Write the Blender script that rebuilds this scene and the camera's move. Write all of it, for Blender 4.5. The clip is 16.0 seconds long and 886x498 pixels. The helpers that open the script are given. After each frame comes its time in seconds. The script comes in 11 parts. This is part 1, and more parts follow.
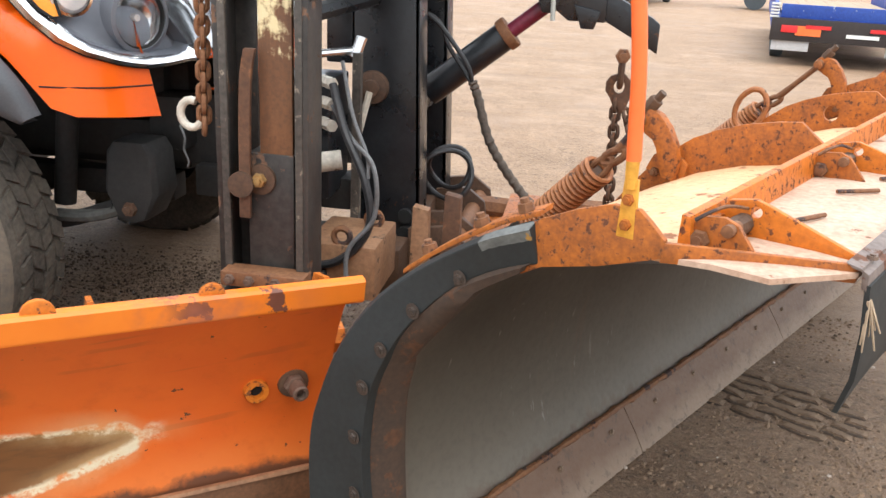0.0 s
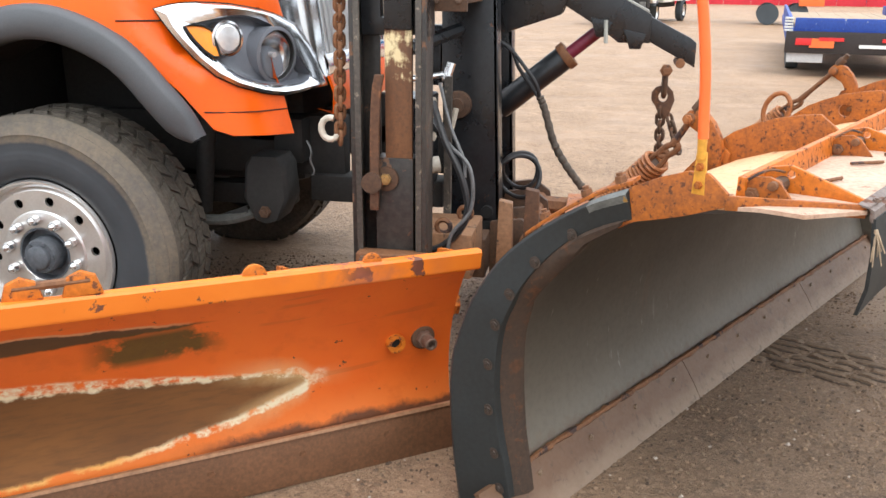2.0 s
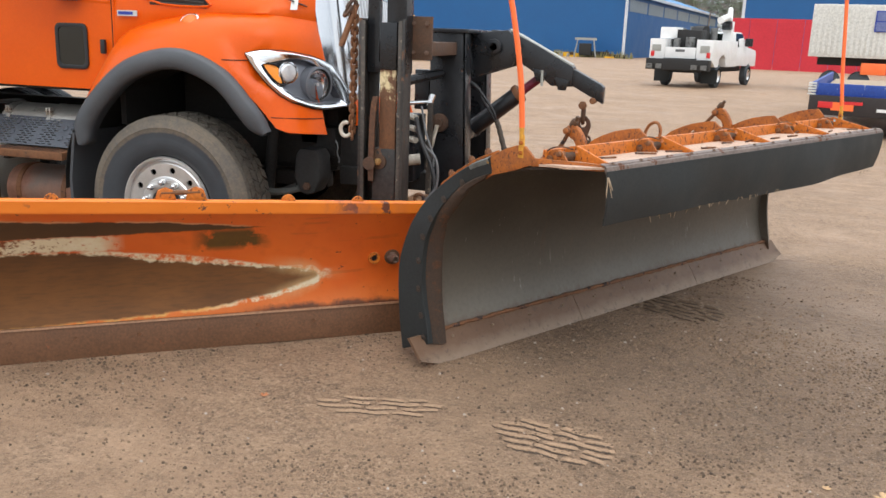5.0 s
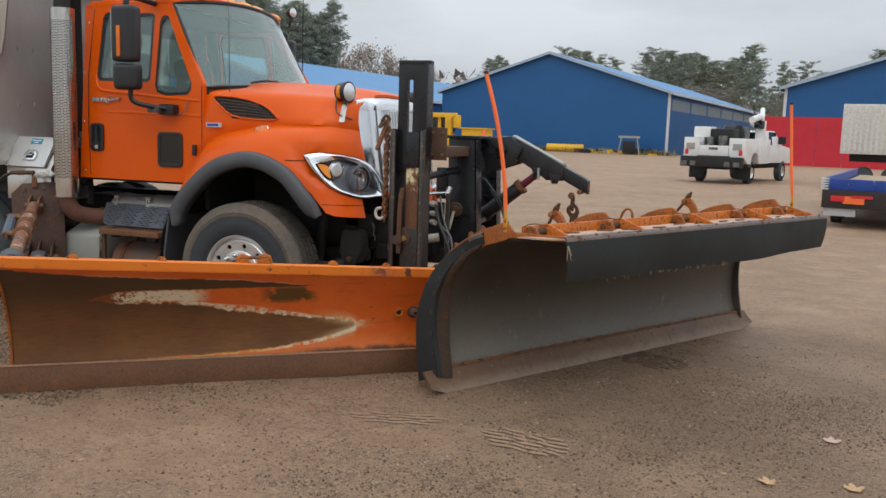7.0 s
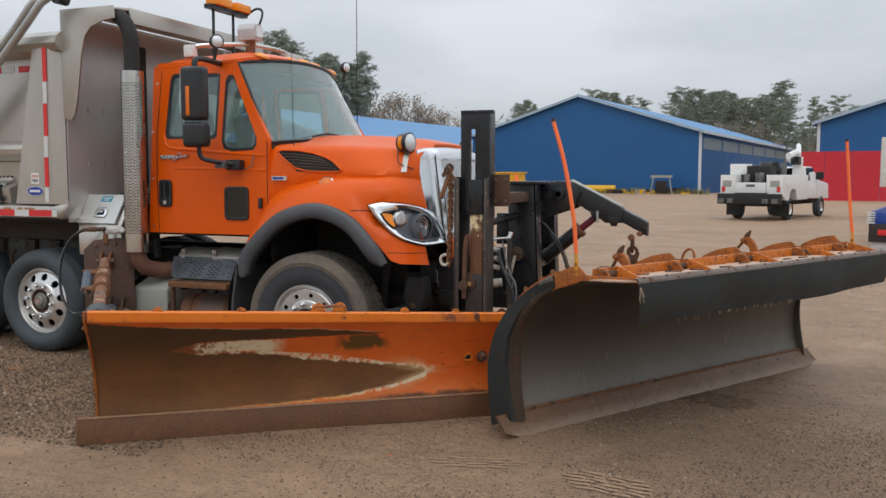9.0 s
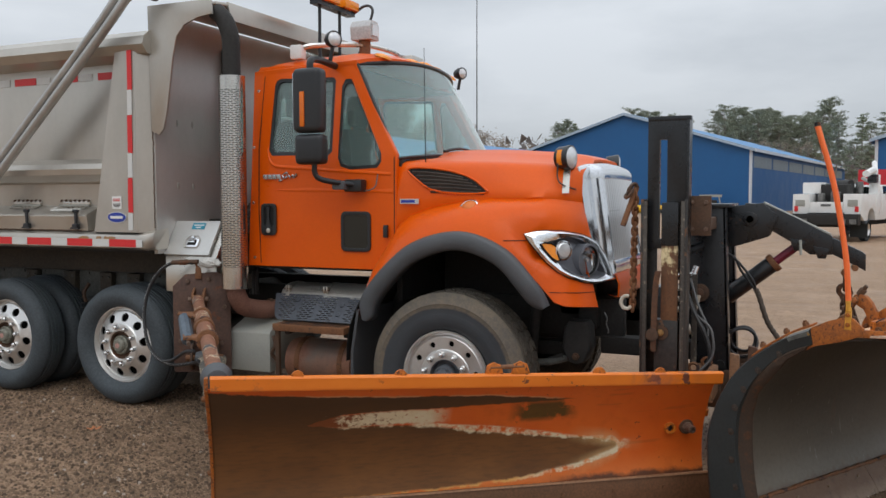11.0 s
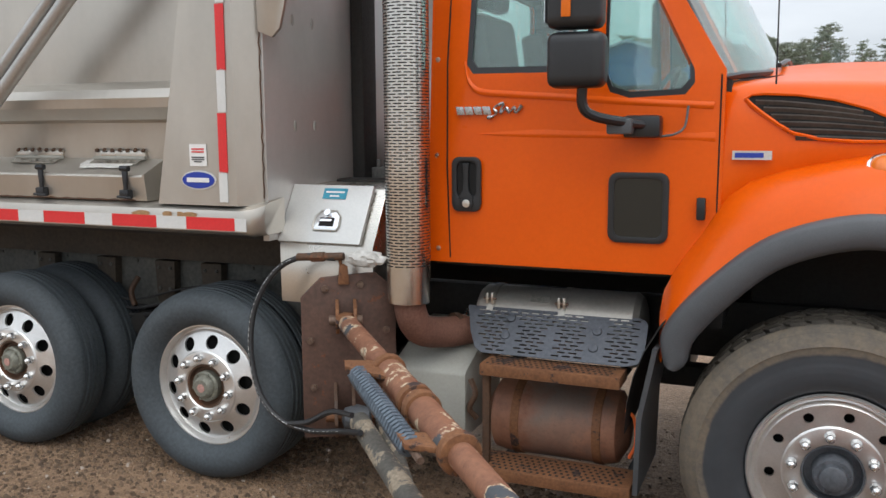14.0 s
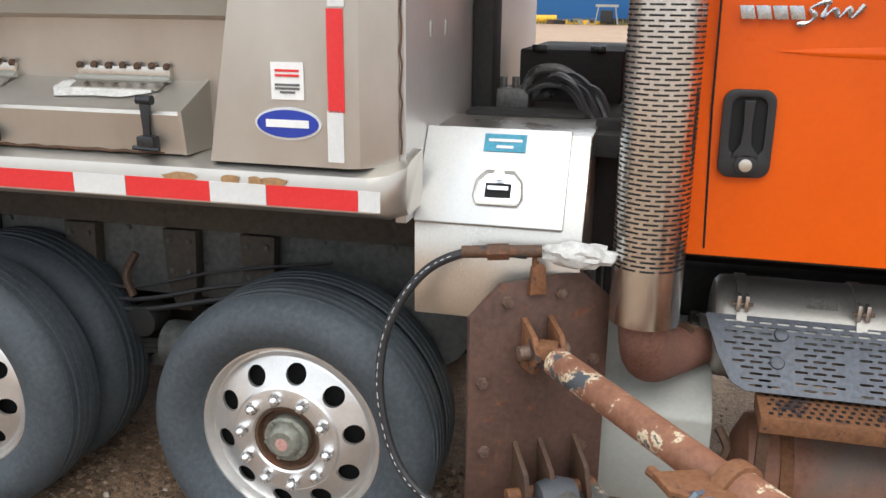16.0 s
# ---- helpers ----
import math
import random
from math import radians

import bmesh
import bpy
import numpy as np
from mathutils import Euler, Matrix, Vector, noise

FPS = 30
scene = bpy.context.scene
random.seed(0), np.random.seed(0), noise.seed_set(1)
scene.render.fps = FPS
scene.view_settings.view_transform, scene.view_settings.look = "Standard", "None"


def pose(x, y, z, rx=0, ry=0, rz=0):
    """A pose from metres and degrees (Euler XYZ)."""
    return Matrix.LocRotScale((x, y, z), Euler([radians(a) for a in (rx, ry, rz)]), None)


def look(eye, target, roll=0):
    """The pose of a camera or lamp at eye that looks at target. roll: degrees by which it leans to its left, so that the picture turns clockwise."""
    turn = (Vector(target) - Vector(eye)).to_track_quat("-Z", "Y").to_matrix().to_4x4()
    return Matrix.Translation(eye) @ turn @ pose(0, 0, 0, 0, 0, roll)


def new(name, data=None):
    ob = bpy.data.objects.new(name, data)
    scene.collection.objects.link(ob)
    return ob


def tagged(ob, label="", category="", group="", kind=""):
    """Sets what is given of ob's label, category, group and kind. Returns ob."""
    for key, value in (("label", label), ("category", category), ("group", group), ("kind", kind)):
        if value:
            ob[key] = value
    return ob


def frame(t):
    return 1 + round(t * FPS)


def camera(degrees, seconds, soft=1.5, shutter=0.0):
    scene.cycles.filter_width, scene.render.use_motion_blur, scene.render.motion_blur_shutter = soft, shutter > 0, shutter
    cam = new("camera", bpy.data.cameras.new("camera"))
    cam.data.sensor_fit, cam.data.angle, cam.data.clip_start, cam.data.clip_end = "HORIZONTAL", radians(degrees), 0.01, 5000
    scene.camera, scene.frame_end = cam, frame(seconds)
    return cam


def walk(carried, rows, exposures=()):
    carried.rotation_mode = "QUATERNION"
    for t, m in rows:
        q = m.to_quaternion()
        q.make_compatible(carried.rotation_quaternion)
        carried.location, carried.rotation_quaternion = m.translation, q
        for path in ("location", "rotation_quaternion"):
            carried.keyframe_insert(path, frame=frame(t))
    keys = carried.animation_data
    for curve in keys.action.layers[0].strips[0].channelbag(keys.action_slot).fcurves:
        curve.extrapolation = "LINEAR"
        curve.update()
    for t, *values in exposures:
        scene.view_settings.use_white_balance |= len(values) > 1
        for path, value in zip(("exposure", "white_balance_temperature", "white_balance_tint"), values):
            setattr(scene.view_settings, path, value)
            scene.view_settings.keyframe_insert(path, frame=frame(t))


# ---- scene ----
cam = camera(54.9, 16.0)
METRES, EYE, TILT, LEAN, TURN = 11.8, 1.62, 0.0, 0.0, 6.5
PATH = [
    (0, (0.17, 0.157, 1.568), (-0.119, 2.023, 0.908), 3.0),
    (0.5, (-0.113, 0.112, 1.597), (-0.254, 1.996, 0.939), 2.0),
    (1, (-0.259, -0.059, 1.595), (-0.277, 1.835, 0.952), 2.0),
    (1.5, (-0.229, -0.31, 1.614), (-0.263, 1.586, 0.978), 1.1),
    (2, (0.015, -0.502, 1.609), (-0.325, 1.374, 1.005), 0.5),
    (2.5, (0.227, -0.728, 1.605), (-0.195, 1.138, 1.022), -0.4),
    (3, (0.412, -0.961, 1.578), (-0.025, 0.898, 0.982), 0.9),
    (3.2, (0.52, -1.042, 1.568), (0.06, 0.814, 0.982), 1.2),
    (5.3, (1.017, -2.45, 1.648), (0.478, -0.581, 1.181), 2.0),
    (5.5, (1.046, -2.604, 1.651), (0.49, -0.736, 1.199), 1.9),
    (6, (1.194, -2.866, 1.666), (0.609, -0.995, 1.27), 2.3),
    (6.5, (1.429, -3.081, 1.702), (0.807, -1.211, 1.364), 1.9),
    (7, (1.612, -3.412, 1.705), (0.961, -1.54, 1.434), 1.8),
    (7.5, (1.846, -3.574, 1.727), (1.164, -1.704, 1.525), 1.3),
    (8, (1.9, -3.641, 1.742), (1.205, -1.775, 1.55), 0.7),
    (8.5, (1.682, -3.637, 1.729), (0.975, -1.774, 1.551), 0.3),
    (9, (1.412, -3.596, 1.719), (0.686, -1.74, 1.551), 0.1),
    (9.2, (1.308, -3.542, 1.712), (0.573, -1.689, 1.548), 0.1),
    (11.3, (-0.1, -2.599, 1.735), (-0.907, -0.773, 1.617), -0.1),
    (11.5, (-0.254, -2.476, 1.729), (-1.062, -0.65, 1.613), -0.0),
    (12, (-0.677, -2.139, 1.707), (-1.499, -0.318, 1.614), 0.1),
    (12.5, (-1.052, -1.827, 1.67), (-1.867, -0.003, 1.576), 0.2),
    (13, (-1.44, -1.512, 1.714), (-2.256, 0.311, 1.602), 0.1),
    (13.2, (-1.664, -1.409, 1.728), (-2.466, 0.418, 1.6), -0.0),
    (13.5, (-1.914, -1.245, 1.782), (-2.707, 0.583, 1.609), -0.1),
    (14, (-2.327, -0.916, 1.82), (-3.086, 0.913, 1.538), -0.3),
    (14.5, (-2.726, -0.674, 1.794), (-3.448, 1.163, 1.474), -0.3),
    (15, (-3.223, -0.419, 1.865), (-3.791, 1.453, 1.452), 0.4),
    (15.5, (-3.535, -0.11, 1.902), (-4.085, 1.757, 1.441), 0.4),
    (16, (-3.899, 0.148, 1.906), (-4.372, 2.011, 1.352), 0.6),
]
walk(cam, [(t, look(eye, target, roll)) for t, eye, target, roll in PATH], exposures=((0.0, 0.84), (1.5, 0.80), (3.0, 0.76), (5.5, 0.02), (6.0, -0.28), (6.5, -0.33), (7.5, -0.34), (9.0, -0.38), (12.0, -0.44), (13.0, -0.26), (14.0, 0.05), (14.5, 0.24), (15.0, 0.43), (15.5, 0.58), (16.0, 0.55)))

# ---- world and light ----
world = bpy.data.worlds.new("overcast")
scene.world = world
world.use_nodes = True
wn, wl = world.node_tree.nodes, world.node_tree.links
wn.clear()
w_out, w_bg = wn.new("ShaderNodeOutputWorld"), wn.new("ShaderNodeBackground")
w_sky = wn.new("ShaderNodeTexSky")
w_sky.sky_type, w_sky.sun_disc = "NISHITA", False
w_sky.sun_elevation, w_sky.sun_rotation = radians(42), radians(150)
w_co, w_sep = wn.new("ShaderNodeTexCoord"), wn.new("ShaderNodeSeparateXYZ")
wl.new(w_co.outputs["Generated"], w_sep.inputs[0])
w_map = wn.new("ShaderNodeMapping")
w_map.inputs["Scale"].default_value = (1.0, 1.0, 3.2)
wl.new(w_co.outputs["Generated"], w_map.inputs[0])
w_noise = wn.new("ShaderNodeTexNoise")
w_noise.inputs["Scale"].default_value, w_noise.inputs["Detail"].default_value = 1.9, 7.0
w_noise.inputs["Roughness"].default_value = 0.55
wl.new(w_map.outputs[0], w_noise.inputs["Vector"])
w_ramp = wn.new("ShaderNodeValToRGB")
w_ramp.color_ramp.elements[0].position, w_ramp.color_ramp.elements[1].position = 0.33, 0.66
w_ramp.color_ramp.elements[0].color = (0.530, 0.575, 0.628, 1)
w_ramp.color_ramp.elements[1].color = (0.770, 0.815, 0.870, 1)
wl.new(w_noise.outputs[0], w_ramp.inputs[0])
# an overcast sky is about three times as bright overhead as at the horizon
w_grad = wn.new("ShaderNodeMapRange")
for i, v in enumerate((0.0, 1.0, 1.0, 2.7)):
    w_grad.inputs[i + 1].default_value = v
wl.new(w_sep.outputs["Z"], w_grad.inputs[0])
w_mul = wn.new("ShaderNodeVectorMath")
w_mul.operation = "SCALE"
wl.new(w_ramp.outputs[0], w_mul.inputs[0])
wl.new(w_grad.outputs[0], w_mul.inputs["Scale"])
w_skys = wn.new("ShaderNodeVectorMath")
w_skys.operation = "SCALE"
w_skys.inputs["Scale"].default_value = 0.10
wl.new(w_sky.outputs[0], w_skys.inputs[0])
w_mix = wn.new("ShaderNodeMix")
w_mix.data_type = "RGBA"
w_mix.inputs["Factor"].default_value = 0.93
wl.new(w_skys.outputs[0], w_mix.inputs["A"])
wl.new(w_mul.outputs[0], w_mix.inputs["B"])
wl.new(w_mix.outputs["Result"], w_bg.inputs["Color"])
w_bg.inputs["Strength"].default_value = 1.0
wl.new(w_bg.outputs[0], w_out.inputs[0])
sun = new("sun", bpy.data.lights.new("sun", "SUN"))
sun.data.energy, sun.data.angle, sun.data.color = 0.80, radians(42), (1.0, 0.95, 0.88)
sun.matrix_world = look((3, -6, 9), (0, 0, 0))

# ---- helpers for meshes ----
ORIGIN = {}


def thing(name, at, label, category, group="", kind=""):
    ob = new(name)
    ob.location = at
    ob.empty_display_size = 0.2
    ORIGIN[ob] = Vector(at)
    return tagged(ob, label, category, group, kind)


def finish(bm, mat, angle=35.0, bevel=0.0, seg=2):
    if bevel:
        sharp = [e for e in bm.edges if len(e.link_faces) == 2 and e.calc_face_angle(0) > radians(angle)]
        if sharp:
            bmesh.ops.bevel(bm, geom=sharp, offset=bevel, segments=seg, profile=0.6, affect="EDGES", clamp_overlap=True)
    bmesh.ops.recalc_face_normals(bm, faces=bm.faces)
    me = bpy.data.meshes.new("mesh")
    bm.to_mesh(me)
    bm.free()
    me.materials.append(mat)
    me.shade_smooth()
    me.set_sharp_from_angle(angle=radians(angle))
    return me


def part(name, bm, mat, parent, label="", bevel=0.0, angle=35.0, seg=2):
    """Links a bmesh, drawn in world metres, as one mesh object under a thing or a part."""
    o = ORIGIN[parent]
    bmesh.ops.translate(bm, verts=bm.verts, vec=-o)
    ob = new(name, finish(bm, mat, angle, bevel, seg))
    ob.parent = parent
    ORIGIN[ob] = o
    return tagged(ob, label)


def share(name, me, parent, m, label=""):
    """One more object on a shared mesh, at the pose m in world metres."""
    ob = new(name, me)
    ob.parent = parent
    ob.matrix_basis = Matrix.Translation(-ORIGIN[parent]) @ m
    return tagged(ob, label)


def solo(name, bm, mat, label, category, group="", kind="", bevel=0.0, angle=35.0):
    at = Vector((0, 0, 0))
    for v in bm.verts:
        at += v.co
    at /= max(1, len(bm.verts))
    at.z = min(v.co.z for v in bm.verts)
    bmesh.ops.translate(bm, verts=bm.verts, vec=-at)
    ob = new(name, finish(bm, mat, angle, bevel))
    ob.location = at
    ORIGIN[ob] = at
    return tagged(ob, label, category, group, kind)


def bx(bm, x0, x1, y0, y1, z0, z1, m=None):
    p = [(x, y, z) for x in (x0, x1) for y in (y0, y1) for z in (z0, z1)]
    v = [bm.verts.new(m @ Vector(q) if m else q) for q in p]
    for f in ((0, 1, 3, 2), (4, 6, 7, 5), (0, 4, 5, 1), (2, 3, 7, 6), (0, 2, 6, 4), (1, 5, 7, 3)):
        bm.faces.new([v[i] for i in f])
    return bm


def basis(d):
    d = Vector(d).normalized()
    a = d.cross(Vector((0, 0, 1)) if abs(d.z) < 0.95 else Vector((1, 0, 0))).normalized()
    return a, d.cross(a).normalized(), d


def cyl(bm, p0, p1, r0, r1=None, seg=16, caps=True):
    r1 = r0 if r1 is None else r1
    a, b, d = basis(Vector(p1) - Vector(p0))
    rings = []
    for p, r in ((p0, r0), (p1, r1)):
        rings.append([bm.verts.new(Vector(p) + r * (math.cos(t) * a + math.sin(t) * b)) for t in (2 * math.pi * i / seg for i in range(seg))])
    for i in range(seg):
        j = (i + 1) % seg
        bm.faces.new((rings[0][i], rings[0][j], rings[1][j], rings[1][i]))
    if caps:
        bm.faces.new(rings[0][::-1])
        bm.faces.new(rings[1])
    return bm


def smoothline(pts, n=6):
    """A Catmull-Rom line through the points."""
    p = [Vector(q) for q in pts]
    p = [2 * p[0] - p[1]] + p + [2 * p[-1] - p[-2]]
    out = []
    for i in range(1, len(p) - 2):
        for k in range(n):
            t = k / n
            out.append(0.5 * ((2 * p[i]) + (p[i + 1] - p[i - 1]) * t + (2 * p[i - 1] - 5 * p[i] + 4 * p[i + 1] - p[i + 2]) * t * t + (3 * p[i] - 3 * p[i + 1] + p[i + 2] - p[i - 1]) * t ** 3))
    out.append(p[-2])
    return out


def tube(bm, pts, r, seg=8, closed=False):
    pts = [Vector(p) for p in pts]
    n, rings, ref = len(pts), [], None
    for i, p in enumerate(pts):
        d = (pts[(i + 1) % n] - pts[i - 1]) if closed else (pts[min(i + 1, n - 1)] - pts[max(i - 1, 0)])
        d.normalize()
        if ref is None:
            ref = basis(d)[0]
        ref = (ref - d * ref.dot(d)).normalized()
        b = d.cross(ref)
        rr = r[i] if isinstance(r, (list, tuple)) else r
        rings.append([bm.verts.new(p + rr * (math.cos(t) * ref + math.sin(t) * b)) for t in (2 * math.pi * k / seg for k in range(seg))])
    for i in range(n if closed else n - 1):
        A, B = rings[i], rings[(i + 1) % n]
        for k in range(seg):
            bm.faces.new((A[k], A[(k + 1) % seg], B[(k + 1) % seg], B[k]))
    if not closed:
        bm.faces.new(rings[0][::-1])
        bm.faces.new(rings[-1])
    return bm


def slab(bm, poly, off):
    """A flat polygon of 3D points, drawn out by the vector off."""
    a = [bm.verts.new(p) for p in poly]
    b = [bm.verts.new(Vector(p) + Vector(off)) for p in poly]
    n = len(a)
    bm.faces.new(a)
    bm.faces.new(b[::-1])
    for i in range(n):
        j = (i + 1) % n
        bm.faces.new((a[i], b[i], b[j], a[j]))
    return bm


def loft(bm, rings, closed=False, caps=False):
    vs = [[bm.verts.new(p) for p in r] for r in rings]
    for A, B in zip(vs, vs[1:]):
        n = len(A)
        for k in range(n if closed else n - 1):
            bm.faces.new((A[k], A[(k + 1) % n], B[(k + 1) % n], B[k]))
    if caps:
        bm.faces.new(vs[0][::-1])
        bm.faces.new(vs[-1])
    return bm


def sheet(bm, rings, off):
    """A lofted sheet with a thickness: off is a function from a point to its back point."""
    n, m = len(rings), len(rings[0])
    A = [[bm.verts.new(p) for p in r] for r in rings]
    B = [[bm.verts.new(off(Vector(p))) for p in r] for r in rings]
    for i in range(n - 1):
        for k in range(m - 1):
            bm.faces.new((A[i][k], A[i][k + 1], A[i + 1][k + 1], A[i + 1][k]))
            bm.faces.new((B[i][k], B[i + 1][k], B[i + 1][k + 1], B[i][k + 1]))
    for i in range(n - 1):
        bm.faces.new((A[i][0], A[i + 1][0], B[i + 1][0], B[i][0]))
        bm.faces.new((A[i][-1], B[i][-1], B[i + 1][-1], A[i + 1][-1]))
    for k in range(m - 1):
        bm.faces.new((A[0][k], B[0][k], B[0][k + 1], A[0][k + 1]))
        bm.faces.new((A[-1][k], A[-1][k + 1], B[-1][k + 1], B[-1][k]))
    return bm


def lathe(bm, prof, at, axis, seg=32):
    """prof: rows of (radius, distance along the axis)."""
    a, b, d = basis(axis)
    at = Vector(at)
    rings = []
    for r, h in prof:
        if r < 1e-6:
            rings.append([bm.verts.new(at + d * h)])
        else:
            rings.append([bm.verts.new(at + d * h + r * (math.cos(t) * a + math.sin(t) * b)) for t in (2 * math.pi * i / seg for i in range(seg))])
    for A, B in zip(rings, rings[1:]):
        for k in range(seg):
            j = (k + 1) % seg
            f = [A[k % len(A)], A[j % len(A)], B[j % len(B)], B[k % len(B)]]
            f = list(dict.fromkeys(f))
            if len(f) > 2:
                bm.faces.new(f)
    return bm


def holed(bm, outer, holes, at, off):
    """A plate with holes: loops of (a, b), laid by at(a, b), and drawn out by the vector off."""
    loops = []
    for loop in [outer] + holes:
        vs = [bm.verts.new(at(a, b)) for a, b in loop]
        loops.append([bm.edges.new((vs[i], vs[(i + 1) % len(vs)])) for i in range(len(vs))])
    bmesh.ops.triangle_fill(bm, use_beauty=True, use_dissolve=False, edges=[e for l in loops for e in l])
    r = bmesh.ops.extrude_face_region(bm, geom=list(bm.faces))
    bmesh.ops.translate(bm, verts=[v for v in r["geom"] if isinstance(v, bmesh.types.BMVert)], vec=Vector(off))
    return bm


def rounded(x0, x1, z0, z1, r, n=5):
    pts = []
    for cx, cz, a0 in ((x1 - r, z1 - r, 0), (x0 + r, z1 - r, 90), (x0 + r, z0 + r, 180), (x1 - r, z0 + r, 270)):
        pts += [(cx + r * math.cos(radians(a0 + 90 * i / n)), cz + r * math.sin(radians(a0 + 90 * i / n))) for i in range(n + 1)]
    return pts


def BM():
    return bmesh.new()


# ---- materials ----
class Mat:
    """A small builder of procedural node materials."""

    def __init__(self, name):
        self.m = bpy.data.materials.new(name)
        self.m.use_nodes = True
        self.n, self.l = self.m.node_tree.nodes, self.m.node_tree.links
        self.p = self.n["Principled BSDF"]
        self.co = self.n.new("ShaderNodeTexCoord").outputs["Object"]

    def put(self, name, value):
        s = self.p.inputs[name]
        if isinstance(value, bpy.types.NodeSocket):
            self.l.new(value, s)
        else:
            s.default_value = (*value, 1) if isinstance(value, tuple) and len(value) == 3 else value
        return self

    def noise(self, scale, detail=4.0, rough=0.6, stretch=None, dist=0.0, co=None):
        t = self.n.new("ShaderNodeTexNoise")
        t.inputs["Scale"].default_value, t.inputs["Detail"].default_value = scale, detail
        t.inputs["Roughness"].default_value, t.inputs["Distortion"].default_value = rough, dist
        src = co or self.co
        if stretch:
            k = self.n.new("ShaderNodeMapping")
            k.inputs["Scale"].default_value = stretch
            self.l.new(src, k.inputs[0])
            src = k.outputs[0]
        self.l.new(src, t.inputs["Vector"])
        return t.outputs[0]

    def cells(self, scale, feature="F1", out="Distance"):
        t = self.n.new("ShaderNodeTexVoronoi")
        t.feature = feature
        t.inputs["Scale"].default_value = scale
        self.l.new(self.co, t.inputs["Vector"])
        return t.outputs[out]

    def step(self, v, lo, hi, a=0.0, b=1.0):
        k = self.n.new("ShaderNodeMapRange")
        self.l.new(v, k.inputs[0])
        for i, x in enumerate((lo, hi, a, b)):
            if isinstance(x, bpy.types.NodeSocket):
                self.l.new(x, k.inputs[i + 1])
            else:
                k.inputs[i + 1].default_value = x
        return k.outputs[0]

    def mix(self, f, a, b, mode="MIX"):
        k = self.n.new("ShaderNodeMix")
        k.data_type, k.blend_type = "RGBA", mode
        for s, v in (("Factor", f), ("A", a), ("B", b)):
            if isinstance(v, bpy.types.NodeSocket):
                self.l.new(v, k.inputs[s])
            elif s == "Factor":
                k.inputs[s].default_value = v
            else:
                k.inputs[s].default_value = (*v, 1)
        return k.outputs["Result"]

    def math(self, op, a, b=0.0):
        k = self.n.new("ShaderNodeMath")
        k.operation = op
        for i, v in enumerate((a, b)):
            if isinstance(v, bpy.types.NodeSocket):
                self.l.new(v, k.inputs[i])
            else:
                k.inputs[i].default_value = v
        return k.outputs[0]

    def xyz(self):
        s = self.n.new("ShaderNodeSeparateXYZ")
        self.l.new(self.co, s.inputs[0])
        return s.outputs

    def curve(self, v, points):
        """A broken line: value of v in 0..1 to a height."""
        k = self.n.new("ShaderNodeValToRGB")
        e = k.color_ramp.elements
        while len(e) < len(points):
            e.new(0.5)
        for i, (x, y) in enumerate(points):
            e[i].position, e[i].color = x, (y, y, y, 1)
        self.l.new(v, k.inputs[0])
        return k.outputs[0]

    def bump(self, h, strength=0.3, dist=0.01):
        k = self.n.new("ShaderNodeBump")
        k.inputs["Strength"].default_value, k.inputs["Distance"].default_value = strength, dist
        self.l.new(h, k.inputs["Height"])
        self.l.new(k.outputs[0], self.p.inputs["Normal"])
        return self


def surface(name, c1, c2, scale=5.0, fine=90.0, rough=(0.45, 0.65), metal=0.0, bump=0.15, spot=None, spot_at=0.6, spot_scale=9.0, coat=0.0, stretch=None, dist=0.004, fine_amt=0.35):
    k = Mat(name)
    big, small = k.noise(scale, 5, stretch=stretch), k.noise(fine, 3)
    col = k.mix(k.step(big, 0.3, 0.7), c1, c2)
    col = k.mix(fine_amt, col, k.mix(k.step(small, 0.3, 0.7), tuple(0.55 * c for c in c1), tuple(min(1, 1.35 * c) for c in c2)))
    rgh = k.step(big, 0.3, 0.7, *rough)
    h = small
    if spot:
        sp = k.noise(spot_scale, 9, 0.68)
        f = k.step(sp, spot_at, spot_at + 0.03)
        sc = k.mix(k.step(small, 0.35, 0.65), tuple(0.6 * c for c in spot), spot)
        col = k.mix(f, col, sc)
        rgh = k.math("MAXIMUM", rgh, k.math("MULTIPLY", f, 0.85))
        if metal:
            k.put("Metallic", k.math("MULTIPLY", k.math("SUBTRACT", 1.0, f), metal))
        h = k.math("SUBTRACT", k.math("MULTIPLY", small, 0.5), k.math("MULTIPLY", f, 0.5))
    elif metal:
        k.put("Metallic", metal)
    k.put("Base Color", col).put("Roughness", rgh).put("Coat Weight", coat).put("Coat Roughness", 0.08)
    if bump:
        k.bump(h, bump, dist)
    return k.m


RUST = (0.16, 0.06, 0.025)
m_orange = surface("orange cab paint", (0.70, 0.092, 0.0012), (0.76, 0.108, 0.002), 2.0, 60, (0.26, 0.36), bump=0.0, coat=0.05, fine_amt=0.06)
m_orange.node_tree.nodes["Principled BSDF"].inputs["Specular IOR Level"].default_value = 0.24
m_orange_worn = surface("worn orange plow paint", (0.42, 0.102, 0.006), (0.60, 0.165, 0.011), 5.0, 70, (0.4, 0.6), bump=0.25, spot=(0.17, 0.055, 0.022), spot_at=0.56, spot_scale=42)
m_orange_rusty = surface("rusting orange plow paint", (0.17, 0.050, 0.013), (0.47, 0.132, 0.012), 16.0, 90, (0.5, 0.7), bump=0.35, spot=(0.15, 0.052, 0.022), spot_at=0.57, spot_scale=60)
m_top_plate = surface("faded orange plate", (0.58, 0.30, 0.13), (0.70, 0.44, 0.245), 6.0, 60, (0.5, 0.75), bump=0.3, spot=(0.36, 0.145, 0.065), spot_at=0.60, spot_scale=10)
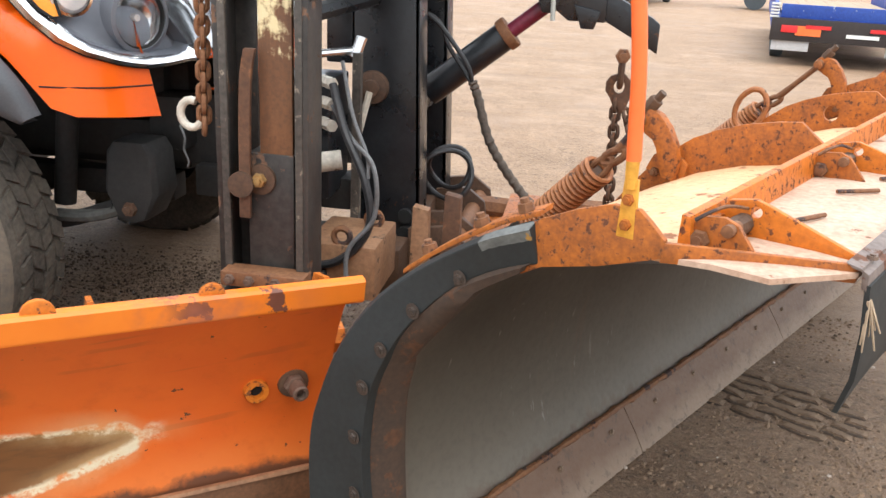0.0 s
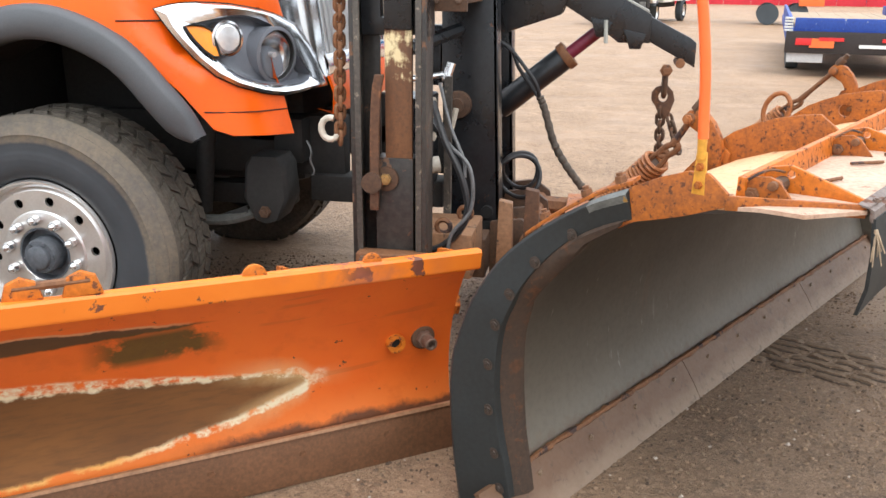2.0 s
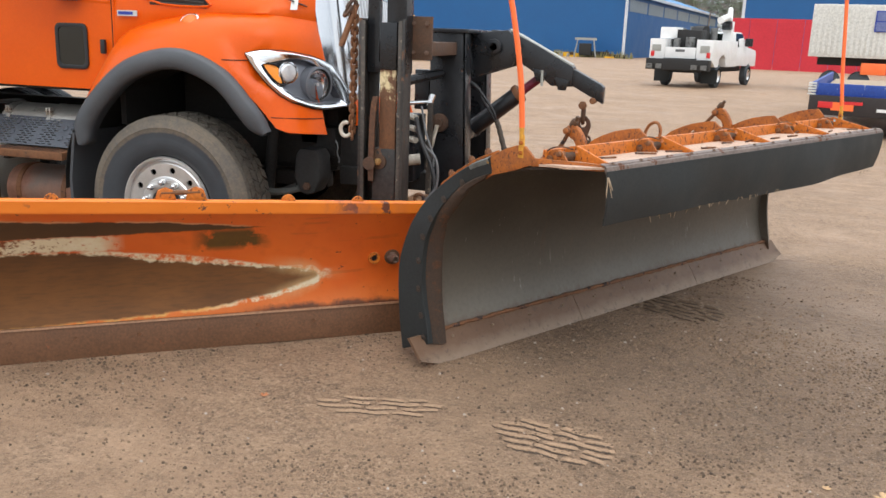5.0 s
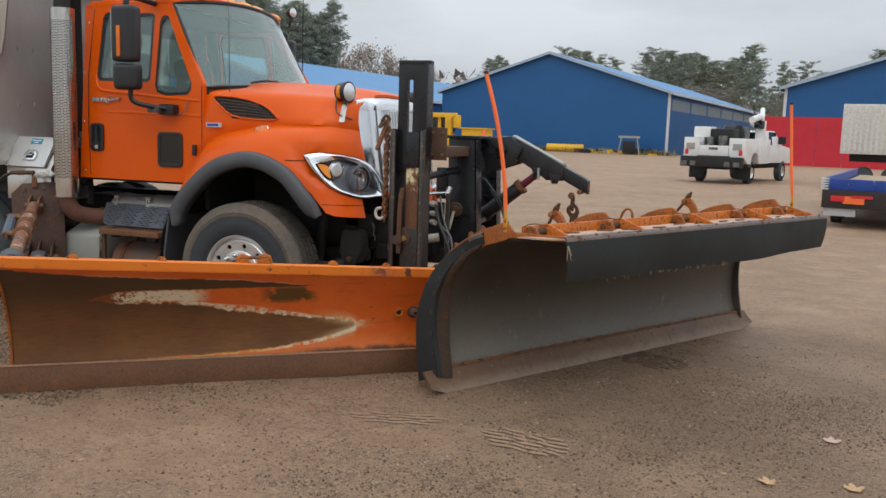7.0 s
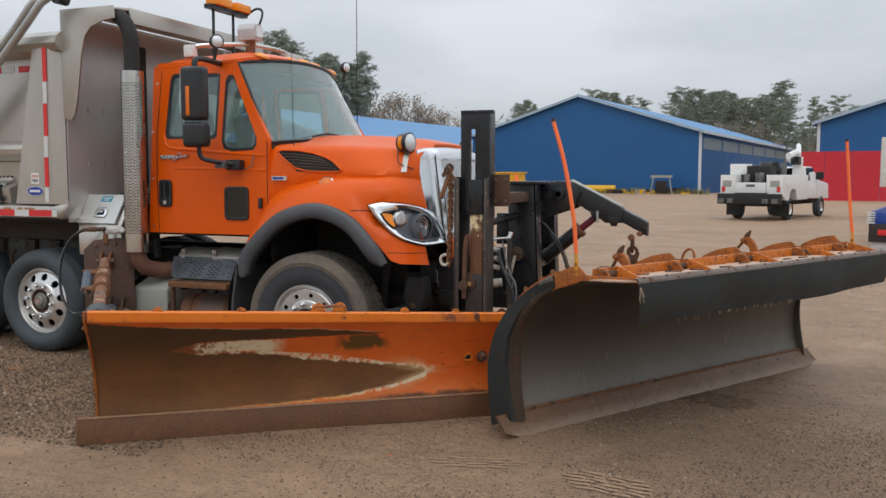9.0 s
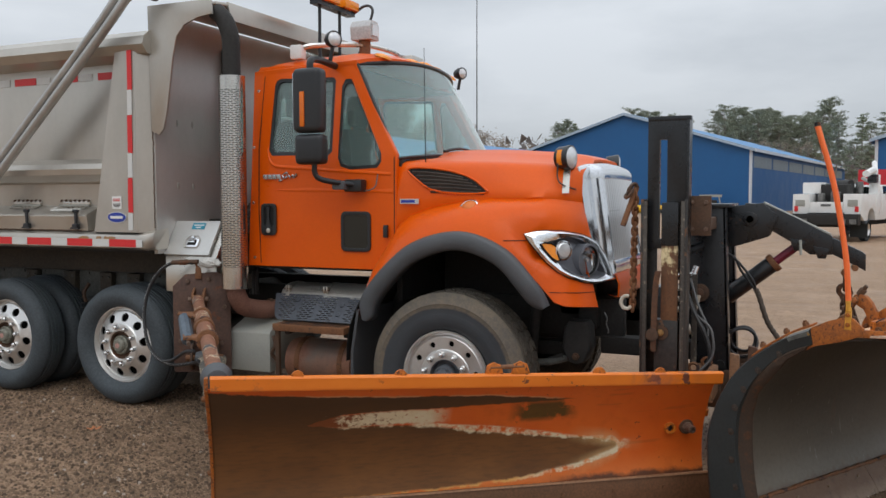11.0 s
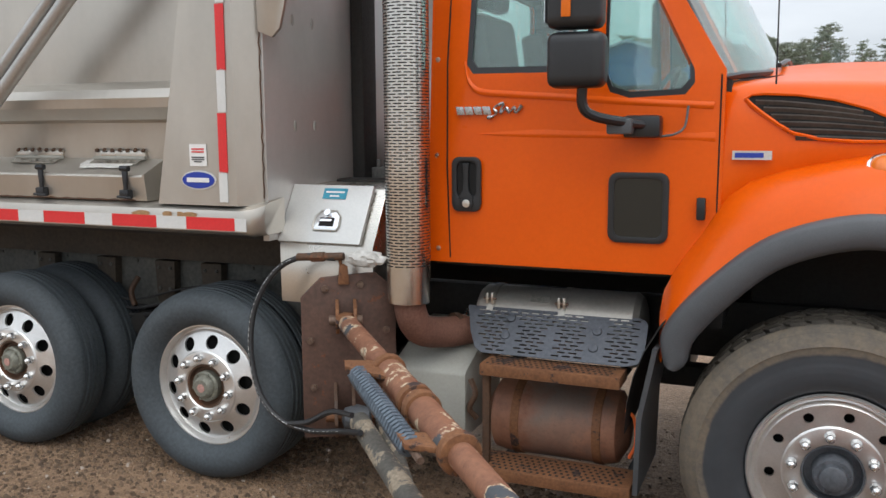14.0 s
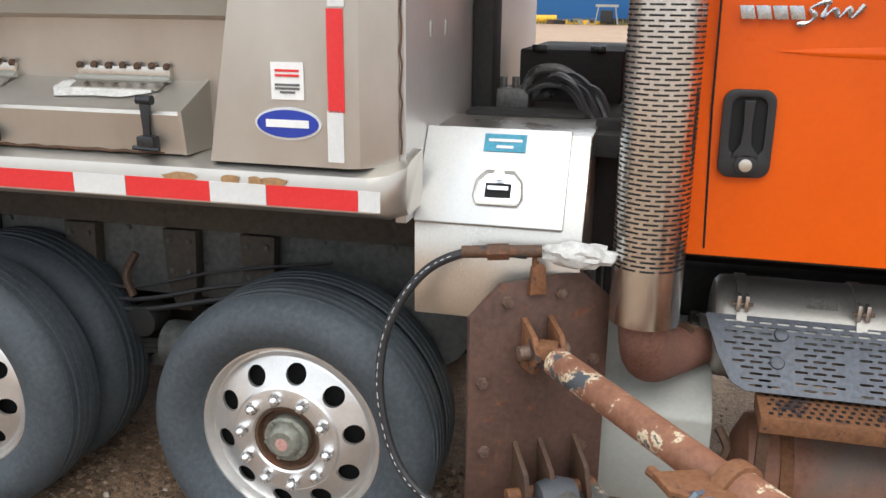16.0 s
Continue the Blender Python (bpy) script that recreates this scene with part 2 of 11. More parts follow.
m_rust = surface("rusted steel", (0.12, 0.047, 0.018), (0.23, 0.10, 0.042), 8, 80, (0.65, 0.85), bump=0.5, spot=(0.06, 0.035, 0.03), spot_at=0.58)
m_rust_dark = surface("dark rusted steel", (0.045, 0.026, 0.017), (0.11, 0.055, 0.028), 7, 80, (0.55, 0.8), bump=0.4, spot=(0.17, 0.07, 0.035), spot_at=0.6)
m_black = surface("worn black paint", (0.006, 0.007, 0.009), (0.017, 0.019, 0.022), 7, 60, (0.20, 0.42), bump=0.25, spot=(0.13, 0.058, 0.028), spot_at=0.635, spot_scale=9)
m_mast = surface("scraped steel channel", (0.009, 0.009, 0.010), (0.052, 0.046, 0.040), 6, 50, (0.28, 0.55), bump=0.3, spot=(0.18, 0.095, 0.055), spot_at=0.585, spot_scale=11, stretch=(1, 1, 0.25))
m_chassis = surface("dirty black chassis", (0.008, 0.0082, 0.008), (0.028, 0.026, 0.024), 4, 50, (0.6, 0.9), bump=0.2)
m_under = surface("dusty dark underbody", (0.050, 0.054, 0.052), (0.125, 0.125, 0.114), 4, 40, (0.7, 0.9), bump=0.2)
m_galv = surface("galvanised tube", (0.40, 0.40, 0.39), (0.52, 0.52, 0.51), 5, 60, (0.35, 0.5), metal=0.7, bump=0.02, fine_amt=0.1)
m_sill = surface("grimy brown sill", (0.030, 0.024, 0.018), (0.075, 0.060, 0.045), 3, 50, (0.7, 0.9), bump=0.2)
m_rubber = surface("black rubber sheet", (0.009, 0.0108, 0.0108), (0.017, 0.0205, 0.0205), 3, 70, (0.55, 0.75), bump=0.1)
m_tyre = surface("worn tyre rubber", (0.032, 0.041, 0.048), (0.066, 0.079, 0.089), 3, 60, (0.6, 0.8), bump=0.15)
m_tyre_mud = surface("muddy tyre tread", (0.035, 0.032, 0.03), (0.13, 0.11, 0.085), 7, 60, (0.75, 0.95), bump=0.3)
m_alu = surface("polished aluminium", (0.62, 0.60, 0.57), (0.78, 0.77, 0.74), 5, 90, (0.22, 0.38), metal=1.0, bump=0.05, spot=(0.28, 0.2, 0.13), spot_at=0.66, fine_amt=0.15)
m_steel_bed = surface("stained stainless steel", (0.44, 0.41, 0.365), (0.57, 0.54, 0.49), 2.2, 30, (0.30, 0.48), metal=0.8, bump=0.0, stretch=(1, 1, 0.4), fine_amt=0.03)
m_steel_bright = surface("bright stainless steel", (0.58, 0.55, 0.50), (0.70, 0.67, 0.61), 3, 120, (0.24, 0.36), metal=0.95, bump=0.03, fine_amt=0.12)
m_chrome = surface("chrome", (0.75, 0.76, 0.78), (0.82, 0.83, 0.84), 3, 60, (0.14, 0.22), metal=1.0, bump=0.0, fine_amt=0.03)
m_badge_chrome = surface("dulled chrome badge", (0.34, 0.34, 0.34), (0.55, 0.55, 0.55), 40, 120, (0.2, 0.35), metal=0.9, bump=0.0, fine_amt=0.2)
m_plastic = surface("grey black plastic", (0.054, 0.058, 0.063), (0.088, 0.093, 0.101), 3, 160, (0.45, 0.55), bump=0.08, fine_amt=0.15)
m_black_gloss = surface("black mirror shell", (0.012, 0.013, 0.015), (0.02, 0.021, 0.023), 3, 90, (0.3, 0.4), bump=0.03, fine_amt=0.1)
m_grey_metal = surface("grey painted steel", (0.30, 0.30, 0.27), (0.37, 0.37, 0.33), 4, 70, (0.45, 0.6), bump=0.05, fine_amt=0.1, spot=(0.2, 0.13, 0.08), spot_at=0.68)
m_white = surface("white paint", (0.72, 0.72, 0.70), (0.82, 0.82, 0.80), 3, 60, (0.35, 0.5), bump=0.03, fine_amt=0.1)
m_red = surface("red reflective tape", (0.62, 0.02, 0.025), (0.70, 0.035, 0.035), 6, 90, (0.3, 0.45), bump=0.03, fine_amt=0.12)
m_tape_white = surface("dirty white tape", (0.58, 0.59, 0.58), (0.68, 0.68, 0.66), 6, 60, (0.3, 0.5), bump=0.0, spot=(0.52, 0.44, 0.28), spot_at=0.70, fine_amt=0.08)
m_amber = surface("amber plastic lens", (0.85, 0.24, 0.01), (0.92, 0.32, 0.02), 5, 90, (0.12, 0.2), bump=0.0, fine_amt=0.1)
m_amber_deep = surface("deep amber lens", (0.62, 0.12, 0.006), (0.74, 0.17, 0.01), 5, 90, (0.15, 0.25), bump=0.0, fine_amt=0.1)
m_marker = surface("fluorescent orange rod", (0.95, 0.16, 0.035), (0.98, 0.20, 0.05), 3, 60, (0.35, 0.5), bump=0.0, fine_amt=0.06)
# black painted in place of the shade in openings, slots and gaps
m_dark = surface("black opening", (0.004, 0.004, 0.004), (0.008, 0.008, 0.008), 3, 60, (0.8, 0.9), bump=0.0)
m_hose = surface("black rubber hose", (0.012, 0.012, 0.013), (0.03, 0.03, 0.032), 6, 90, (0.4, 0.55), bump=0.1)
m_wire = surface("grey cable", (0.09, 0.09, 0.09), (0.15, 0.15, 0.15), 6, 90, (0.4, 0.55), bump=0.05)
m_blue_wall = surface("blue metal siding", (0.008, 0.090, 0.255), (0.010, 0.105, 0.29), 0.4, 8, (0.45, 0.6), bump=0.0, fine_amt=0.1)
m_blue_roof = surface("light blue metal roof", (0.075, 0.22, 0.43), (0.10, 0.26, 0.48), 0.3, 6, (0.5, 0.65), bump=0.0, fine_amt=0.1)
m_red_wall = surface("red steel panel", (0.50, 0.015, 0.03), (0.58, 0.025, 0.04), 0.5, 8, (0.45, 0.6), bump=0.0, fine_amt=0.15)
m_yellow = surface("yellow machine paint", (0.72, 0.38, 0.01), (0.80, 0.46, 0.02), 2, 20, (0.4, 0.55), bump=0.0, fine_amt=0.15)
m_blue_paint = surface("scuffed blue paint", (0.012, 0.045, 0.26), (0.02, 0.07, 0.33), 3, 30, (0.4, 0.6), bump=0.1, spot=(0.4, 0.42, 0.5), spot_at=0.64)
m_wood = surface("weathered timber", (0.30, 0.21, 0.13), (0.42, 0.32, 0.22), 4, 40, (0.7, 0.9), bump=0.2)


def glass(name, tint, rough=0.02, clear=1.0, ior=1.45):
    k = Mat(name)
    k.put("Base Color", tint).put("Roughness", rough).put("Transmission Weight", clear).put("IOR", ior)
    return k.m


m_glass = glass("tinted cab glass", (0.66, 0.84, 0.80), 0.0, 0.93, 1.55)
m_lens = glass("clear lamp lens", (0.95, 0.96, 0.97))


# ---- ground ----
def ground_material():
    k = Mat("damp gravel yard")
    big, mid, patch = k.noise(0.35, 5, 0.6), k.noise(2.2, 7, 0.7), k.noise(0.8, 6, 0.65, dist=0.6)
    clod, grit, sand = k.noise(13, 7, 0.75), k.noise(46, 6, 0.78), k.noise(170, 3, 0.7)
    drag = k.noise(1.1, 6, 0.7, stretch=(0.16, 1.6, 1.0), dist=0.4)
    # smooth silt where the yard is washed, open grit elsewhere
    silt = k.step(k.math("ADD", k.math("MULTIPLY", patch, 0.6), k.math("MULTIPLY", drag, 0.4)), 0.44, 0.58)
    rough = k.math("SUBTRACT", 1.0, k.math("MULTIPLY", silt, 0.72))
    col = k.mix(k.step(big, 0.35, 0.65), (0.327, 0.201, 0.114), (0.433, 0.281, 0.175))
    col = k.mix(k.step(mid, 0.40, 0.66, 0.0, 0.8), col, (0.235, 0.140, 0.079))
    col = k.mix(k.step(drag, 0.50, 0.70, 0.0, 0.55), col, (0.161, 0.101, 0.062))
    col = k.mix(k.math("MULTIPLY", k.step(clod, 0.50, 0.60, 0.0, 0.75), rough), col, (0.109, 0.064, 0.037))
    col = k.mix(k.math("MULTIPLY", k.step(grit, 0.55, 0.61, 0.0, 0.8), rough), col, (0.628, 0.433, 0.287))
    col = k.mix(k.math("MULTIPLY", k.step(grit, 0.46, 0.40, 0.0, 0.75), rough), col, (0.036, 0.023, 0.014))
    col = k.mix(k.math("MULTIPLY", k.step(sand, 0.46, 0.60, 0.0, 0.6), rough), col, (0.546, 0.364, 0.229))
    # ground made darker and smoother round the foot of the big plow
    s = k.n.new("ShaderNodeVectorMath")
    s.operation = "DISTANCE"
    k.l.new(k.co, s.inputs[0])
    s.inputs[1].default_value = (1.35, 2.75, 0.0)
    darker = k.step(k.math("ADD", s.outputs["Value"], k.math("MULTIPLY", k.math("SUBTRACT", patch, 0.5), 2.4)), 2.3, 0.9, 0.0, 0.42)
    k.put("Base Color", k.mix(darker, col, (0.095, 0.060, 0.039)))
    k.put("Roughness", k.math("SUBTRACT", k.step(patch, 0.45, 0.7, 0.74, 0.52), k.math("MULTIPLY", darker, 0.2)))
    h = k.math("ADD", k.math("MULTIPLY", clod, 1.5), k.math("ADD", k.math("MULTIPLY", grit, 0.8), k.math("MULTIPLY", sand, 0.15)))
    k.bump(k.math("MULTIPLY", h, k.math("ADD", k.math("MULTIPLY", rough, 0.8), 0.2)), 1.0, 0.024)
    return k.m


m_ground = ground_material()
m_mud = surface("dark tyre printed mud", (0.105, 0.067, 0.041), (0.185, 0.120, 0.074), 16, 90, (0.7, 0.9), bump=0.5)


def height(x, y):
    """The yard's slight waves near the plow, and the low bank of gravel under the truck's rear wheels."""
    a, b = max(0.0, min(1.0, (-3.7 - x) / 0.9)), max(0.0, min(1.0, (y - 0.7) / 1.1))
    bank = 0.072 * a * a * (3 - 2 * a) * b * b * (3 - 2 * b) * max(0.0, min(1.0, (x + 16) / 4)) * max(0.0, min(1.0, (9 - y) / 3))
    d = math.exp(-((x + 1) ** 2 + (y - 1) ** 2) / 120.0)
    return bank + d * 0.012 * (noise.noise((x * 0.9, y * 0.9, 3.1)) + 0.5 * noise.noise((x * 2.7, y * 2.7, 7.7)))


def build_ground():
    bm = BM()
    xs = [-900, -300, -120, -60, -30, -18] + [-12 + 0.25 * i for i in range(77)] + [10, 16, 30, 60, 120, 300, 900]
    ys = [-900, -300, -100, -40, -15] + [-7 + 0.25 * i for i in range(77)] + [14, 18, 25, 40, 70, 120, 250, 900, 2500]
    v = [[bm.verts.new((x, y, height(x, y))) for y in ys] for x in xs]
    for i in range(len(xs) - 1):
        for j in range(len(ys) - 1):
            bm.faces.new((v[i][j], v[i + 1][j], v[i + 1][j + 1], v[i][j + 1]))
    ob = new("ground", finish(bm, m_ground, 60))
    return tagged(ob, "packed brown gravel yard with wet dark patches", "ground", kind="structure")


ground = build_ground()


def stone_cloud(name, label, count, seed, place, size, mat):
    """Loose stones, each an irregular low lump of eight faces or so."""
    rng = random.Random(seed)
    verts, faces = [], []
    for _ in range(count):
        x, y = place(rng)
        s = size(rng)
        z = height(x, y)
        a = rng.uniform(0, 6.28)
        n0 = len(verts)
        ring = 5
        for i in range(ring):
            t = a + 6.283 * i / ring
            r = s * rng.uniform(0.7, 1.15)
            verts.append((x + r * math.cos(t), y + 0.8 * r * math.sin(t), z - 0.1 * s))
        for i in range(ring):
            t = a + 0.5 + 6.283 * i / ring
            r = s * rng.uniform(0.4, 0.7)
            verts.append((x + r * math.cos(t), y + 0.8 * r * math.sin(t), z + s * rng.uniform(0.5, 0.8)))
        for i in range(ring):
            j = (i + 1) % ring
            faces.append((n0 + i, n0 + j, n0 + ring + j, n0 + ring + i))
        faces.append(tuple(n0 + ring + i for i in range(ring)))
    me = bpy.data.meshes.new("stones")
    me.from_pydata(verts, [], faces)
    me.materials.append(mat)
    ob = new(name, me)
    return tagged(ob, label, "gravel", kind="stuff")


def stone_mat():
    k = Mat("mixed loose gravel")
    g = k.n.new("ShaderNodeNewGeometry").outputs["Random Per Island"]
    col = k.mix(g, (0.062, 0.040, 0.025), (0.31, 0.205, 0.130))
    col = k.mix(k.math("GREATER_THAN", g, 0.988), col, (0.52, 0.44, 0.37))
    k.put("Base Color", k.mix(k.step(k.noise(60), 0.3, 0.7, 0, 0.3), col, (0.16, 0.11, 0.075))).put("Roughness", 0.85)
    return k.m


m_loose = stone_mat()


def drift(r, x0, x1, y0, y1):
    """A place on the yard where loose stones gather, thinner over the washed silt."""
    while True:
        x, y = r.uniform(x0, x1), r.uniform(y0, y1)
        if r.random() < 0.06 + 1.5 * max(0.0, noise.noise((x * 0.55, y * 0.9, 4.4)) + 0.18) ** 1.3:
            return x, y


stone_cloud("gravel", "loose small brown stones strewn over the yard", 96000, 5, lambda r: drift(r, -4.5, 4.5, -2.2, 4.2), lambda r: 0.0024 + 0.0085 * r.random() ** 3.2, m_loose)
stone_cloud("gravel", "coarse grey gravel lying along the truck", 30000, 6, lambda r: (r.uniform(-8.5, -2.2), r.uniform(0.5, 3.2)), lambda r: 0.007 + 0.013 * r.random() ** 2, m_loose)


# ---- main snow plow ----
PB, PU, PN = Vector((-0.15, 1.70, 0)), Vector((0.494, 0.869, 0)).normalized(), Vector((0.869, -0.494, 0)).normalized()


def P(u, n, z):
    return PB + u * PU + n * PN + Vector((0, 0, z))


# the moldboard's section: reach ahead of the cutting edge, height
SECTION = smoothline([(-0.085, 0.10, 0), (-0.15, 0.284, 0), (-0.16, 0.489, 0), (-0.125, 0.657, 0), (-0.04, 0.828, 0), (0.126, 0.974, 0), (0.35, 1.042, 0), (0.56, 1.072, 0)], 5)
SECTION = [(p.x, p.y) for p in SECTION]


def taper(u, z):
    """The lower face swings ahead towards the far end."""
    return 0.114 * (u / 3.6) * max(0.0, min(1.0, (1.1 - z) / 0.5))


def plow_face_material():
    k = Mat("scoured steel moldboard")
    x, y, z = k.xyz()
    big, fine = k.noise(2.4, 6, 0.6), k.noise(45, 6, 0.6)
    col = k.mix(k.step(big, 0.3, 0.7), (0.046, 0.037, 0.027), (0.086, 0.071, 0.053))
    scour = k.step(k.math("ADD", z, k.math("MULTIPLY", big, 0.4)), 0.85, 0.30)
    col = k.mix(k.math("MULTIPLY", scour, 0.7), col, (0.215, 0.190, 0.150))
    streak = k.step(k.noise(5, 6, 0.7, stretch=(2.2, 2.2, 0.3)), 0.6, 0.75)
    col = k.mix(k.math("MULTIPLY", streak, 0.4), col, (0.16, 0.085, 0.045))
    col = k.mix(k.step(fine, 0.45, 0.75, 0, 0.2), col, (0.04, 0.033, 0.027))
    # rust creeping in from the weld and from the near end
    along = k.math("ADD", k.math("MULTIPLY", x, 0.494), k.math("MULTIPLY", y, 0.869))
    rag = k.noise(11, 8, 0.72)
    creep = k.math("MAXIMUM", k.step(k.math("ADD", along, k.math("MULTIPLY", rag, 0.34)), -1.40, -1.62), k.math("MULTIPLY", k.step(k.math("ADD", z, k.math("MULTIPLY", rag, 0.16)), 0.262, 0.225), 0.85))
    col = k.mix(k.math("MULTIPLY", creep, k.step(rag, 0.35, 0.62, 0.55, 1.0)), col, k.mix(fine, (0.055, 0.026, 0.014), (0.13, 0.060, 0.028)))
    scr = k.math("MULTIPLY", k.step(k.noise(34, 5, 0.6, stretch=(1, 1, 0.18)), 0.66, 0.71), k.step(k.noise(2.1, 3), 0.5, 0.58))
    col = k.mix(k.math("MULTIPLY", scr, 0.55), col, (0.33, 0.31, 0.28))
    k.put("Base Color", col).put("Metallic", 0.12).put("Roughness", k.step(k.math("ADD", k.math("MULTIPLY", big, 0.7), k.math("MULTIPLY", fine, 0.3)), 0.3, 0.7, 0.34, 0.56))
    return k.bump(fine, 0.05, 0.003).m


m_face = plow_face_material()


def cut_material():
    """Brown steel, rusted along its upper edge and scoured pale towards the ground."""
    k = Mat("worn steel cutting edge")
    x, y, z = k.xyz()
    n, big, fine = k.noise(9, 7, 0.7), k.noise(2.0, 4), k.noise(70, 4)
    h = k.math("ADD", z, k.math("MULTIPLY", k.math("SUBTRACT", n, 0.5), 0.09))
    col = k.mix(k.step(big, 0.3, 0.7), (0.120, 0.062, 0.034), (0.185, 0.108, 0.064))
    col = k.mix(k.step(h, 0.075, 0.02, 0.0, 0.7), col, (0.27, 0.195, 0.135))
    col = k.mix(k.step(h, 0.12, 0.17, 0.0, 0.85), col, (0.13, 0.062, 0.028))
    col = k.mix(k.step(k.noise(26, 5, 0.7), 0.56, 0.64, 0.0, 0.5), col, (0.07, 0.045, 0.03))
    k.put("Base Color", col).put("Metallic", 0.15).put("Roughness", k.step(fine, 0.3, 0.7, 0.42, 0.62))
    return k.bump(fine, 0.2, 0.003).m


m_cut = cut_material()
m_rib_rust = surface("dark rusty rib", (0.028, 0.019, 0.013), (0.062, 0.034, 0.020), 7, 70, (0.75, 0.92), bump=0.4, spot=(0.10, 0.042, 0.018), spot_at=0.565, spot_scale=20)
m_bolt_dark = surface("dark bolt head", (0.03, 0.025, 0.022), (0.085, 0.06, 0.045), 20, 90, (0.5, 0.7), metal=0.3, bump=0.2)
m_bolt = surface("rusty bolt", (0.10, 0.06, 0.045), (0.22, 0.15, 0.11), 20, 90, (0.5, 0.7), metal=0.4, bump=0.2)


m_lip_plate = surface("dusty faded plate", (0.42, 0.24, 0.15), (0.56, 0.40, 0.30), 5, 60, (0.6, 0.8), bump=0.3, spot=(0.26, 0.11, 0.055), spot_at=0.60, spot_scale=9)
m_clamp = surface("scraped brown steel bar", (0.13, 0.095, 0.08), (0.24, 0.19, 0.165), 8, 60, (0.5, 0.7), metal=0.2, bump=0.2, spot=(0.15, 0.06, 0.03), spot_at=0.57)
m_worn_end = surface("paint smeared rubber", (0.06, 0.065, 0.062), (0.16, 0.165, 0.155), 12, 70, (0.5, 0.7), bump=0.1, spot=(0.42, 0.22, 0.04), spot_at=0.58, spot_scale=9)
m_spring_rust = surface("rusty orange spring", (0.23, 0.072, 0.022), (0.38, 0.145, 0.045), 6, 60, (0.5, 0.7), bump=0.3, spot=(0.09, 0.04, 0.025), spot_at=0.585, spot_scale=22)
m_bracket = surface("yellowed orange bracket", (0.62, 0.26, 0.02), (0.70, 0.36, 0.05), 8, 60, (0.4, 0.6), bump=0.1, spot=(0.35, 0.30, 0.22), spot_at=0.6, spot_scale=8)


def bolt(bm, p, axis, r=0.014, h=0.012):
    a, b, d = basis(axis)
    cyl(bm, Vector(p), Vector(p) + d * h, r, r * 0.92, 6)
    cyl(bm, Vector(p) + d * h * 0.5, Vector(p) + d * h * 1.5, r * 0.55, r * 0.5, 8)
    return bm


def build_plow():
    plow = thing("snow_plow", P(1.8, 0, 0), "large orange snow plow with dark worn steel moldboard", "snow plow")
    us = [0.02 + (3.62 - 0.02) * i / 40 for i in range(41)]
    # face
    rings = [[P(max(u, 0.05 + 0.075 * max(0.0, min(1.0, (z - 0.70) / 0.25)) + 0.10 * max(0.0, min(1.0, (n - 0.33) / 0.2))), n + taper(u, z), z) for n, z in SECTION] for u in us]
    part("moldboard", sheet(BM(), rings, lambda p: p - PN * 0.006 + Vector((0, 0, 0.012))), m_face, plow, "dark concave steel face, scoured grey near its foot", angle=50)
    # cutting edge in three lengths
    ends = [-0.075, 1.22, 2.5, 3.72]
    for a, b in zip(ends, ends[1:]):
        bm = BM()
        poly = []
        lo = [(a, 0.0), (b - 0.004, 0.0)]
        rows = []
        for u in [a + (b - 0.004 - a) * i / 10 for i in range(11)]:
            drop = 0.0
            if u < 0.03:
                drop = 0.045 * ((0.03 - u) / 0.105) ** 2
            if u > 3.62:
                drop = 0.05 * ((u - 3.62) / 0.1)
            rows.append([P(u, 0.004 + taper(u, 0), 0.004 + drop), P(u, -0.032 + taper(u, 0), 0.065 + drop * 0.4), P(u, -0.090 + taper(u, 0.15), 0.146)])
        sheet(bm, rows, lambda p: p - PN * 0.018 - Vector((0, 0, 0.006)))
        part("cutting_edge", bm, m_cut, plow, "scratched grey brown steel blade", angle=50)
    bm_mesh = finish(bolt(BM(), (0, 0, 0), (0, 0, 1), 0.012, 0.005), m_cut)
    turn = PN.to_track_quat("Z", "Y").to_matrix().to_4x4()
    for i in range(12):
        u = 0.20 + 0.30 * i
        share("bolt", bm_mesh, plow, Matrix.Translation(P(u, -0.062 + taper(u, 0.1), 0.106)) @ turn)
    bead = [P(u, -0.092 + taper(u, 0.17), 0.150 + 0.0015 * math.sin(u * 61) + 0.0015 * math.sin(u * 23)) for u in [0.03 + 3.6 * i / 150 for i in range(151)]]
    part("weld_bead", tube(BM(), bead, [0.0105 + 0.004 * math.sin(i * 1.9) * math.sin(i * 0.7) for i in range(151)], 6), m_rust, plow, "rough rusty weld line")
    # rubber band round the near end and its bolts
    # (ahead, height, along): the band leans away towards its top
    outer = smoothline([(-0.222, 0.04, -0.02), (-0.250, 0.20, -0.02), (-0.265, 0.395, -0.02), (-0.268, 0.504, -0.01), (-0.255, 0.579, 0.0), (-0.215, 0.71, 0.02), (-0.139, 0.842, 0.05), (-0.022, 0.953, 0.07), (0.121, 1.05, 0.09), (0.223, 1.098, 0.11)], 5)
    inner = smoothline([(-0.060, 0.10, 0.0), (-0.080, 0.20, 0.0), (-0.109, 0.328, 0.0), (-0.126, 0.471, 0.0), (-0.122, 0.614, 0.01), (-0.092, 0.715, 0.02), (-0.042, 0.816, 0.04), (0.051, 0.922, 0.06), (0.146, 0.990, 0.085), (0.237, 1.025, 0.11)], 5)
    bm = sheet(BM(), [[P(a.z + 0.010, a.x, a.y), P(b.z - 0.010, b.x, b.y), P(q.z + 0.016, q.x, q.y)] for a, b, q in [(p.lerp(q, -0.12), p.lerp(q, 0.84), q) for p, q in zip(inner, outer)]], lambda p: p + PU * 0.030)
    part("rubber_edge", bm, m_rubber, plow, "thick black rubber band bolted round the end", bevel=0.003, angle=12)
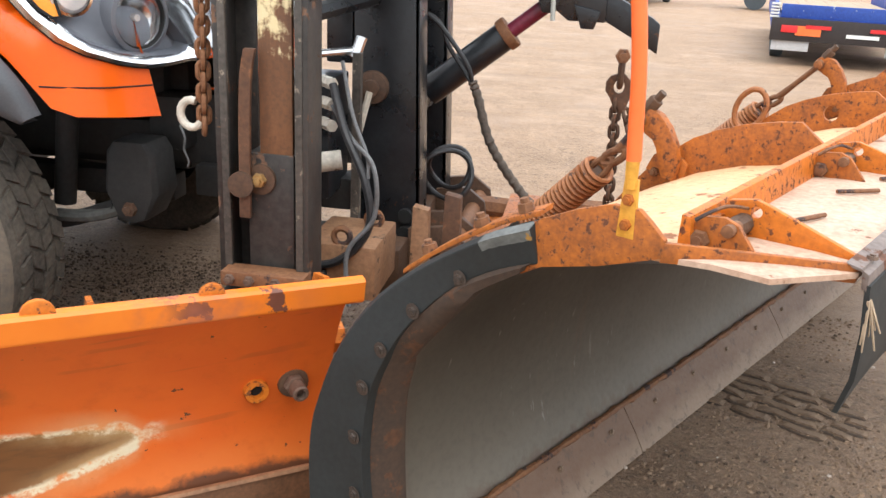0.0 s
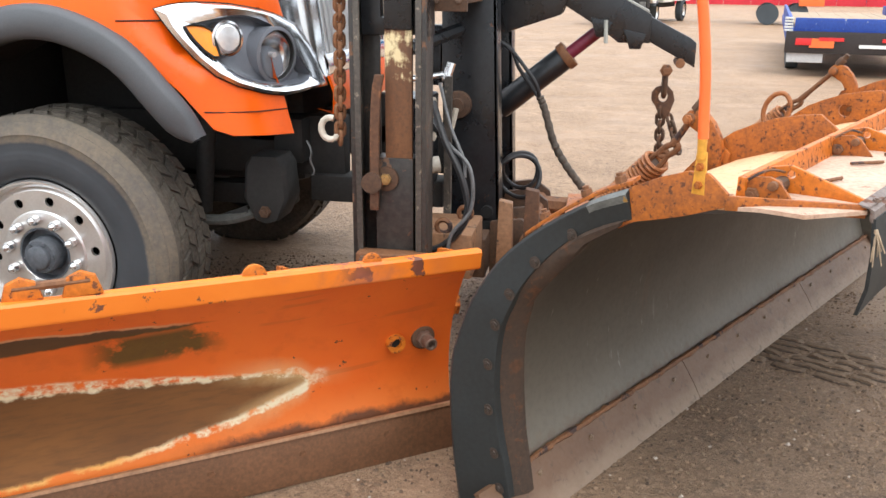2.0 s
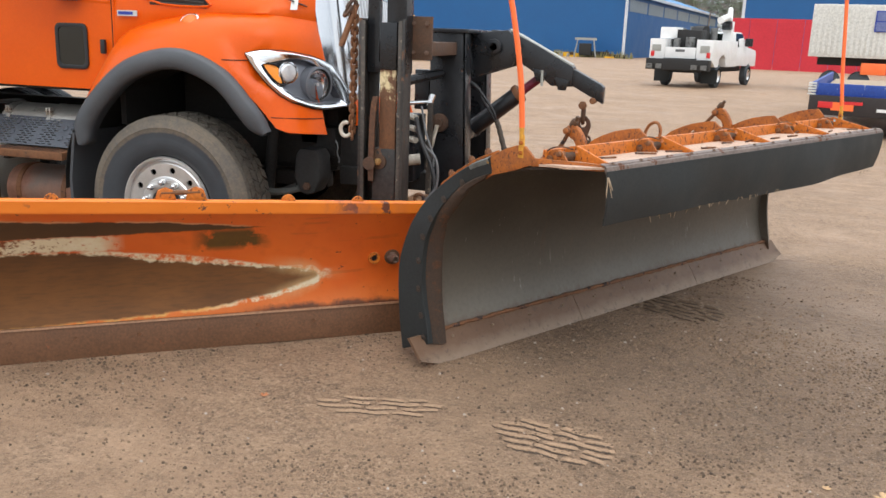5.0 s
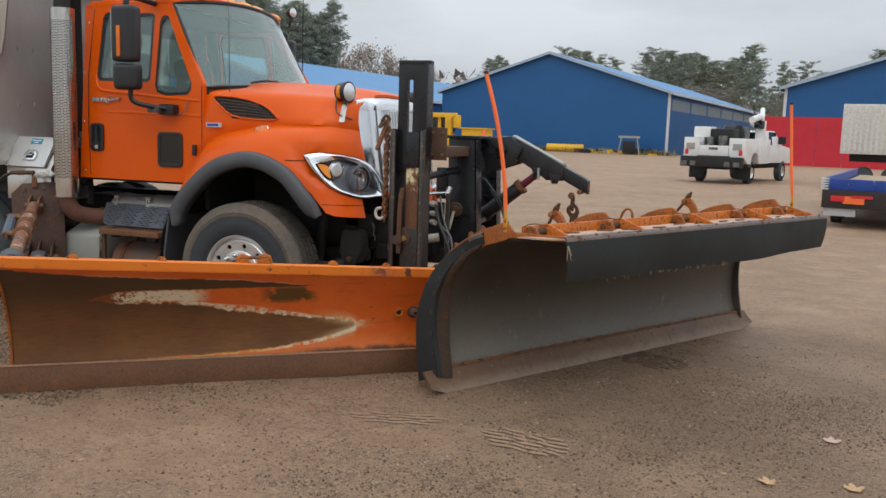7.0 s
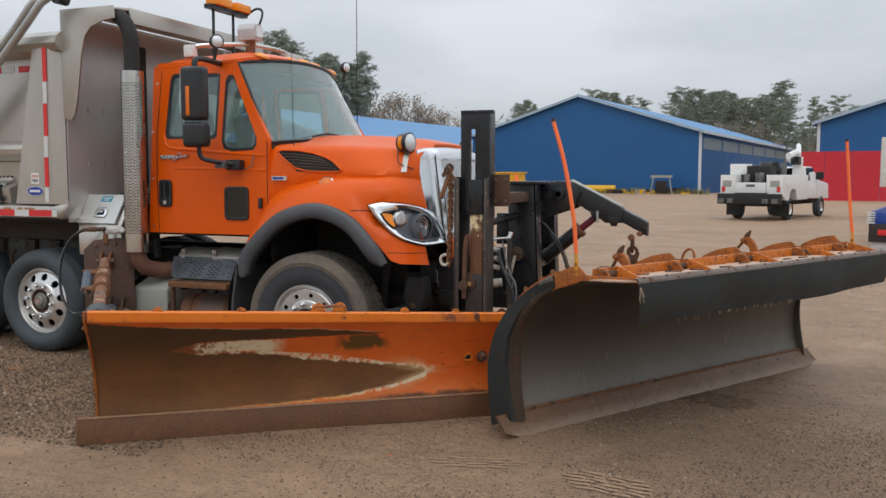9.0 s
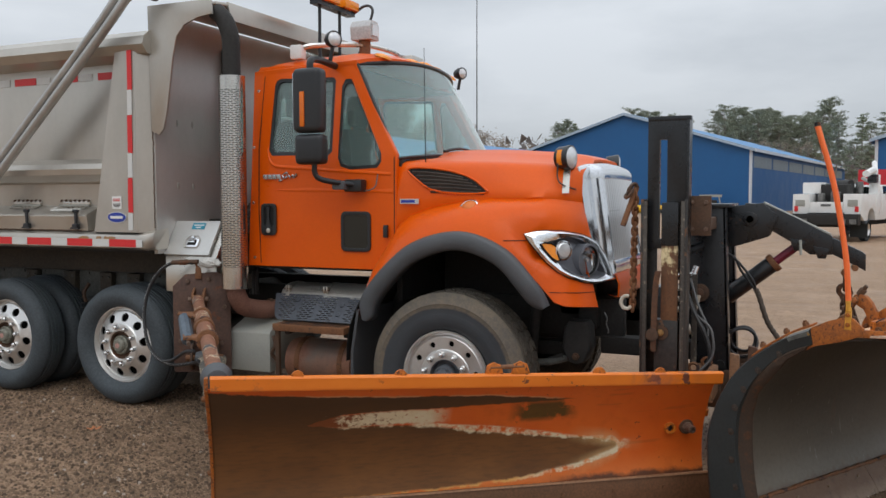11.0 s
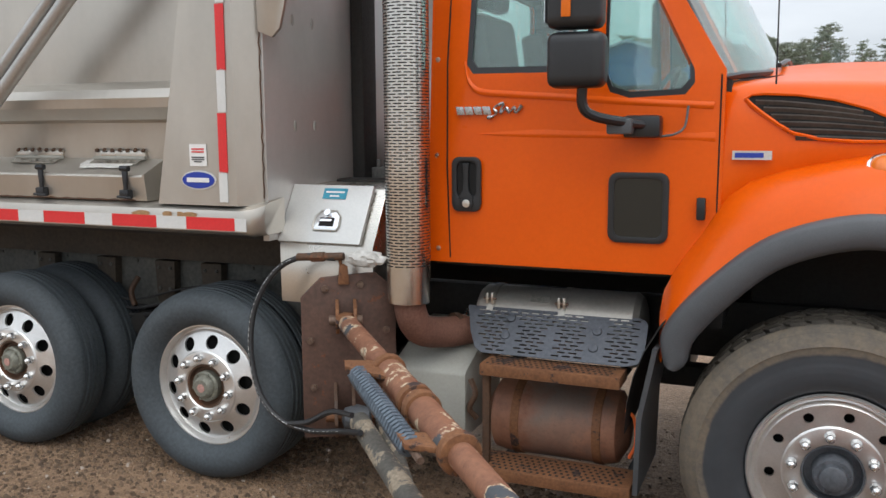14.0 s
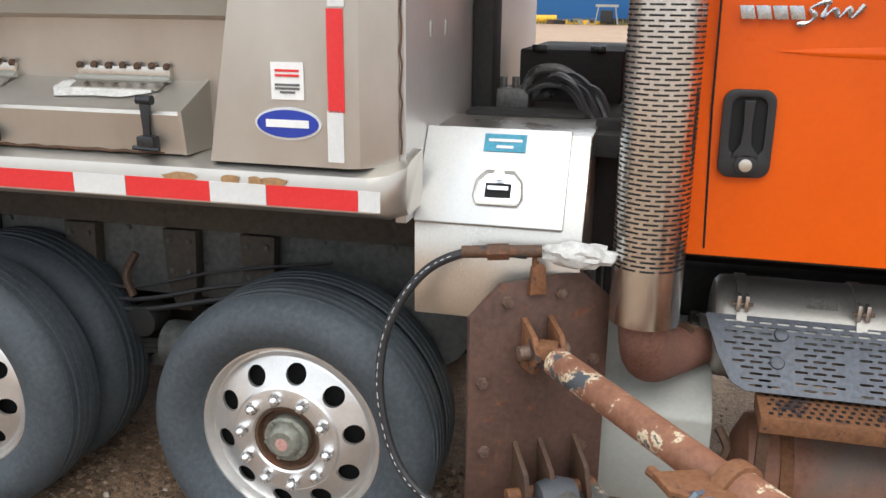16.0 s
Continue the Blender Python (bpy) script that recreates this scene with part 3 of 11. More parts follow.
    side = (-PU).to_track_quat("Z", "Y").to_matrix().to_4x4()
    big_bolt = finish(bolt(BM(), (0, 0, 0), (0, 0, 1), 0.0115, 0.005), m_bolt_dark)
    washer = finish(cyl(BM(), (0, 0, 0), (0, 0, 0.002), 0.018, seg=14), m_bolt_dark)
    for i in range(2, len(inner) - 6, 5):
        c = inner[i].lerp(outer[i], 0.04)
        share("washer", washer, plow, Matrix.Translation(P(c.z + 0.0055, c.x, c.y)) @ side)
        share("bolt", big_bolt, plow, Matrix.Translation(P(c.z + 0.0035, c.x, c.y)) @ side)
    end = [inner[i].lerp(outer[i], 0.55) for i in range(40, 46)]
    rim_end = [inner[i].lerp(outer[i], 0.84) for i in range(40, 46)]
    part("worn_end", sheet(BM(), [[P(p.z - 0.004, p.x, p.y), P(q.z - 0.0125, q.x, q.y), P(r.z + 0.014, r.x, r.y)] for p, q, r in zip(end, rim_end, [outer[i] for i in range(40, 46)])], lambda p: p + PU * 0.002), m_worn_end, plow, "paint smeared end of the band", angle=12)
    # clamp strip over the band's upper end
    top = [inner[i].lerp(outer[i], 1.05) for i in range(33, 46)]
    bm = sheet(BM(), [[P(q.z + 0.03, q.x, q.y + 0.002), P(q.z + 0.075, q.x, q.y + 0.010)] for q in top], lambda p: p + Vector((0, 0, 0.012)))
    strip = part("clamp_strip", bm, m_orange_rusty, plow, "rusting orange clamp strip", bevel=0.002)
    for i in (2, 6, 10):
        part("clamp_bolt", bolt(BM(), P(top[i].z + 0.05, top[i].x, top[i].y + 0.018), (-0.3, 0, 1), 0.018, 0.018), m_rust, strip)
    # rusted steel rim between rubber and face
    rim = smoothline([(-0.050, 0.095, 0.05), (-0.070, 0.20, 0.05), (-0.093, 0.312, 0.05), (-0.112, 0.455, 0.055), (-0.111, 0.60, 0.06), (-0.083, 0.70, 0.06), (-0.044, 0.776, 0.06), (0.075, 0.917, 0.065), (0.130, 0.962, 0.080), (0.215, 1.008, 0.10)], 5)
    rim_in = [q + (q - p) * 0.8 + Vector((0.012, 0.0, 0.0)) for p, q in zip([b.lerp(a, 0.0) for a, b in zip(outer, inner)], rim)]
    bm = sheet(BM(), [[P(a.z + 0.016, a.x, a.y), P(q.z, q.x, q.y), P(r.z + 0.01, r.x, r.y)] for a, q, r in zip([p.lerp(q, -0.02) for p, q in zip(inner, outer)], rim, rim_in)], lambda p: p + PU * 0.03)
    part("end_rib", bm, m_rib_rust, plow, "rust brown steel end rib", angle=60)
    # far end rib
    bm = sheet(BM(), [[P(3.6, p.x + taper(3.6, p.y) - 0.10, p.y), P(3.6, q.x + taper(3.6, q.y) + 0.005, q.y)] for p, q in zip(inner, rim)], lambda p: p + PU * 0.016)
    part("end_rib", bm, m_face, plow)
    # top plate, behind and before the rail
    us_top = [0.136 + 3.444 * i / 24 for i in range(25)]

    def rail_n(u):
        return 0.490 - 0.0276 * u
    rows = [[P(u, 0.02, 0.955), P(u, 0.13, 1.012), P(u, 0.25, 1.055), P(u, 0.375, 1.082), P(u, rail_n(u), 1.092)] for u in us_top]
    part("top_plate", sheet(BM(), rows, lambda p: p - Vector((0, 0, 0.010))), m_top_plate, plow, "faded cream orange plate")
    rows = [[P(u, rail_n(u), 1.092), P(u, 0.56, 1.10), P(u, 0.66, 1.102), P(max(u, 0.285), 0.755, 1.10)] for u in us_top]
    part("lip_plate", sheet(BM(), rows, lambda p: p - Vector((0, 0, 0.010))), m_lip_plate, plow, "dusty pinkish plate streaked with rust")
    # near end plate, standing
    poly = [P(0.12, n, z) for n, z in ((0.16, 1.05), (0.20, 1.083), (0.236, 1.106), (0.311, 1.142), (0.379, 1.166), (0.429, 1.167), (0.452, 1.150), (0.482, 1.124), (0.482, 1.092), (0.36, 1.045), (0.245, 1.012), (0.20, 0.985))]
    part("end_plate", slab(BM(), poly, PU * 0.014), m_orange_rusty, plow, "orange end plate spotted with rust", bevel=0.002)
    poly = [P(0.12, 0.478, 1.120), P(0.285, 0.752, 1.112), P(0.285, 0.752, 1.08), P(0.12, 0.478, 1.084)]
    part("corner_strip", slab(BM(), poly, PU * 0.014), m_orange_rusty, plow, bevel=0.002)
    # long rail, in lengths between the gussets
    cuts = (0.20, 1.10, 1.95, 2.8, 3.58)
    for a, b in zip(cuts, cuts[1:]):
        rows = [[P(u, rail_n(u) + n, z) for n, z in ((0.014, 1.088), (0.004, 1.152), (-0.012, 1.154), (-0.014, 1.084))] for u in (a, b)]
        part("rail", loft(BM(), rows, closed=True, caps=True), m_orange_worn, plow, "long faded orange rail", bevel=0.003)
    # back skin
    back = [(0.10, 0.985), (-0.02, 0.90), (-0.12, 0.74), (-0.175, 0.5), (-0.165, 0.28), (-0.10, 0.12)]
    bm = sheet(BM(), [[P(u, n + taper(u, z), z) for n, z in back] for u in [0.1 + 3.5 * i / 12 for i in range(13)]], lambda p: p - PN * 0.01)
    part("back_skin", bm, m_orange_rusty, plow, "rust spotted orange back")
    # ribs over the back
    for u, hole in ((1.10, 0), (1.95, 1), (2.8, 0), (3.56, 0)):
        k = 0.018 if u > 3 else 0.0
        r = rail_n(u) - 0.012
        line = [(r, 1.095), (r, 1.150), (r - 0.062, 1.196 + k), (r - 0.12, 1.188 + k), (r - 0.21, 1.167 + k), (r - 0.28, 1.140 + k), (r - 0.345, 1.107 + k), (r - 0.40, 1.063), (r - 0.457, 1.011), (r - 0.52, 0.935), (r - 0.575, 0.858), (-0.215, 0.72), (-0.24, 0.55), (-0.24, 0.4), (-0.17, 0.4), (-0.15, 0.66), (-0.05, 0.88), (0.10, 0.985), (0.25, 1.05)]
        holes = [[(0.232 + 0.026 * math.cos(t), 1.103 + 0.026 * math.sin(t)) for t in [6.283 * i / 14 for i in range(14)]]] if hole else []
        part("rib", holed(BM(), line, holes, lambda n, z: P(u, n, z), PU * 0.016), m_orange_rusty, plow, "rust speckled orange rib", bevel=0.0015)
    # gussets from rail to lip, hinge ears with pins
    for u in (0.34, 1.10, 1.95, 2.8, 3.5):
        n0 = rail_n(u) + 0.004
        poly = [(n0, 1.09), (n0, 1.134), (n0 + 0.018, 1.160), (n0 + 0.066, 1.170), (n0 + 0.088, 1.164), (0.735, 1.110), (0.735, 1.10)]
        c = (n0 + 0.070, 1.147)
        hole = [(c[0] + 0.011 * math.cos(t), c[1] + 0.011 * math.sin(t)) for t in [6.283 * i / 10 for i in range(10)]]
        part("gusset", holed(BM(), poly, [hole], lambda n, z: P(u, n, z), PU * 0.014), m_orange_worn, plow, "worn orange gusset", bevel=0.0015)
        v = u - 0.125
        poly = [P(v, n, z) for n, z in ((n0 + 0.006, 1.09), (n0 + 0.006, 1.140), (n0 + 0.024, 1.155), (n0 + 0.060, 1.160), (n0 + 0.085, 1.150), (n0 + 0.130, 1.094))]
        ear = part("hinge_ear", slab(BM(), poly, PU * 0.012), m_orange_rusty, plow, "rusted orange hinge ear", bevel=0.002)
        part("hinge_pin", cyl(BM(), P(v - 0.016, n0 + 0.072, 1.141), P(v + 0.03, n0 + 0.072, 1.141), 0.012, seg=10), m_rust, ear, bevel=0.002)
        part("ear_nut", bolt(BM(), P(v - 0.002, n0 + 0.022, 1.112), -PU, 0.019, 0.012), m_rust, ear)
        part("ear_bar", cyl(BM(), P(v + 0.012, n0 + 0.05, 1.122), P(u, n0 + 0.05, 1.122), 0.020, seg=10), m_rust_dark, ear)
        part("ear_web", slab(BM(), [P(v + 0.012, n0 + 0.004, 1.09), P(u, n0 + 0.004, 1.09), P(u, n0 + 0.004, 1.132), P(v + 0.012, n0 + 0.004, 1.136)], PN * 0.010), m_orange_rusty, ear)
        part("pin_wire", tube(BM(), smoothline([P(v - 0.02, n0 + 0.015, 1.150), P(v - 0.004, n0 + 0.035, 1.166), P(v + 0.05, n0 + 0.045, 1.168), P(u - 0.004, n0 + 0.055, 1.152)], 5), 0.0035, 6), m_rust, ear)
    # small rusted bars on the plate
    rng = random.Random(3)
    bar = finish(cyl(BM(), (0, -0.055, 0), (0, 0.055, 0), 0.005, seg=6), m_rust)
    for i in range(11):
        u = 0.55 + 0.28 * i + rng.uniform(-0.05, 0.05)
        share("rusty_bar", bar, plow, Matrix.Translation(P(u, rng.uniform(0.52, 0.66), 1.108)) @ pose(0, 0, 0, 0, 0, rng.uniform(-70, -10)))
    # lip: clamp bar with bolts, and the rubber flap hanging from it
    bm = BM()
    rows = [[P(u, 0.745, 1.108), P(u, 0.772, 1.103), P(u, 0.776, 1.07)] for u in (0.275, 1.4, 2.5, 3.6)]
    sheet(bm, rows, lambda p: p - PN * 0.012 + Vector((0, 0, 0.008)))
    part("clamp_bar", bm, m_clamp, plow, "scraped brown grey steel bar along the lip", bevel=0.002)
    small = finish(bolt(BM(), (0, 0, 0), (0, 0, 1), 0.010, 0.006), m_bolt)
    for i in range(15):
        share("bolt", small, plow, Matrix.Translation(P(0.34 + 0.225 * i, 0.759, 1.112)))
    bm = BM()
    rows = []
    for i in range(61):
        u = 0.275 + 3.335 * i / 60
        sway = 0.012 * math.sin(u * 3.1) + 0.006 * math.sin(u * 7.7 + 1)
        low = 0.012 * math.sin(u * 2.0 + 0.7)
        rows.append([P(u, 0.778, 1.085), P(u, 0.783 + sway * 0.4, 1.0), P(u + 0.01, 0.775 + sway, 0.91), P(u + 0.02, 0.755 + sway * 1.3, 0.825 + low)])
    sheet(bm, rows, lambda p: p - PN * 0.009)
    part("rubber_flap", bm, m_rubber, plow, "long black rubber flap hanging from the lip", angle=60)
    # torn threads below the flap
    bm = BM()
    rng = random.Random(8)
    for i in range(46):
        u = 0.6 + 2.9 * rng.random()
        p = P(u, 0.752, 0.83)
        q = p + Vector((rng.uniform(-0.01, 0.01), 0, -rng.uniform(0.01, 0.035)))
        cyl(bm, p, q, 0.002, 0.001, 4)
    for i in range(14):
        p = P(0.275 + 0.01 * rng.random(), 0.78, 1.06)
        q = p + Vector((rng.uniform(-0.015, 0.025), rng.uniform(-0.015, 0.015), -rng.uniform(0.04, 0.09)))
        cyl(bm, p, q, 0.003, 0.0015, 4)
    tagged(part("torn_cord", bm, m_wood, plow, "frayed pale threads"), kind="stuff")
    # marker rods with brackets
    for base, top in (((0.258, 1.592), (0.115, 1.585, 2.06)), ((2.02, 4.52), (1.955, 4.53, 2.03))):
        b = Vector((*base, 1.12))
        b = b + PU * 0.012 + Vector((0, 0, 0.036))
        br = part("marker_bracket", slab(BM(), [b + PN * -0.018 + Vector((0, 0, -0.045)), b + PN * 0.018 + Vector((0, 0, -0.045)), b + PN * 0.013 + Vector((0, 0, 0.062)), b - PN * 0.013 + Vector((0, 0, 0.062))], PU * 0.008), m_bracket, plow, "yellow orange flat bracket with two bolts", bevel=0.002)
        for z in (-0.02, 0.025):
            part("bracket_bolt", bolt(BM(), b + Vector((0, 0, z)), -PU, 0.011, 0.008), m_orange_rusty, br)
        line = smoothline([b + Vector((0, 0, 0.094)), b.lerp(Vector(top), 0.35) + Vector((0.034 if base[0] < 1 else 0.0, 0, 0)), b.lerp(Vector(top), 0.7) + Vector((0.030 if base[0] < 1 else 0.0, 0, 0)), top], 8)
        part("marker_rod", tube(BM(), line, 0.0130, 12), m_marker, plow, "fluorescent orange plastic marker rod")
        part("marker_tip", cyl(BM(), Vector(top), Vector(top) + Vector((-0.002, 0, 0.018)), 0.0140, seg=12), m_black, plow)
        part("marker_sleeve", cyl(BM(), b + Vector((0, 0, 0.045)), b + Vector((-0.001, 0, 0.097)), 0.010, 0.012, seg=12), m_bracket, plow, "yellowed rod socket")
    # claw hooks bolted to the ribs, each with an eye rod and a trip spring
    claw = ((-0.012, 1.100), (-0.050, 1.122), (-0.064, 1.152), (-0.045, 1.172), (-0.015, 1.178), (0.018, 1.166), (0.048, 1.135), (0.074, 1.090), (0.088, 1.040), (0.080, 0.985), (0.045, 0.990), (0.030, 1.035), (0.018, 1.070), (0.004, 1.092))
    for u, dn, dz, lo, up in ((1.10, 0.0, 0.0, (-0.50, 0.635), (-0.165, 0.972)), (2.80, -0.02, 0.042, (-0.80, 0.462), (-0.285, 0.954))):
        poly = [P(u - 0.052, n + dn, z + dz) for n, z in claw]
        hook = part("spring_hook", slab(BM(), poly, PU * 0.034), m_orange_rusty, plow, "rusting orange claw hook", bevel=0.004)
        part("hook_base", slab(BM(), [P(u - 0.003, n + dn, z + dz) for n, z in ((-0.02, 1.0), (0.0, 1.045), (0.06, 1.065), (0.105, 1.03), (0.095, 0.965), (0.04, 0.92))], -PU * 0.014), m_orange_rusty, hook, "small bolted hook plate", bevel=0.002)
        for n, z in ((0.01, 0.995), (0.060, 1.016), (0.052, 0.958)):
            part("base_bolt", bolt(BM(), P(u - 0.017, n + dn, z + dz), -PU, 0.014, 0.012), m_rust, hook)
        b = P(u - 0.035, -0.040 + dn, 1.143 + dz)
        part("hook_bolt", cyl(BM(), b - PU * 0.035, b + PU * 0.03, 0.021, seg=12), m_rust, hook, "rusty eye bolt head", bevel=0.003)
        part("hook_nut", bolt(BM(), b - PU * 0.030, -PU, 0.019, 0.014), m_spring_rust, hook)
        d2 = (P(u, -0.02 + dn, 1.185 + dz) - P(u, -0.10 + dn, 1.08 + dz)).normalized()
        part("rod_nut", cyl(BM(), b + d2 * 0.020 + Vector((0, 0, 0.012)), b + d2 * 0.062 + Vector((0, 0, 0.012)), 0.021, seg=6), m_rust_dark, hook, bevel=0.002)
        part("rod_thread", cyl(BM(), b + d2 * 0.055 + Vector((0, 0, 0.012)), b + d2 * 0.088 + Vector((0, 0, 0.012)), 0.012, seg=8), m_rust_dark, hook)
        a, e = P(u - 0.02, up[0], up[1]), P(u + 0.02, lo[0], lo[1])
        ax, bxs, d = basis(e - a)
        L = (e - a).length
        eye = a - d * 0.062
        part("eye_rod", tube(BM(), [b, b.lerp(eye, 0.55), eye - (eye - b).normalized() * 0.03], [0.012, 0.012, 0.016], 10), m_rust, hook)
        part("spring_eye", tube(BM(), [eye + 0.038 * math.cos(t) * d + 0.026 * math.sin(t) * PN for t in [6.283 * i / 18 for i in range(18)]], 0.0115, 8, True), m_rust, hook, "rusty forged eye")
        part("spring_link", tube(BM(), [a + d * 0.010 + 0.062 * math.cos(t) * d * -1 + 0.022 * math.sin(t) * bxs for t in [radians(-115 + 230 * i / 14) for i in range(15)]], 0.010, 8), m_rust, hook)
        wire, rad = 0.0084, 0.045
        turns = int(0.74 * L / (wire * 2.12))
        npt = turns * 12
        spring = part("trip_spring", tube(BM(), [a + d * (0.74 * L * i / npt) + rad * (math.cos(6.283 * turns * i / npt) * ax + math.sin(6.283 * turns * i / npt) * bxs) for i in range(npt + 1)], wire, 6), m_spring_rust, hook, "rusty orange coil spring")
        # dark core added to give the open coil its shaded inside
        part("spring_core", cyl(BM(), a + d * 0.022, a + d * 0.76 * L, rad * 0.86, seg=16), m_rust_dark, spring)
        part("spring_sleeve", cyl(BM(), a + d * 0.73 * L, e, rad * 1.12, rad * 1.02, seg=18), m_mast, spring, "dark worn spring sleeve", bevel=0.003)
        part("spring_foot", cyl(BM(), e - PU * 0.06, e + PU * 0.06, 0.026, seg=10), m_rust, spring, bevel=0.003)
    # loose lifting ring standing on the second rib
    ring = [P(1.93, -0.040, 1.080) + 0.076 * math.cos(t) * (PN * 0.35 + Vector((0, 0, 0.94))) + 0.052 * math.sin(t) * (PN * 0.94 - Vector((0, 0, 0.35))) for t in [6.283 * i / 26 for i in range(26)]]
    part("lifting_ring", tube(BM(), ring, 0.0105, 8, True), m_spring_rust, plow, "rusty oval lifting ring")
    # push frame behind
    for u in (0.9, 2.7):
        part("push_arm", tube(BM(), [P(u, -0.2, 0.42), P(u * 0.55 + 0.81, -0.95, 0.42)], 0.055, 8), m_rust, plow, bevel=0.0)
    part("push_beam", bx(BM(), -0.06, 0.06, -1.0, 1.0, -0.06, 0.06, Matrix.Translation(P(1.8, -0.28, 0.42)) @ Matrix.Rotation(math.atan2(PU.y, PU.x) - math.pi / 2, 4, "Z")), m_orange_rusty, plow, bevel=0.006)
    part("swivel_plate", bx(BM(), -0.35, 0.35, -0.45, 0.45, -0.02, 0.02, Matrix.Translation(P(1.8, -0.85, 0.42))), m_orange_rusty, plow, bevel=0.006)
    return plow


build_plow()

# ---- wing plow ----
W0, WD, WM = Vector((-2.72, 0.555, 0)), Vector((0.81, 0.586, 0)).normalized(), Vector((0.586, -0.81, 0)).normalized()


def W(w, m, z):
    return W0 + w * WD + m * WM + Vector((0, 0, z))


def wing_top(w):
    return 0.40 - 0.105 * w, 0.925 - 0.058 * (w - 0.1)


def wing_m(w, z):
    mt, zt = wing_top(w)
    s = max(0.0, min(1.0, (z - 0.16) / (zt - 0.06 - 0.16)))
    return -0.01 * (1 - s) - 0.17 * s * (1 - s) + mt * s ** 1.7


def wing_material():
    """Orange paint scraped to brown steel in a long arrow with whitish edges; x runs along the wing and z up."""
    k = Mat("scraped orange wing")
    x, y, z = k.xyz()
    w = k.math("DIVIDE", x, 3.0)
    n1, n2, fine = k.noise(5, 7, 0.65), k.noise(22, 6, 0.7), k.noise(80, 4)
    slow = k.noise(2.2, 4, 0.55)

    def both(a, b):
        return k.math("MULTIPLY", a, b)
    jit = k.math("ADD", both(k.math("SUBTRACT", n1, 0.5), 0.055), both(k.math("SUBTRACT", n2, 0.5), 0.032))
    zj = k.math("ADD", z, jit)
    up = k.curve(w, [(0.0, 0.86), (0.12, 0.80), (0.19, 0.60), (0.243, 0.572), (0.393, 0.552), (0.50, 0.487), (0.60, 0.448), (0.653, 0.428), (0.723, 0.40), (0.757, 0.375), (0.772, 0.33)])
    lo = k.curve(w, [(0.0, 0.15), (0.333, 0.172), (0.493, 0.188), (0.587, 0.213), (0.653, 0.243), (0.70, 0.273), (0.737, 0.308), (0.765, 0.345), (0.775, 0.38)])
    du, dl = k.math("SUBTRACT", up, zj), k.math("SUBTRACT", zj, lo)
    d = k.math("MINIMUM", du, dl)
    inside = k.step(k.math("ADD", x, both(n2, 0.05)), 2.36, 2.33)
    bare = both(k.step(d, -0.003, 0.005), inside)
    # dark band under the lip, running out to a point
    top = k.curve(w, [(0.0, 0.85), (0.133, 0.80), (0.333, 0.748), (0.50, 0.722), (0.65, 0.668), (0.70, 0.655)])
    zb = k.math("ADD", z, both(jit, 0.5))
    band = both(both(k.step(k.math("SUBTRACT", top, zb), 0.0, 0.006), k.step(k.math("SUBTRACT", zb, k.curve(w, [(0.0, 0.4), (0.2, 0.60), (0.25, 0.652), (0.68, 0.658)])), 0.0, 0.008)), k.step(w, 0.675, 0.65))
    line = both(k.step(k.math("ABSOLUTE", k.math("SUBTRACT", top, zb)), 0.006, 0.002), both(k.step(w, 0.12, 0.2), k.step(w, 0.70, 0.6)))
    line = both(line, k.step(n1, 0.42, 0.5))
    # torn pale paint along the arrow's edges
    wide = k.curve(w, [(0.22, 0.004), (0.30, 0.008), (0.42, 0.026), (0.52, 0.044), (0.62, 0.026), (0.68, 0.010), (0.72, 0.014), (0.75, 0.030), (0.78, 0.03)])
    over = k.math("MULTIPLY", du, -1.0)
    upper = both(k.step(k.math("SUBTRACT", wide, over), -0.004, 0.006), k.step(over, -0.012, -0.002))
    upper = both(upper, k.step(w, 0.22, 0.26))
    under = k.math("MULTIPLY", dl, -1.0)
    wlow = k.curve(w, [(0.05, 0.003), (0.3, 0.008), (0.5, 0.010), (0.60, 0.014), (0.66, 0.024), (0.72, 0.022), (0.76, 0.03)])
    lower = both(k.step(k.math("SUBTRACT", wlow, under), -0.004, 0.006), k.step(under, -0.012, 0.0))
    lower = both(lower, k.step(k.math("ADD", w, both(n1, 0.3)), 0.16, 0.34))
    reach = k.step(k.math("ADD", x, both(n1, 0.12)), 2.44, 2.36)
    edge = both(k.math("MAXIMUM", upper, lower), reach)
    patch = both(both(k.step(k.math("ABSOLUTE", k.math("SUBTRACT", zj, 0.612)), 0.050, 0.036), k.step(k.math("ABSOLUTE", k.math("SUBTRACT", x, 0.98)), 0.34, 0.22)), k.step(k.math("ADD", n2, both(k.step(x, 0.7, 1.15), 0.25)), 0.52, 0.60))
    speckle = k.step(k.noise(42, 4, 0.6), 0.60, 0.64, 1.0, 0.25)
    rustpatch = both(k.step(k.math("ABSOLUTE", k.math("SUBTRACT", zj, 0.612)), 0.050, 0.036), k.step(x, 1.2, 1.0))
    green = both(both(k.step(k.math("ABSOLUTE", k.math("SUBTRACT", x, 1.83)), 0.21, 0.12), k.step(k.math("ABSOLUTE", k.math("SUBTRACT", z, 0.60)), 0.075, 0.04)), k.step(n1, 0.46, 0.53))
    foot = both(k.step(k.math("ADD", z, both(jit, 1.5)), 0.205, 0.180), k.step(k.math("ADD", w, both(n1, 0.1)), 0.66, 0.74))
    orange = k.mix(k.step(slow, 0.3, 0.7), (0.60, 0.098, 0.012), (0.70, 0.142, 0.018))
    pale = k.step(k.math("ADD", z, both(n1, 0.1)), 0.36, 0.24)
    orange = k.mix(both(pale, 0.45), orange, (0.66, 0.22, 0.05))
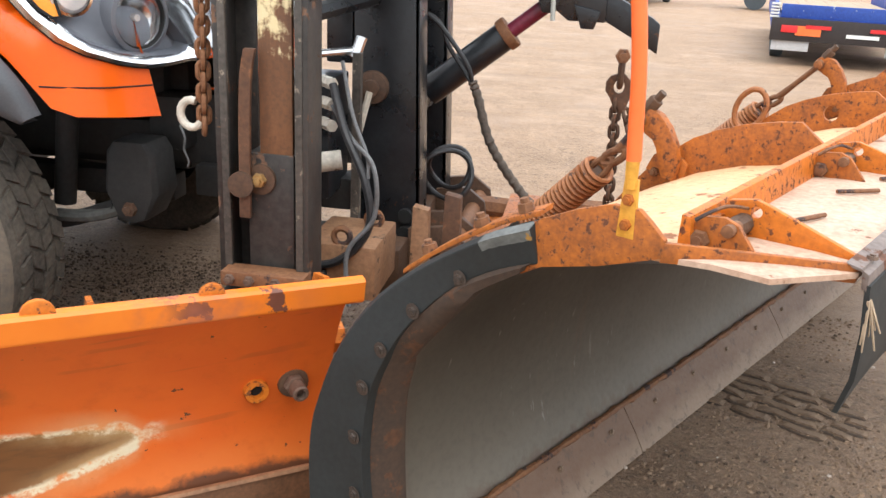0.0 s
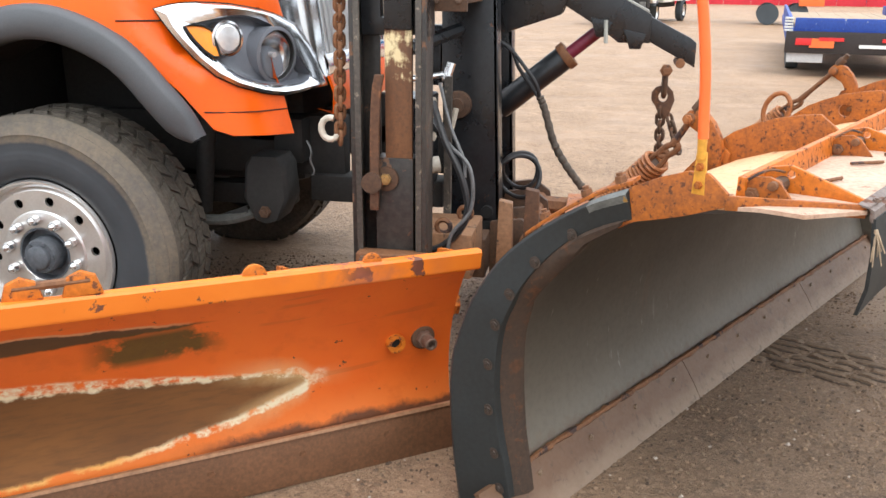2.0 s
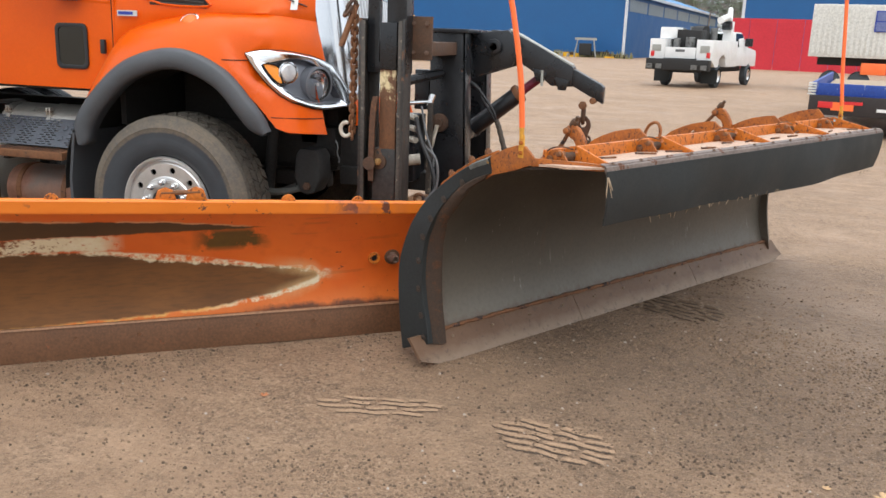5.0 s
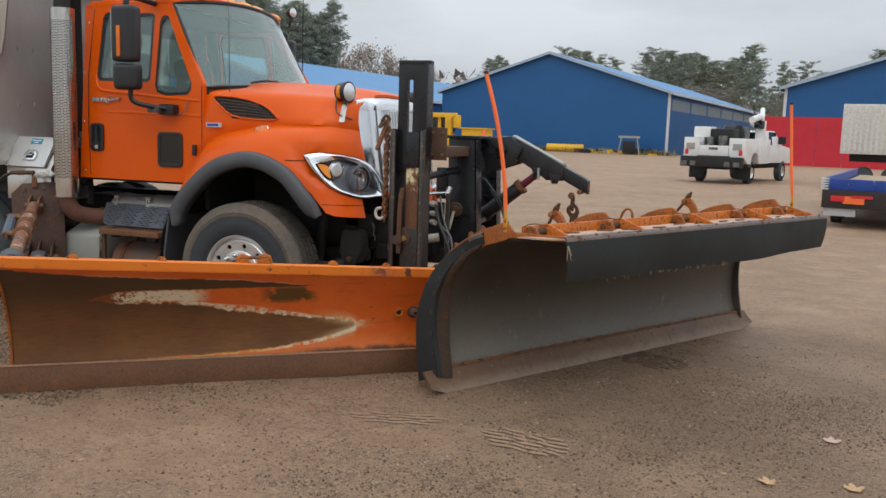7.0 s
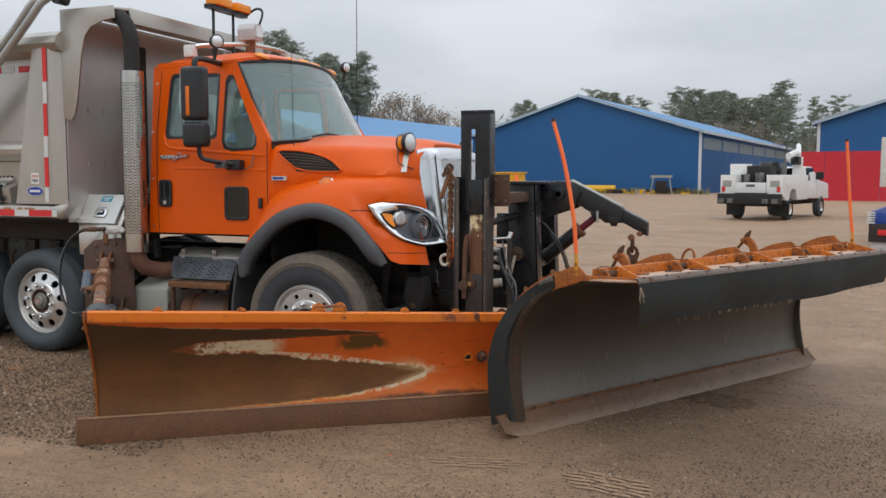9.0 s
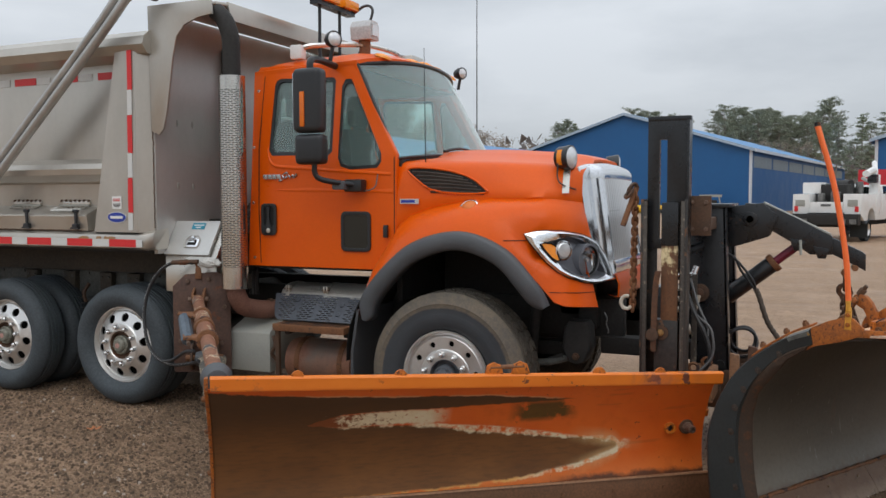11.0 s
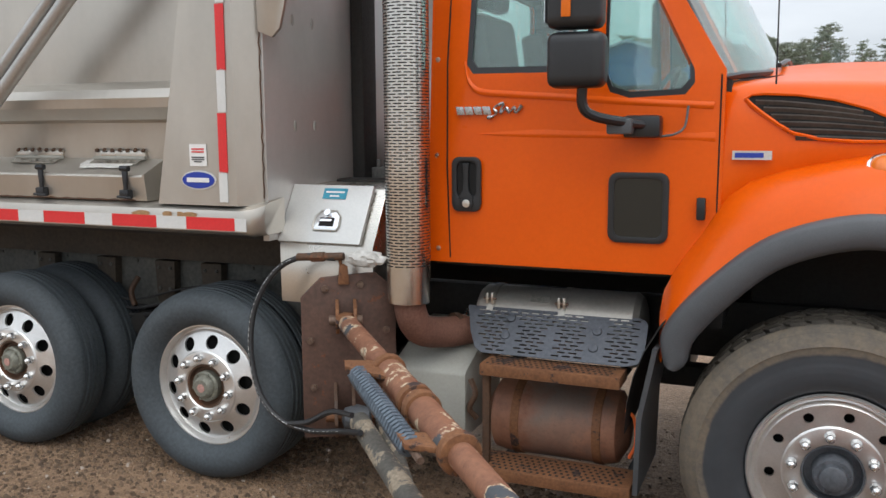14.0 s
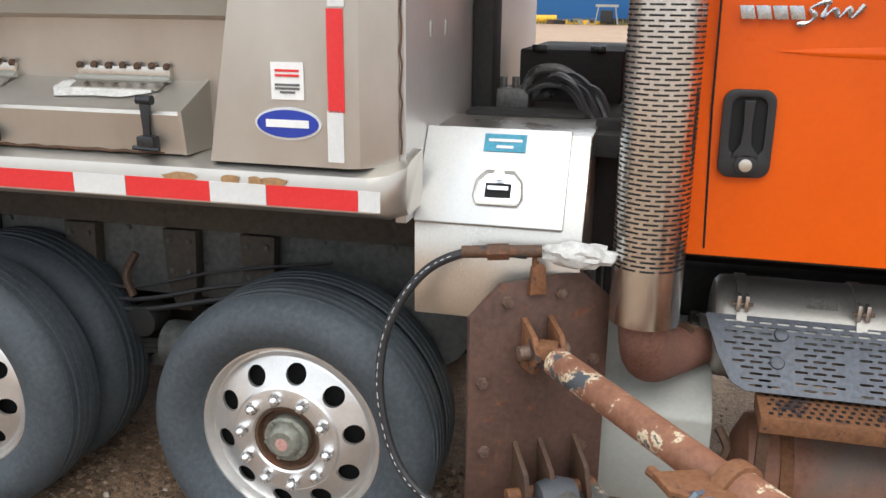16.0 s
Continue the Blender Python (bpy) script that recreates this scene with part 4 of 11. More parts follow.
    orange = k.mix(both(k.step(k.noise(9, 6, 0.7), 0.52, 0.68), 0.35), orange, (0.46, 0.085, 0.012))
    scuff = both(k.step(k.noise(24, 4, 0.5, stretch=(0.05, 1, 1)), 0.62, 0.66), k.step(k.noise(2.6, 3), 0.50, 0.56))
    orange = k.mix(both(scuff, 0.35), orange, (0.30, 0.075, 0.02))
    chips = k.math("GREATER_THAN", k.noise(30, 5, 0.6), 0.69)
    orange = k.mix(chips, orange, (0.10, 0.035, 0.02))
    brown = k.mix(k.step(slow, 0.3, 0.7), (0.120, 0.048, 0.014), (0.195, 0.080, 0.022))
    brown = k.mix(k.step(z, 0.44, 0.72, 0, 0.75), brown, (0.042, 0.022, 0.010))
    brown = k.mix(k.step(k.noise(60, 4, 0.6, stretch=(0.2, 1, 1)), 0.45, 0.7, 0, 0.35), brown, (0.05, 0.026, 0.013))
    cream = k.mix(n2, (0.60, 0.46, 0.24), (0.78, 0.71, 0.55))
    tear = k.mix(k.step(w, 0.56, 0.64), k.mix(n2, (0.62, 0.25, 0.05), (0.74, 0.42, 0.13)), cream)
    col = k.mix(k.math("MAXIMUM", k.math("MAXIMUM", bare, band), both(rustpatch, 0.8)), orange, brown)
    halo = both(both(k.step(k.math("ABSOLUTE", k.math("SUBTRACT", x, 2.22)), 0.24, 0.05), k.step(d, -0.075, 0.0)), k.step(d, 0.05, 0.0))
    col = k.mix(both(halo, 0.55), col, k.mix(n2, (0.68, 0.34, 0.08), (0.76, 0.60, 0.36)))
    col = k.mix(both(edge, both(speckle, k.step(k.math("ADD", both(n1, 0.5), both(n2, 0.5)), 0.44, 0.53))), col, k.mix(k.step(k.math("SUBTRACT", upper, lower), -0.2, 0.2), tear, cream))
    col = k.mix(both(patch, speckle), col, cream)
    col = k.mix(both(line, 0.7), col, (0.50, 0.30, 0.17))
    col = k.mix(both(green, 0.9), col, k.mix(n2, (0.016, 0.020, 0.010), (0.085, 0.075, 0.012)))
    col = k.mix(both(foot, 0.85), col, (0.035, 0.026, 0.02))
    k.put("Base Color", col).put("Roughness", k.step(k.math("MAXIMUM", bare, band), 0, 1, 0.38, 0.60))
    return k.bump(k.math("SUBTRACT", both(fine, 0.3), bare), 0.2, 0.004).m


m_wing = wing_material()
m_strip = surface("tan highlight strip", (0.20, 0.10, 0.05), (0.36, 0.19, 0.10), 7, 60, (0.45, 0.6), metal=0.2, bump=0.2)
m_wing_cut = surface("brown steel wing blade", (0.105, 0.048, 0.022), (0.18, 0.082, 0.038), 4, 70, (0.5, 0.68), metal=0.15, bump=0.3, spot=(0.30, 0.10, 0.04), spot_at=0.63)


def lip_material():
    k = Mat("chipped orange lip")
    n1, n2 = k.noise(9, 8, 0.66), k.noise(3.0, 5, 0.6)
    col = k.mix(k.step(k.noise(4), 0.3, 0.7), (0.74, 0.175, 0.013), (0.80, 0.215, 0.022))
    chip = k.math("MULTIPLY", k.step(n1, 0.60, 0.615), k.step(k.noise(1.7, 2), 0.42, 0.47))
    col = k.mix(chip, col, (0.15, 0.055, 0.035))
    x = k.xyz()[0]
    patch = k.math("MULTIPLY", k.step(k.math("ABSOLUTE", k.math("SUBTRACT", x, 2.45)), 0.32, 0.1), k.step(n2, 0.45, 0.55))
    col = k.mix(k.math("MULTIPLY", patch, 0.7), col, (0.38, 0.12, 0.07))
    end = k.math("MULTIPLY", k.step(x, 0.45, 0.12), k.step(n1, 0.50, 0.54))
    col = k.mix(k.math("MULTIPLY", end, 0.75), col, (0.20, 0.085, 0.055))
    k.put("Base Color", col).put("Roughness", 0.45)
    return k.bump(n1, 0.15, 0.003).m


m_lip = lip_material()


def build_wing():
    ang = math.atan2(WD.y, WD.x)
    wing = thing("wing_plow", W0, "orange side wing plow, paint scraped to brown rusted steel", "snow plow")
    wing.rotation_euler = (0, 0, ang)
    turn = Matrix.Rotation(-ang, 4, "Z")

    def wpart(name, bm, mat, label="", bevel=0.0, angle=35.0):
        bmesh.ops.translate(bm, verts=bm.verts, vec=-W0)
        bmesh.ops.transform(bm, matrix=turn, verts=bm.verts)
        ob = new(name, finish(bm, mat, angle, bevel))
        ob.parent = wing
        return tagged(ob, label)

    ws = [0.115 + (2.815 - 0.115) * i / 30 for i in range(31)]
    rows = []
    for w in ws:
        mt, zt = wing_top(w)
        rows.append([W(w, wing_m(w, z), z) for i, z in ((i, 0.155 + (zt - 0.06 - 0.155) * i / 12) for i in range(13))])
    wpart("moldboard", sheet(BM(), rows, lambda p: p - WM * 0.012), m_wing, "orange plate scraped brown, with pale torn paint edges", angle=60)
    # lip along the top
    bm = BM()
    rows = []
    for w in (0.125, 0.7, 1.4, 2.1, 2.865):
        mt, zt = wing_top(w)
        rows.append([W(w, mt - 0.016, zt - 0.002), W(w, mt + 0.006, zt - 0.004), W(w, mt + 0.012, zt - 0.012), W(w, mt + 0.002, zt - 0.066), W(w, mt - 0.02, zt - 0.07)])
    sheet(bm, rows, lambda p: p - WM * 0.008 - Vector((0, 0, 0.008)))
    wpart("lip", bm, m_lip, "chipped bright orange lip", bevel=0.0)
    # blade
    bm = BM()
    rows = [[W(w, 0.026, 0.0), W(w, 0.012, 0.165)] for w in (-0.02, 0.6, 1.2, 1.8, 2.4, 2.98)]
    sheet(bm, rows, lambda p: p - WM * 0.02)
    wpart("cutting_edge", bm, m_wing_cut, "brown rusted steel blade", bevel=0.003)
    bm_b = finish(bolt(BM(), (0, 0, 0), (0, -1, 0), 0.014, 0.003), m_wing_cut)
    for i in range(10):
        ob = new("bolt", bm_b)
        ob.parent = wing
        ob.location = (0.16 + 0.3 * i, -0.018, 0.105)
    # bushing, nut and ring on the face
    for w, z, r, kind in ((2.60, 0.435, 0.034, "bushing"), (2.705, 0.435, 0.030, "stud")):
        c = W(w, wing_m(w, z), z)
        if kind == "bushing":
            wpart("bushing", lathe(BM(), [(0.018, -0.01), (0.018, 0.024), (0.032, 0.024), (0.034, 0.0)], c, WM, 20), m_orange_worn, "orange steel bushing", angle=30)
            wpart("bushing_hole", cyl(BM(), c + WM * 0.002, c + WM * 0.006, 0.018, seg=16), m_dark)
        else:
            wpart("stud_washer", cyl(BM(), c, c + WM * 0.012, 0.044, 0.042, 18), m_rust_dark, "dark rusty washer", bevel=0.002)
            wpart("stud_nut", cyl(BM(), c + WM * 0.012, c + WM * 0.034, 0.030, 0.029, 6), m_bolt, "rusty hexagon nut", bevel=0.002)
            wpart("stud", lathe(BM(), [(0.022, 0.030), (0.022, 0.076), (0.019, 0.080), (0.013, 0.080), (0.012, 0.060), (0, 0.060)], c, WM, 16), m_bolt, "worn hollow steel stud")
    # lugs standing on the top edge
    for w, s in ((0.52, 0.7), (1.02, 0.7), (1.58, 1.0), (2.10, 0.8), (2.47, 0.7)):
        mt, zt = wing_top(w)
        r = 0.045 * s
        if w == 1.58:
            for dw in (-0.07, 0.07):
                poly = [W(w + dw + a, mt + 0.0, zt - 0.006 + b) for a, b in ((-0.05, 0), (-0.035, 0.05), (0, 0.065), (0.035, 0.05), (0.05, 0))]
                wpart("lug", slab(BM(), poly, -WM * 0.02), m_orange_worn, bevel=0.003)
            wpart("lug_pin", cyl(BM(), W(w - 0.09, mt - 0.01, zt + 0.032), W(w + 0.09, mt - 0.01, zt + 0.032), 0.012, seg=8), m_rust)
        else:
            poly = [W(w + r * math.cos(a), mt + 0.002, zt - 0.008 + r * math.sin(a)) for a in [math.pi * i / 8 for i in range(9)]]
            wpart("lug", slab(BM(), poly, -WM * 0.016), m_orange_worn, bevel=0.003)
    # back ribs
    for w in (0.2, 0.8, 1.5, 2.2, 2.77):
        mt, zt = wing_top(w)
        poly = [W(w, wing_m(w, z) - 0.014, z) for z in (0.03, 0.3, 0.5, 0.7, zt - 0.08)] + [W(w, mt - 0.05, zt - 0.01), W(w, mt - 0.14, zt - 0.03), W(w, -0.16, 0.45), W(w, -0.12, 0.03)]
        wpart("rib", slab(BM(), poly, WD * 0.014), m_orange_worn)
    wpart("back_tube", tube(BM(), [W(0.15, -0.12, 0.5), W(2.88, -0.12, 0.5)], 0.05, 8), m_orange_worn)
    # upright flange closing the outer end, with its bolts
    mt, zt = wing_top(0.1)
    face = [(wing_m(0.1, z) + 0.012, z) for z in [0.16 + (zt - 0.07 - 0.16) * i / 8 for i in range(9)]]
    poly = [W(0.098, m, z) for m, z in face] + [W(0.098, mt + 0.004, zt - 0.012), W(0.098, mt - 0.05, zt - 0.012)] + [W(0.098, m - 0.06, z) for m, z in face[::-1]]
    wpart("end_flange", slab(BM(), poly, WD * 0.016), m_orange_rusty, "rusting orange end flange")
    for z in (0.35, 0.6, 0.8):
        wpart("flange_bolt", bolt(BM(), W(0.097, wing_m(0.1, z) - 0.02, z), -WD, 0.016, 0.012), m_rust)
    # paler strip paints the light caught by the blade's upper edge
    wpart("edge_highlight", sheet(BM(), [[W(w, 0.020, 0.166), W(w, 0.016, 0.176)] for w in (-0.01, 1.0, 2.0, 2.94)], lambda p: p - WM * 0.012), m_strip, "pale strip painting the highlight along the blade")
    return wing


build_wing()


# ---- dump truck ----
YC = 3.6


def flip(bm):
    """A mirror copy to the truck's other side."""
    for v in bm.verts:
        v.co.y = 2 * YC - v.co.y
    bmesh.ops.reverse_faces(bm, faces=bm.faces)
    return bm


truck = thing("dump_truck", (-4.5, YC, 0), "orange cab dump truck with stained stainless steel bed, parked", "truck")


def side_y(z):
    return 2.61 + max(0.0, z - 2.0) * 0.17


def ap(x, z, d=0.0):
    return Vector((x, side_y(z) + d, z))


WIN_MAIN = [(-3.68, 2.09), (-3.675, 2.58), (-3.66, 2.62), (-3.63, 2.635), (-3.16, 2.62), (-3.14, 2.60), (-3.125, 2.07), (-3.15, 2.045), (-3.65, 2.05)]
WIN_VENT = [(-3.075, 2.02), (-3.085, 2.55), (-3.06, 2.60), (-3.01, 2.60), (-2.96, 2.54), (-2.72, 2.06), (-2.715, 1.99), (-2.75, 1.945), (-2.97, 1.935), (-3.05, 1.96)]
CAB_SIDE = [(-3.87, 1.22), (-3.87, 2.66), (-3.82, 2.735), (-3.05, 2.725), (-2.98, 2.67), (-2.60, 2.04), (-2.60, 1.47), (-2.77, 1.22)]


def shrink(poly, d):
    cx = sum(p[0] for p in poly) / len(poly)
    cz = sum(p[1] for p in poly) / len(poly)
    return [(x + (cx - x) * d, z + (cz - z) * d) for x, z in poly]


m_seat = surface("dark seat cloth", (0.012, 0.012, 0.013), (0.024, 0.024, 0.025), 8, 120, (0.8, 0.95), bump=0.1)
m_liner = surface("grey cab lining", (0.016, 0.018, 0.018), (0.030, 0.032, 0.031), 3, 60, (0.7, 0.85), bump=0.05)


def build_cab():
    for mirror in (False, True):
        f = flip if mirror else (lambda b: b)
        side = part("cab_side", f(holed(BM(), CAB_SIDE, [WIN_MAIN, WIN_VENT], ap, (0, 0.045, 0))), m_orange, truck, "glossy orange door and cab side", angle=25)
        for w, nm in ((WIN_MAIN, "side_window"), (WIN_VENT, "vent_window")):
            g = part(nm, f(slab(BM(), [ap(x, z, 0.018) for x, z in w], (0, 0.005, 0))), m_glass, truck, "greenish tinted pane")
            g.visible_shadow = False
            part("window_seal", f(holed(BM(), w, [shrink(w, 0.085)], lambda x, z: ap(x, z, 0.004), (0, 0.02, 0))), m_black_gloss, side)
    # window frame grooves, door gap, crease
    for line in ([(-3.754, 1.24), (-3.768, 1.64), (-3.771, 2.1), (-3.772, 2.66)], [(-2.615, 1.48), (-2.615, 2.02)]):
        part("door_gap", tube(BM(), [ap(a, b, 0.0005) for a, b in line], 0.0035, 6), m_dark, truck)
    bm = BM()
    loft(bm, [[Vector((x, 2.6115, z - 0.016 * k)), Vector((x, 2.6115 - 0.006 * k, z - 0.003 * k)), Vector((x, 2.6115 - 0.005 * k, z + 0.003 * k)), Vector((x, 2.6115, z + 0.022 * k))] for x, z, k in ((-3.62, 1.792, 0.02), (-3.52, 1.791, 0.5), (-3.3, 1.789, 1.0), (-2.9, 1.783, 1.0), (-2.63, 1.775, 1.0))])
    part("door_crease", bm, m_orange, truck, angle=60)
    swage = smoothline([(-3.690, 2.10, 0), (-3.675, 2.045, 0), (-3.664, 2.018, 0), (-3.640, 1.988, 0), (-3.594, 1.970, 0), (-3.45, 1.958, 0), (-3.25, 1.943, 0), (-3.05, 1.926, 0), (-2.92, 1.917, 0), (-2.64, 1.900, 0)], 4)
    part("door_swage", loft(BM(), [[ap(p.x - 0.002, p.y - 0.014, 0.0), ap(p.x, p.y - 0.003, -0.007), ap(p.x, p.y + 0.003, -0.006), ap(p.x + 0.002, p.y + 0.014, 0.0)] for p in swage]), m_orange, truck, "pressed line under the door window", angle=60)
    # roof
    cs = [-1 + i / 10 for i in range(21)]
    rows = []
    for t in (0, 0.04, 0.1, 0.25, 0.5, 0.75, 0.88, 0.95, 1.0):
        r = []
        for c in cs:
            front = -2.765 - 0.205 * abs(c) ** 2.4
            f = min(1.0, (t / 0.12)) ** 0.5 * min(1.0, (1 - t) / 0.3 + 0.42)
            r.append(Vector((-3.87 + (front + 3.87) * t, YC + 0.875 * c, 2.70 + 0.035 * t + 0.125 * (1 - abs(c) ** 5) * f)))
        rows.append(r)
    part("roof", sheet(BM(), rows, lambda p: p - Vector((0, 0, 0.03))), m_orange, truck, "orange cab roof", angle=40)
    rear = [(a * 0.62 + YC, z) for a, z in ((-1, 2.10), (-0.97, 2.06), (0.97, 2.06), (1, 2.10), (1, 2.50), (0.97, 2.54), (-0.97, 2.54), (-1, 2.50))]
    part("rear_wall", holed(BM(), [(2.70, 1.22), (2.72, 2.2), (2.765, 2.70), (2 * YC - 2.765, 2.70), (2 * YC - 2.72, 2.2), (2 * YC - 2.70, 1.22)], [rear], lambda a, b: Vector((-3.88, a, b)), (0.04, 0, 0)), m_orange, truck)
    g = part("rear_window", slab(BM(), [Vector((-3.862, a, b)) for a, b in rear], (0.005, 0, 0)), m_glass, truck, "greenish tinted rear pane")
    g.visible_shadow = False
    part("rear_seal", holed(BM(), rear, [shrink(rear, 0.05)], lambda a, b: Vector((-3.838, a, b)), (0.012, 0, 0)), m_black_gloss, truck)
    part("roof_liner", bx(BM(), -3.83, -2.95, 2.74, 2 * YC - 2.74, 2.66, 2.675), m_liner, truck)
    part("rear_liner", holed(BM(), [(2.79, 1.25), (2.79, 2.66), (2 * YC - 2.79, 2.66), (2 * YC - 2.79, 1.25)], [rear], lambda a, b: Vector((-3.835, a, b)), (0.012, 0, 0)), m_liner, truck)
    for mirror in (False, True):
        f = flip if mirror else (lambda b: b)
        part("door_liner", f(slab(BM(), [ap(x, z, 0.05) for x, z in ((-3.82, 1.25), (-3.82, 2.03), (-3.10, 2.03), (-2.90, 1.92), (-2.66, 1.92), (-2.66, 1.25))], (0, 0.012, 0))), m_liner, truck)
        part("pillar_liner", f(slab(BM(), [ap(x, z, 0.05) for x, z in ((-3.82, 2.03), (-3.82, 2.66), (-3.70, 2.66), (-3.70, 2.03))], (0, 0.012, 0))), m_liner, truck)
    # windshield and pillars
    rows = []
    for s in [i / 6 for i in range(7)]:
        z, x = 2.01 + 0.70 * s, -2.40 - 0.365 * s
        hw = 0.945 - 0.085 * s
        rows.append([Vector((x - 0.215 * abs(c) ** 2.4, YC + hw * c, z + (0.05 + 0.02 * s) * (1 - c * c))) for c in [-1 + i / 8 for i in range(17)]])
    g = part("windshield", sheet(BM(), rows, lambda p: p - Vector((0.006, 0, 0.003))), m_glass, truck, "greenish tinted curved windshield", angle=60)
    g.visible_shadow = False
    edge = [r[0] for r in rows] + rows[-1][1:] + [r[-1] for r in rows[::-1]][1:] + rows[0][::-1][1:-1]
    part("windshield_seal", tube(BM(), [p + Vector((0.002, 0, 0)) for p in edge], 0.016, 6, True), m_black_gloss, truck)
    for mirror in (False, True):
        f = flip if mirror else (lambda b: b)
        rr = []
        for s in [i / 6 for i in range(7)]:
            p = rows[i_(s)][0]
            z = p.z
            q = Vector((p.x - 0.055, side_y(z) + 0.001, z))
            rr.append([p + Vector((0.005, 0.02, 0)), p + Vector((0.0, -0.018, 0)), q + Vector((0.01, 0.006, 0)), q + Vector((-0.03, 0, 0))])
        part("pillar", f(sheet(BM(), rr, lambda p: p + Vector((-0.02, 0.03, 0)))), m_orange, truck, angle=50)
    # cowl and wipers
    part("cowl", slab(BM(), [Vector((-2.66, 2.66, 1.99)), Vector((-2.40, 2.95, 2.03)), Vector((-2.34, YC, 2.05)), Vector((-2.40, 2 * YC - 2.95, 2.03)), Vector((-2.66, 2 * YC - 2.66, 1.99))], (0, 0, -0.05)), m_black_gloss, truck)
    for y0, y1 in ((2.95, 3.45), (3.7, 4.2)):
        part("wiper", tube(BM(), smoothline([(-2.42, y0 + 0.1, 2.075), (-2.39, y0 + 0.3, 2.105), (-2.38, y1, 2.10)], 6), 0.011, 6), m_black_gloss, truck)
    # floor, seats, dashboard, wheel
    part("cab_floor", bx(BM(), -3.85, -2.6, 2.66, 2 * YC - 2.66, 1.2, 1.24), m_chassis, truck)
    for y in (3.12, 4.08):
        seat = part("seat", bx(BM(), -3.62, -3.15, y - 0.24, y + 0.24, 1.55, 1.72), m_seat, truck, "dark grey cab seat", bevel=0.05)
        part("backrest", bx(BM(), -3.74, -3.60, y - 0.24, y + 0.24, 1.68, 2.35, Matrix.Translation((-3.67, y, 1.7)) @ pose(0, 0, 0, 0, -8, 0) @ Matrix.Translation((3.67, -y, -1.7))), m_seat, seat, bevel=0.05)
        part("headrest", bx(BM(), -3.78, -3.68, y - 0.13, y + 0.13, 2.37, 2.52), m_seat, seat, bevel=0.04)
    part("dashboard", bx(BM(), -2.95, -2.55, 2.68, 2 * YC - 2.68, 1.70, 1.97), m_plastic, truck, bevel=0.05)
    part("steering_wheel", tube(BM(), [Vector((-3.08, 4.08, 1.95)) + 0.22 * (math.cos(a) * Vector((0, 1, 0)) + math.sin(a) * Vector((0.5, 0, 0.86))) for a in [6.283 * i / 24 for i in range(24)]], 0.015, 6, True), m_black_gloss, truck)
    # handle, low window, badge
    part("door_handle", holed(BM(), rounded(-3.741, -3.603, 1.452, 1.692, 0.034), [rounded(-3.716, -3.626, 1.515, 1.672, 0.026)], lambda x, z: Vector((x, 2.607, z)), (0, -0.014, 0)), m_black_gloss, truck, "black recessed door handle", bevel=0.004)
    part("handle_recess", slab(BM(), [Vector((x, 2.606, z)) for x, z in rounded(-3.72, -3.622, 1.508, 1.68, 0.024)], (0, -0.003, 0)), m_dark, truck)
    part("handle_grip", loft(BM(), [[Vector((-3.672 + sx * w, y, z)) for sx, y in ((-1, 2.600), (-1, 2.586), (1, 2.586), (1, 2.600))] for z, w in ((1.664, 0.016), (1.655, 0.014), (1.60, 0.011), (1.545, 0.014), (1.522, 0.030), (1.508, 0.036))], closed=True, caps=True), m_black_gloss, truck, bevel=0.003)
    part("lock_boss", cyl(BM(), (-3.668, 2.598, 1.488), (-3.668, 2.586, 1.488), 0.030, seg=20), m_black_gloss, truck, bevel=0.003)
    part("lock", cyl(BM(), (-3.668, 2.587, 1.488), (-3.668, 2.580, 1.488), 0.018, seg=16), m_steel_bright, truck, bevel=0.002)
    part("low_window_frame", holed(BM(), rounded(-3.045, -2.80, 1.345, 1.635, 0.04), [rounded(-3.02, -2.825, 1.37, 1.61, 0.03)], lambda x, z: Vector((x, 2.608, z)), (0, -0.012, 0)), m_black_gloss, truck, "black rimmed peep window low in the door", bevel=0.003)
    part("low_window", slab(BM(), [Vector((x, 2.604, z)) for x, z in rounded(-3.03, -2.815, 1.36, 1.62, 0.03)], (0, -0.003, 0)), m_dark_glass, truck)


def i_(s):
    return int(round(s * 6))


def dark_glass():
    k = Mat("dark reflective glass")
    k.put("Base Color", (0.012, 0.016, 0.015)).put("Roughness", 0.06).put("Specular IOR Level", 0.6)
    return k.m


m_dark_glass = dark_glass()

# hood: station, half width, edge height, crown height, half width and height of the foot of its side
HOOD = ((-2.60, 0.955, 1.985, 2.05, 0.985, 1.53), (-2.3, 0.93, 1.985, 2.08, 0.970, 1.665), (-1.95, 0.88, 1.975, 2.08, 0.957, 1.715), (-1.6, 0.80, 1.957, 2.055, 0.942, 1.733), (-1.50, 0.775, 1.95, 2.043, 0.905, 1.729), (-1.42, 0.74, 1.942, 2.028, 0.835, 1.72), (-1.37, 0.708, 1.935, 2.015, 0.755, 1.709), (-1.338, 0.682, 1.925, 2.0, 0.684, 1.70))
FENDER_LOW = ((-2.785, 2.43, 0.90), (-2.765, 2.43, 1.05), (-2.60, 2.42, 1.25), (-2.37, 2.42, 1.425), (-2.04, 2.42, 1.50), (-1.74, 2.43, 1.40), (-1.54, 2.44, 1.20), (-1.43, 2.47, 1.045))
FENDER_TOP = ((-2.81, 2.55, 0.90), (-2.80, 2.585, 1.16), (-2.66, 2.60, 1.40), (-2.50, 2.635, 1.61), (-2.05, 2.645, 1.715), (-1.74, 2.655, 1.722))
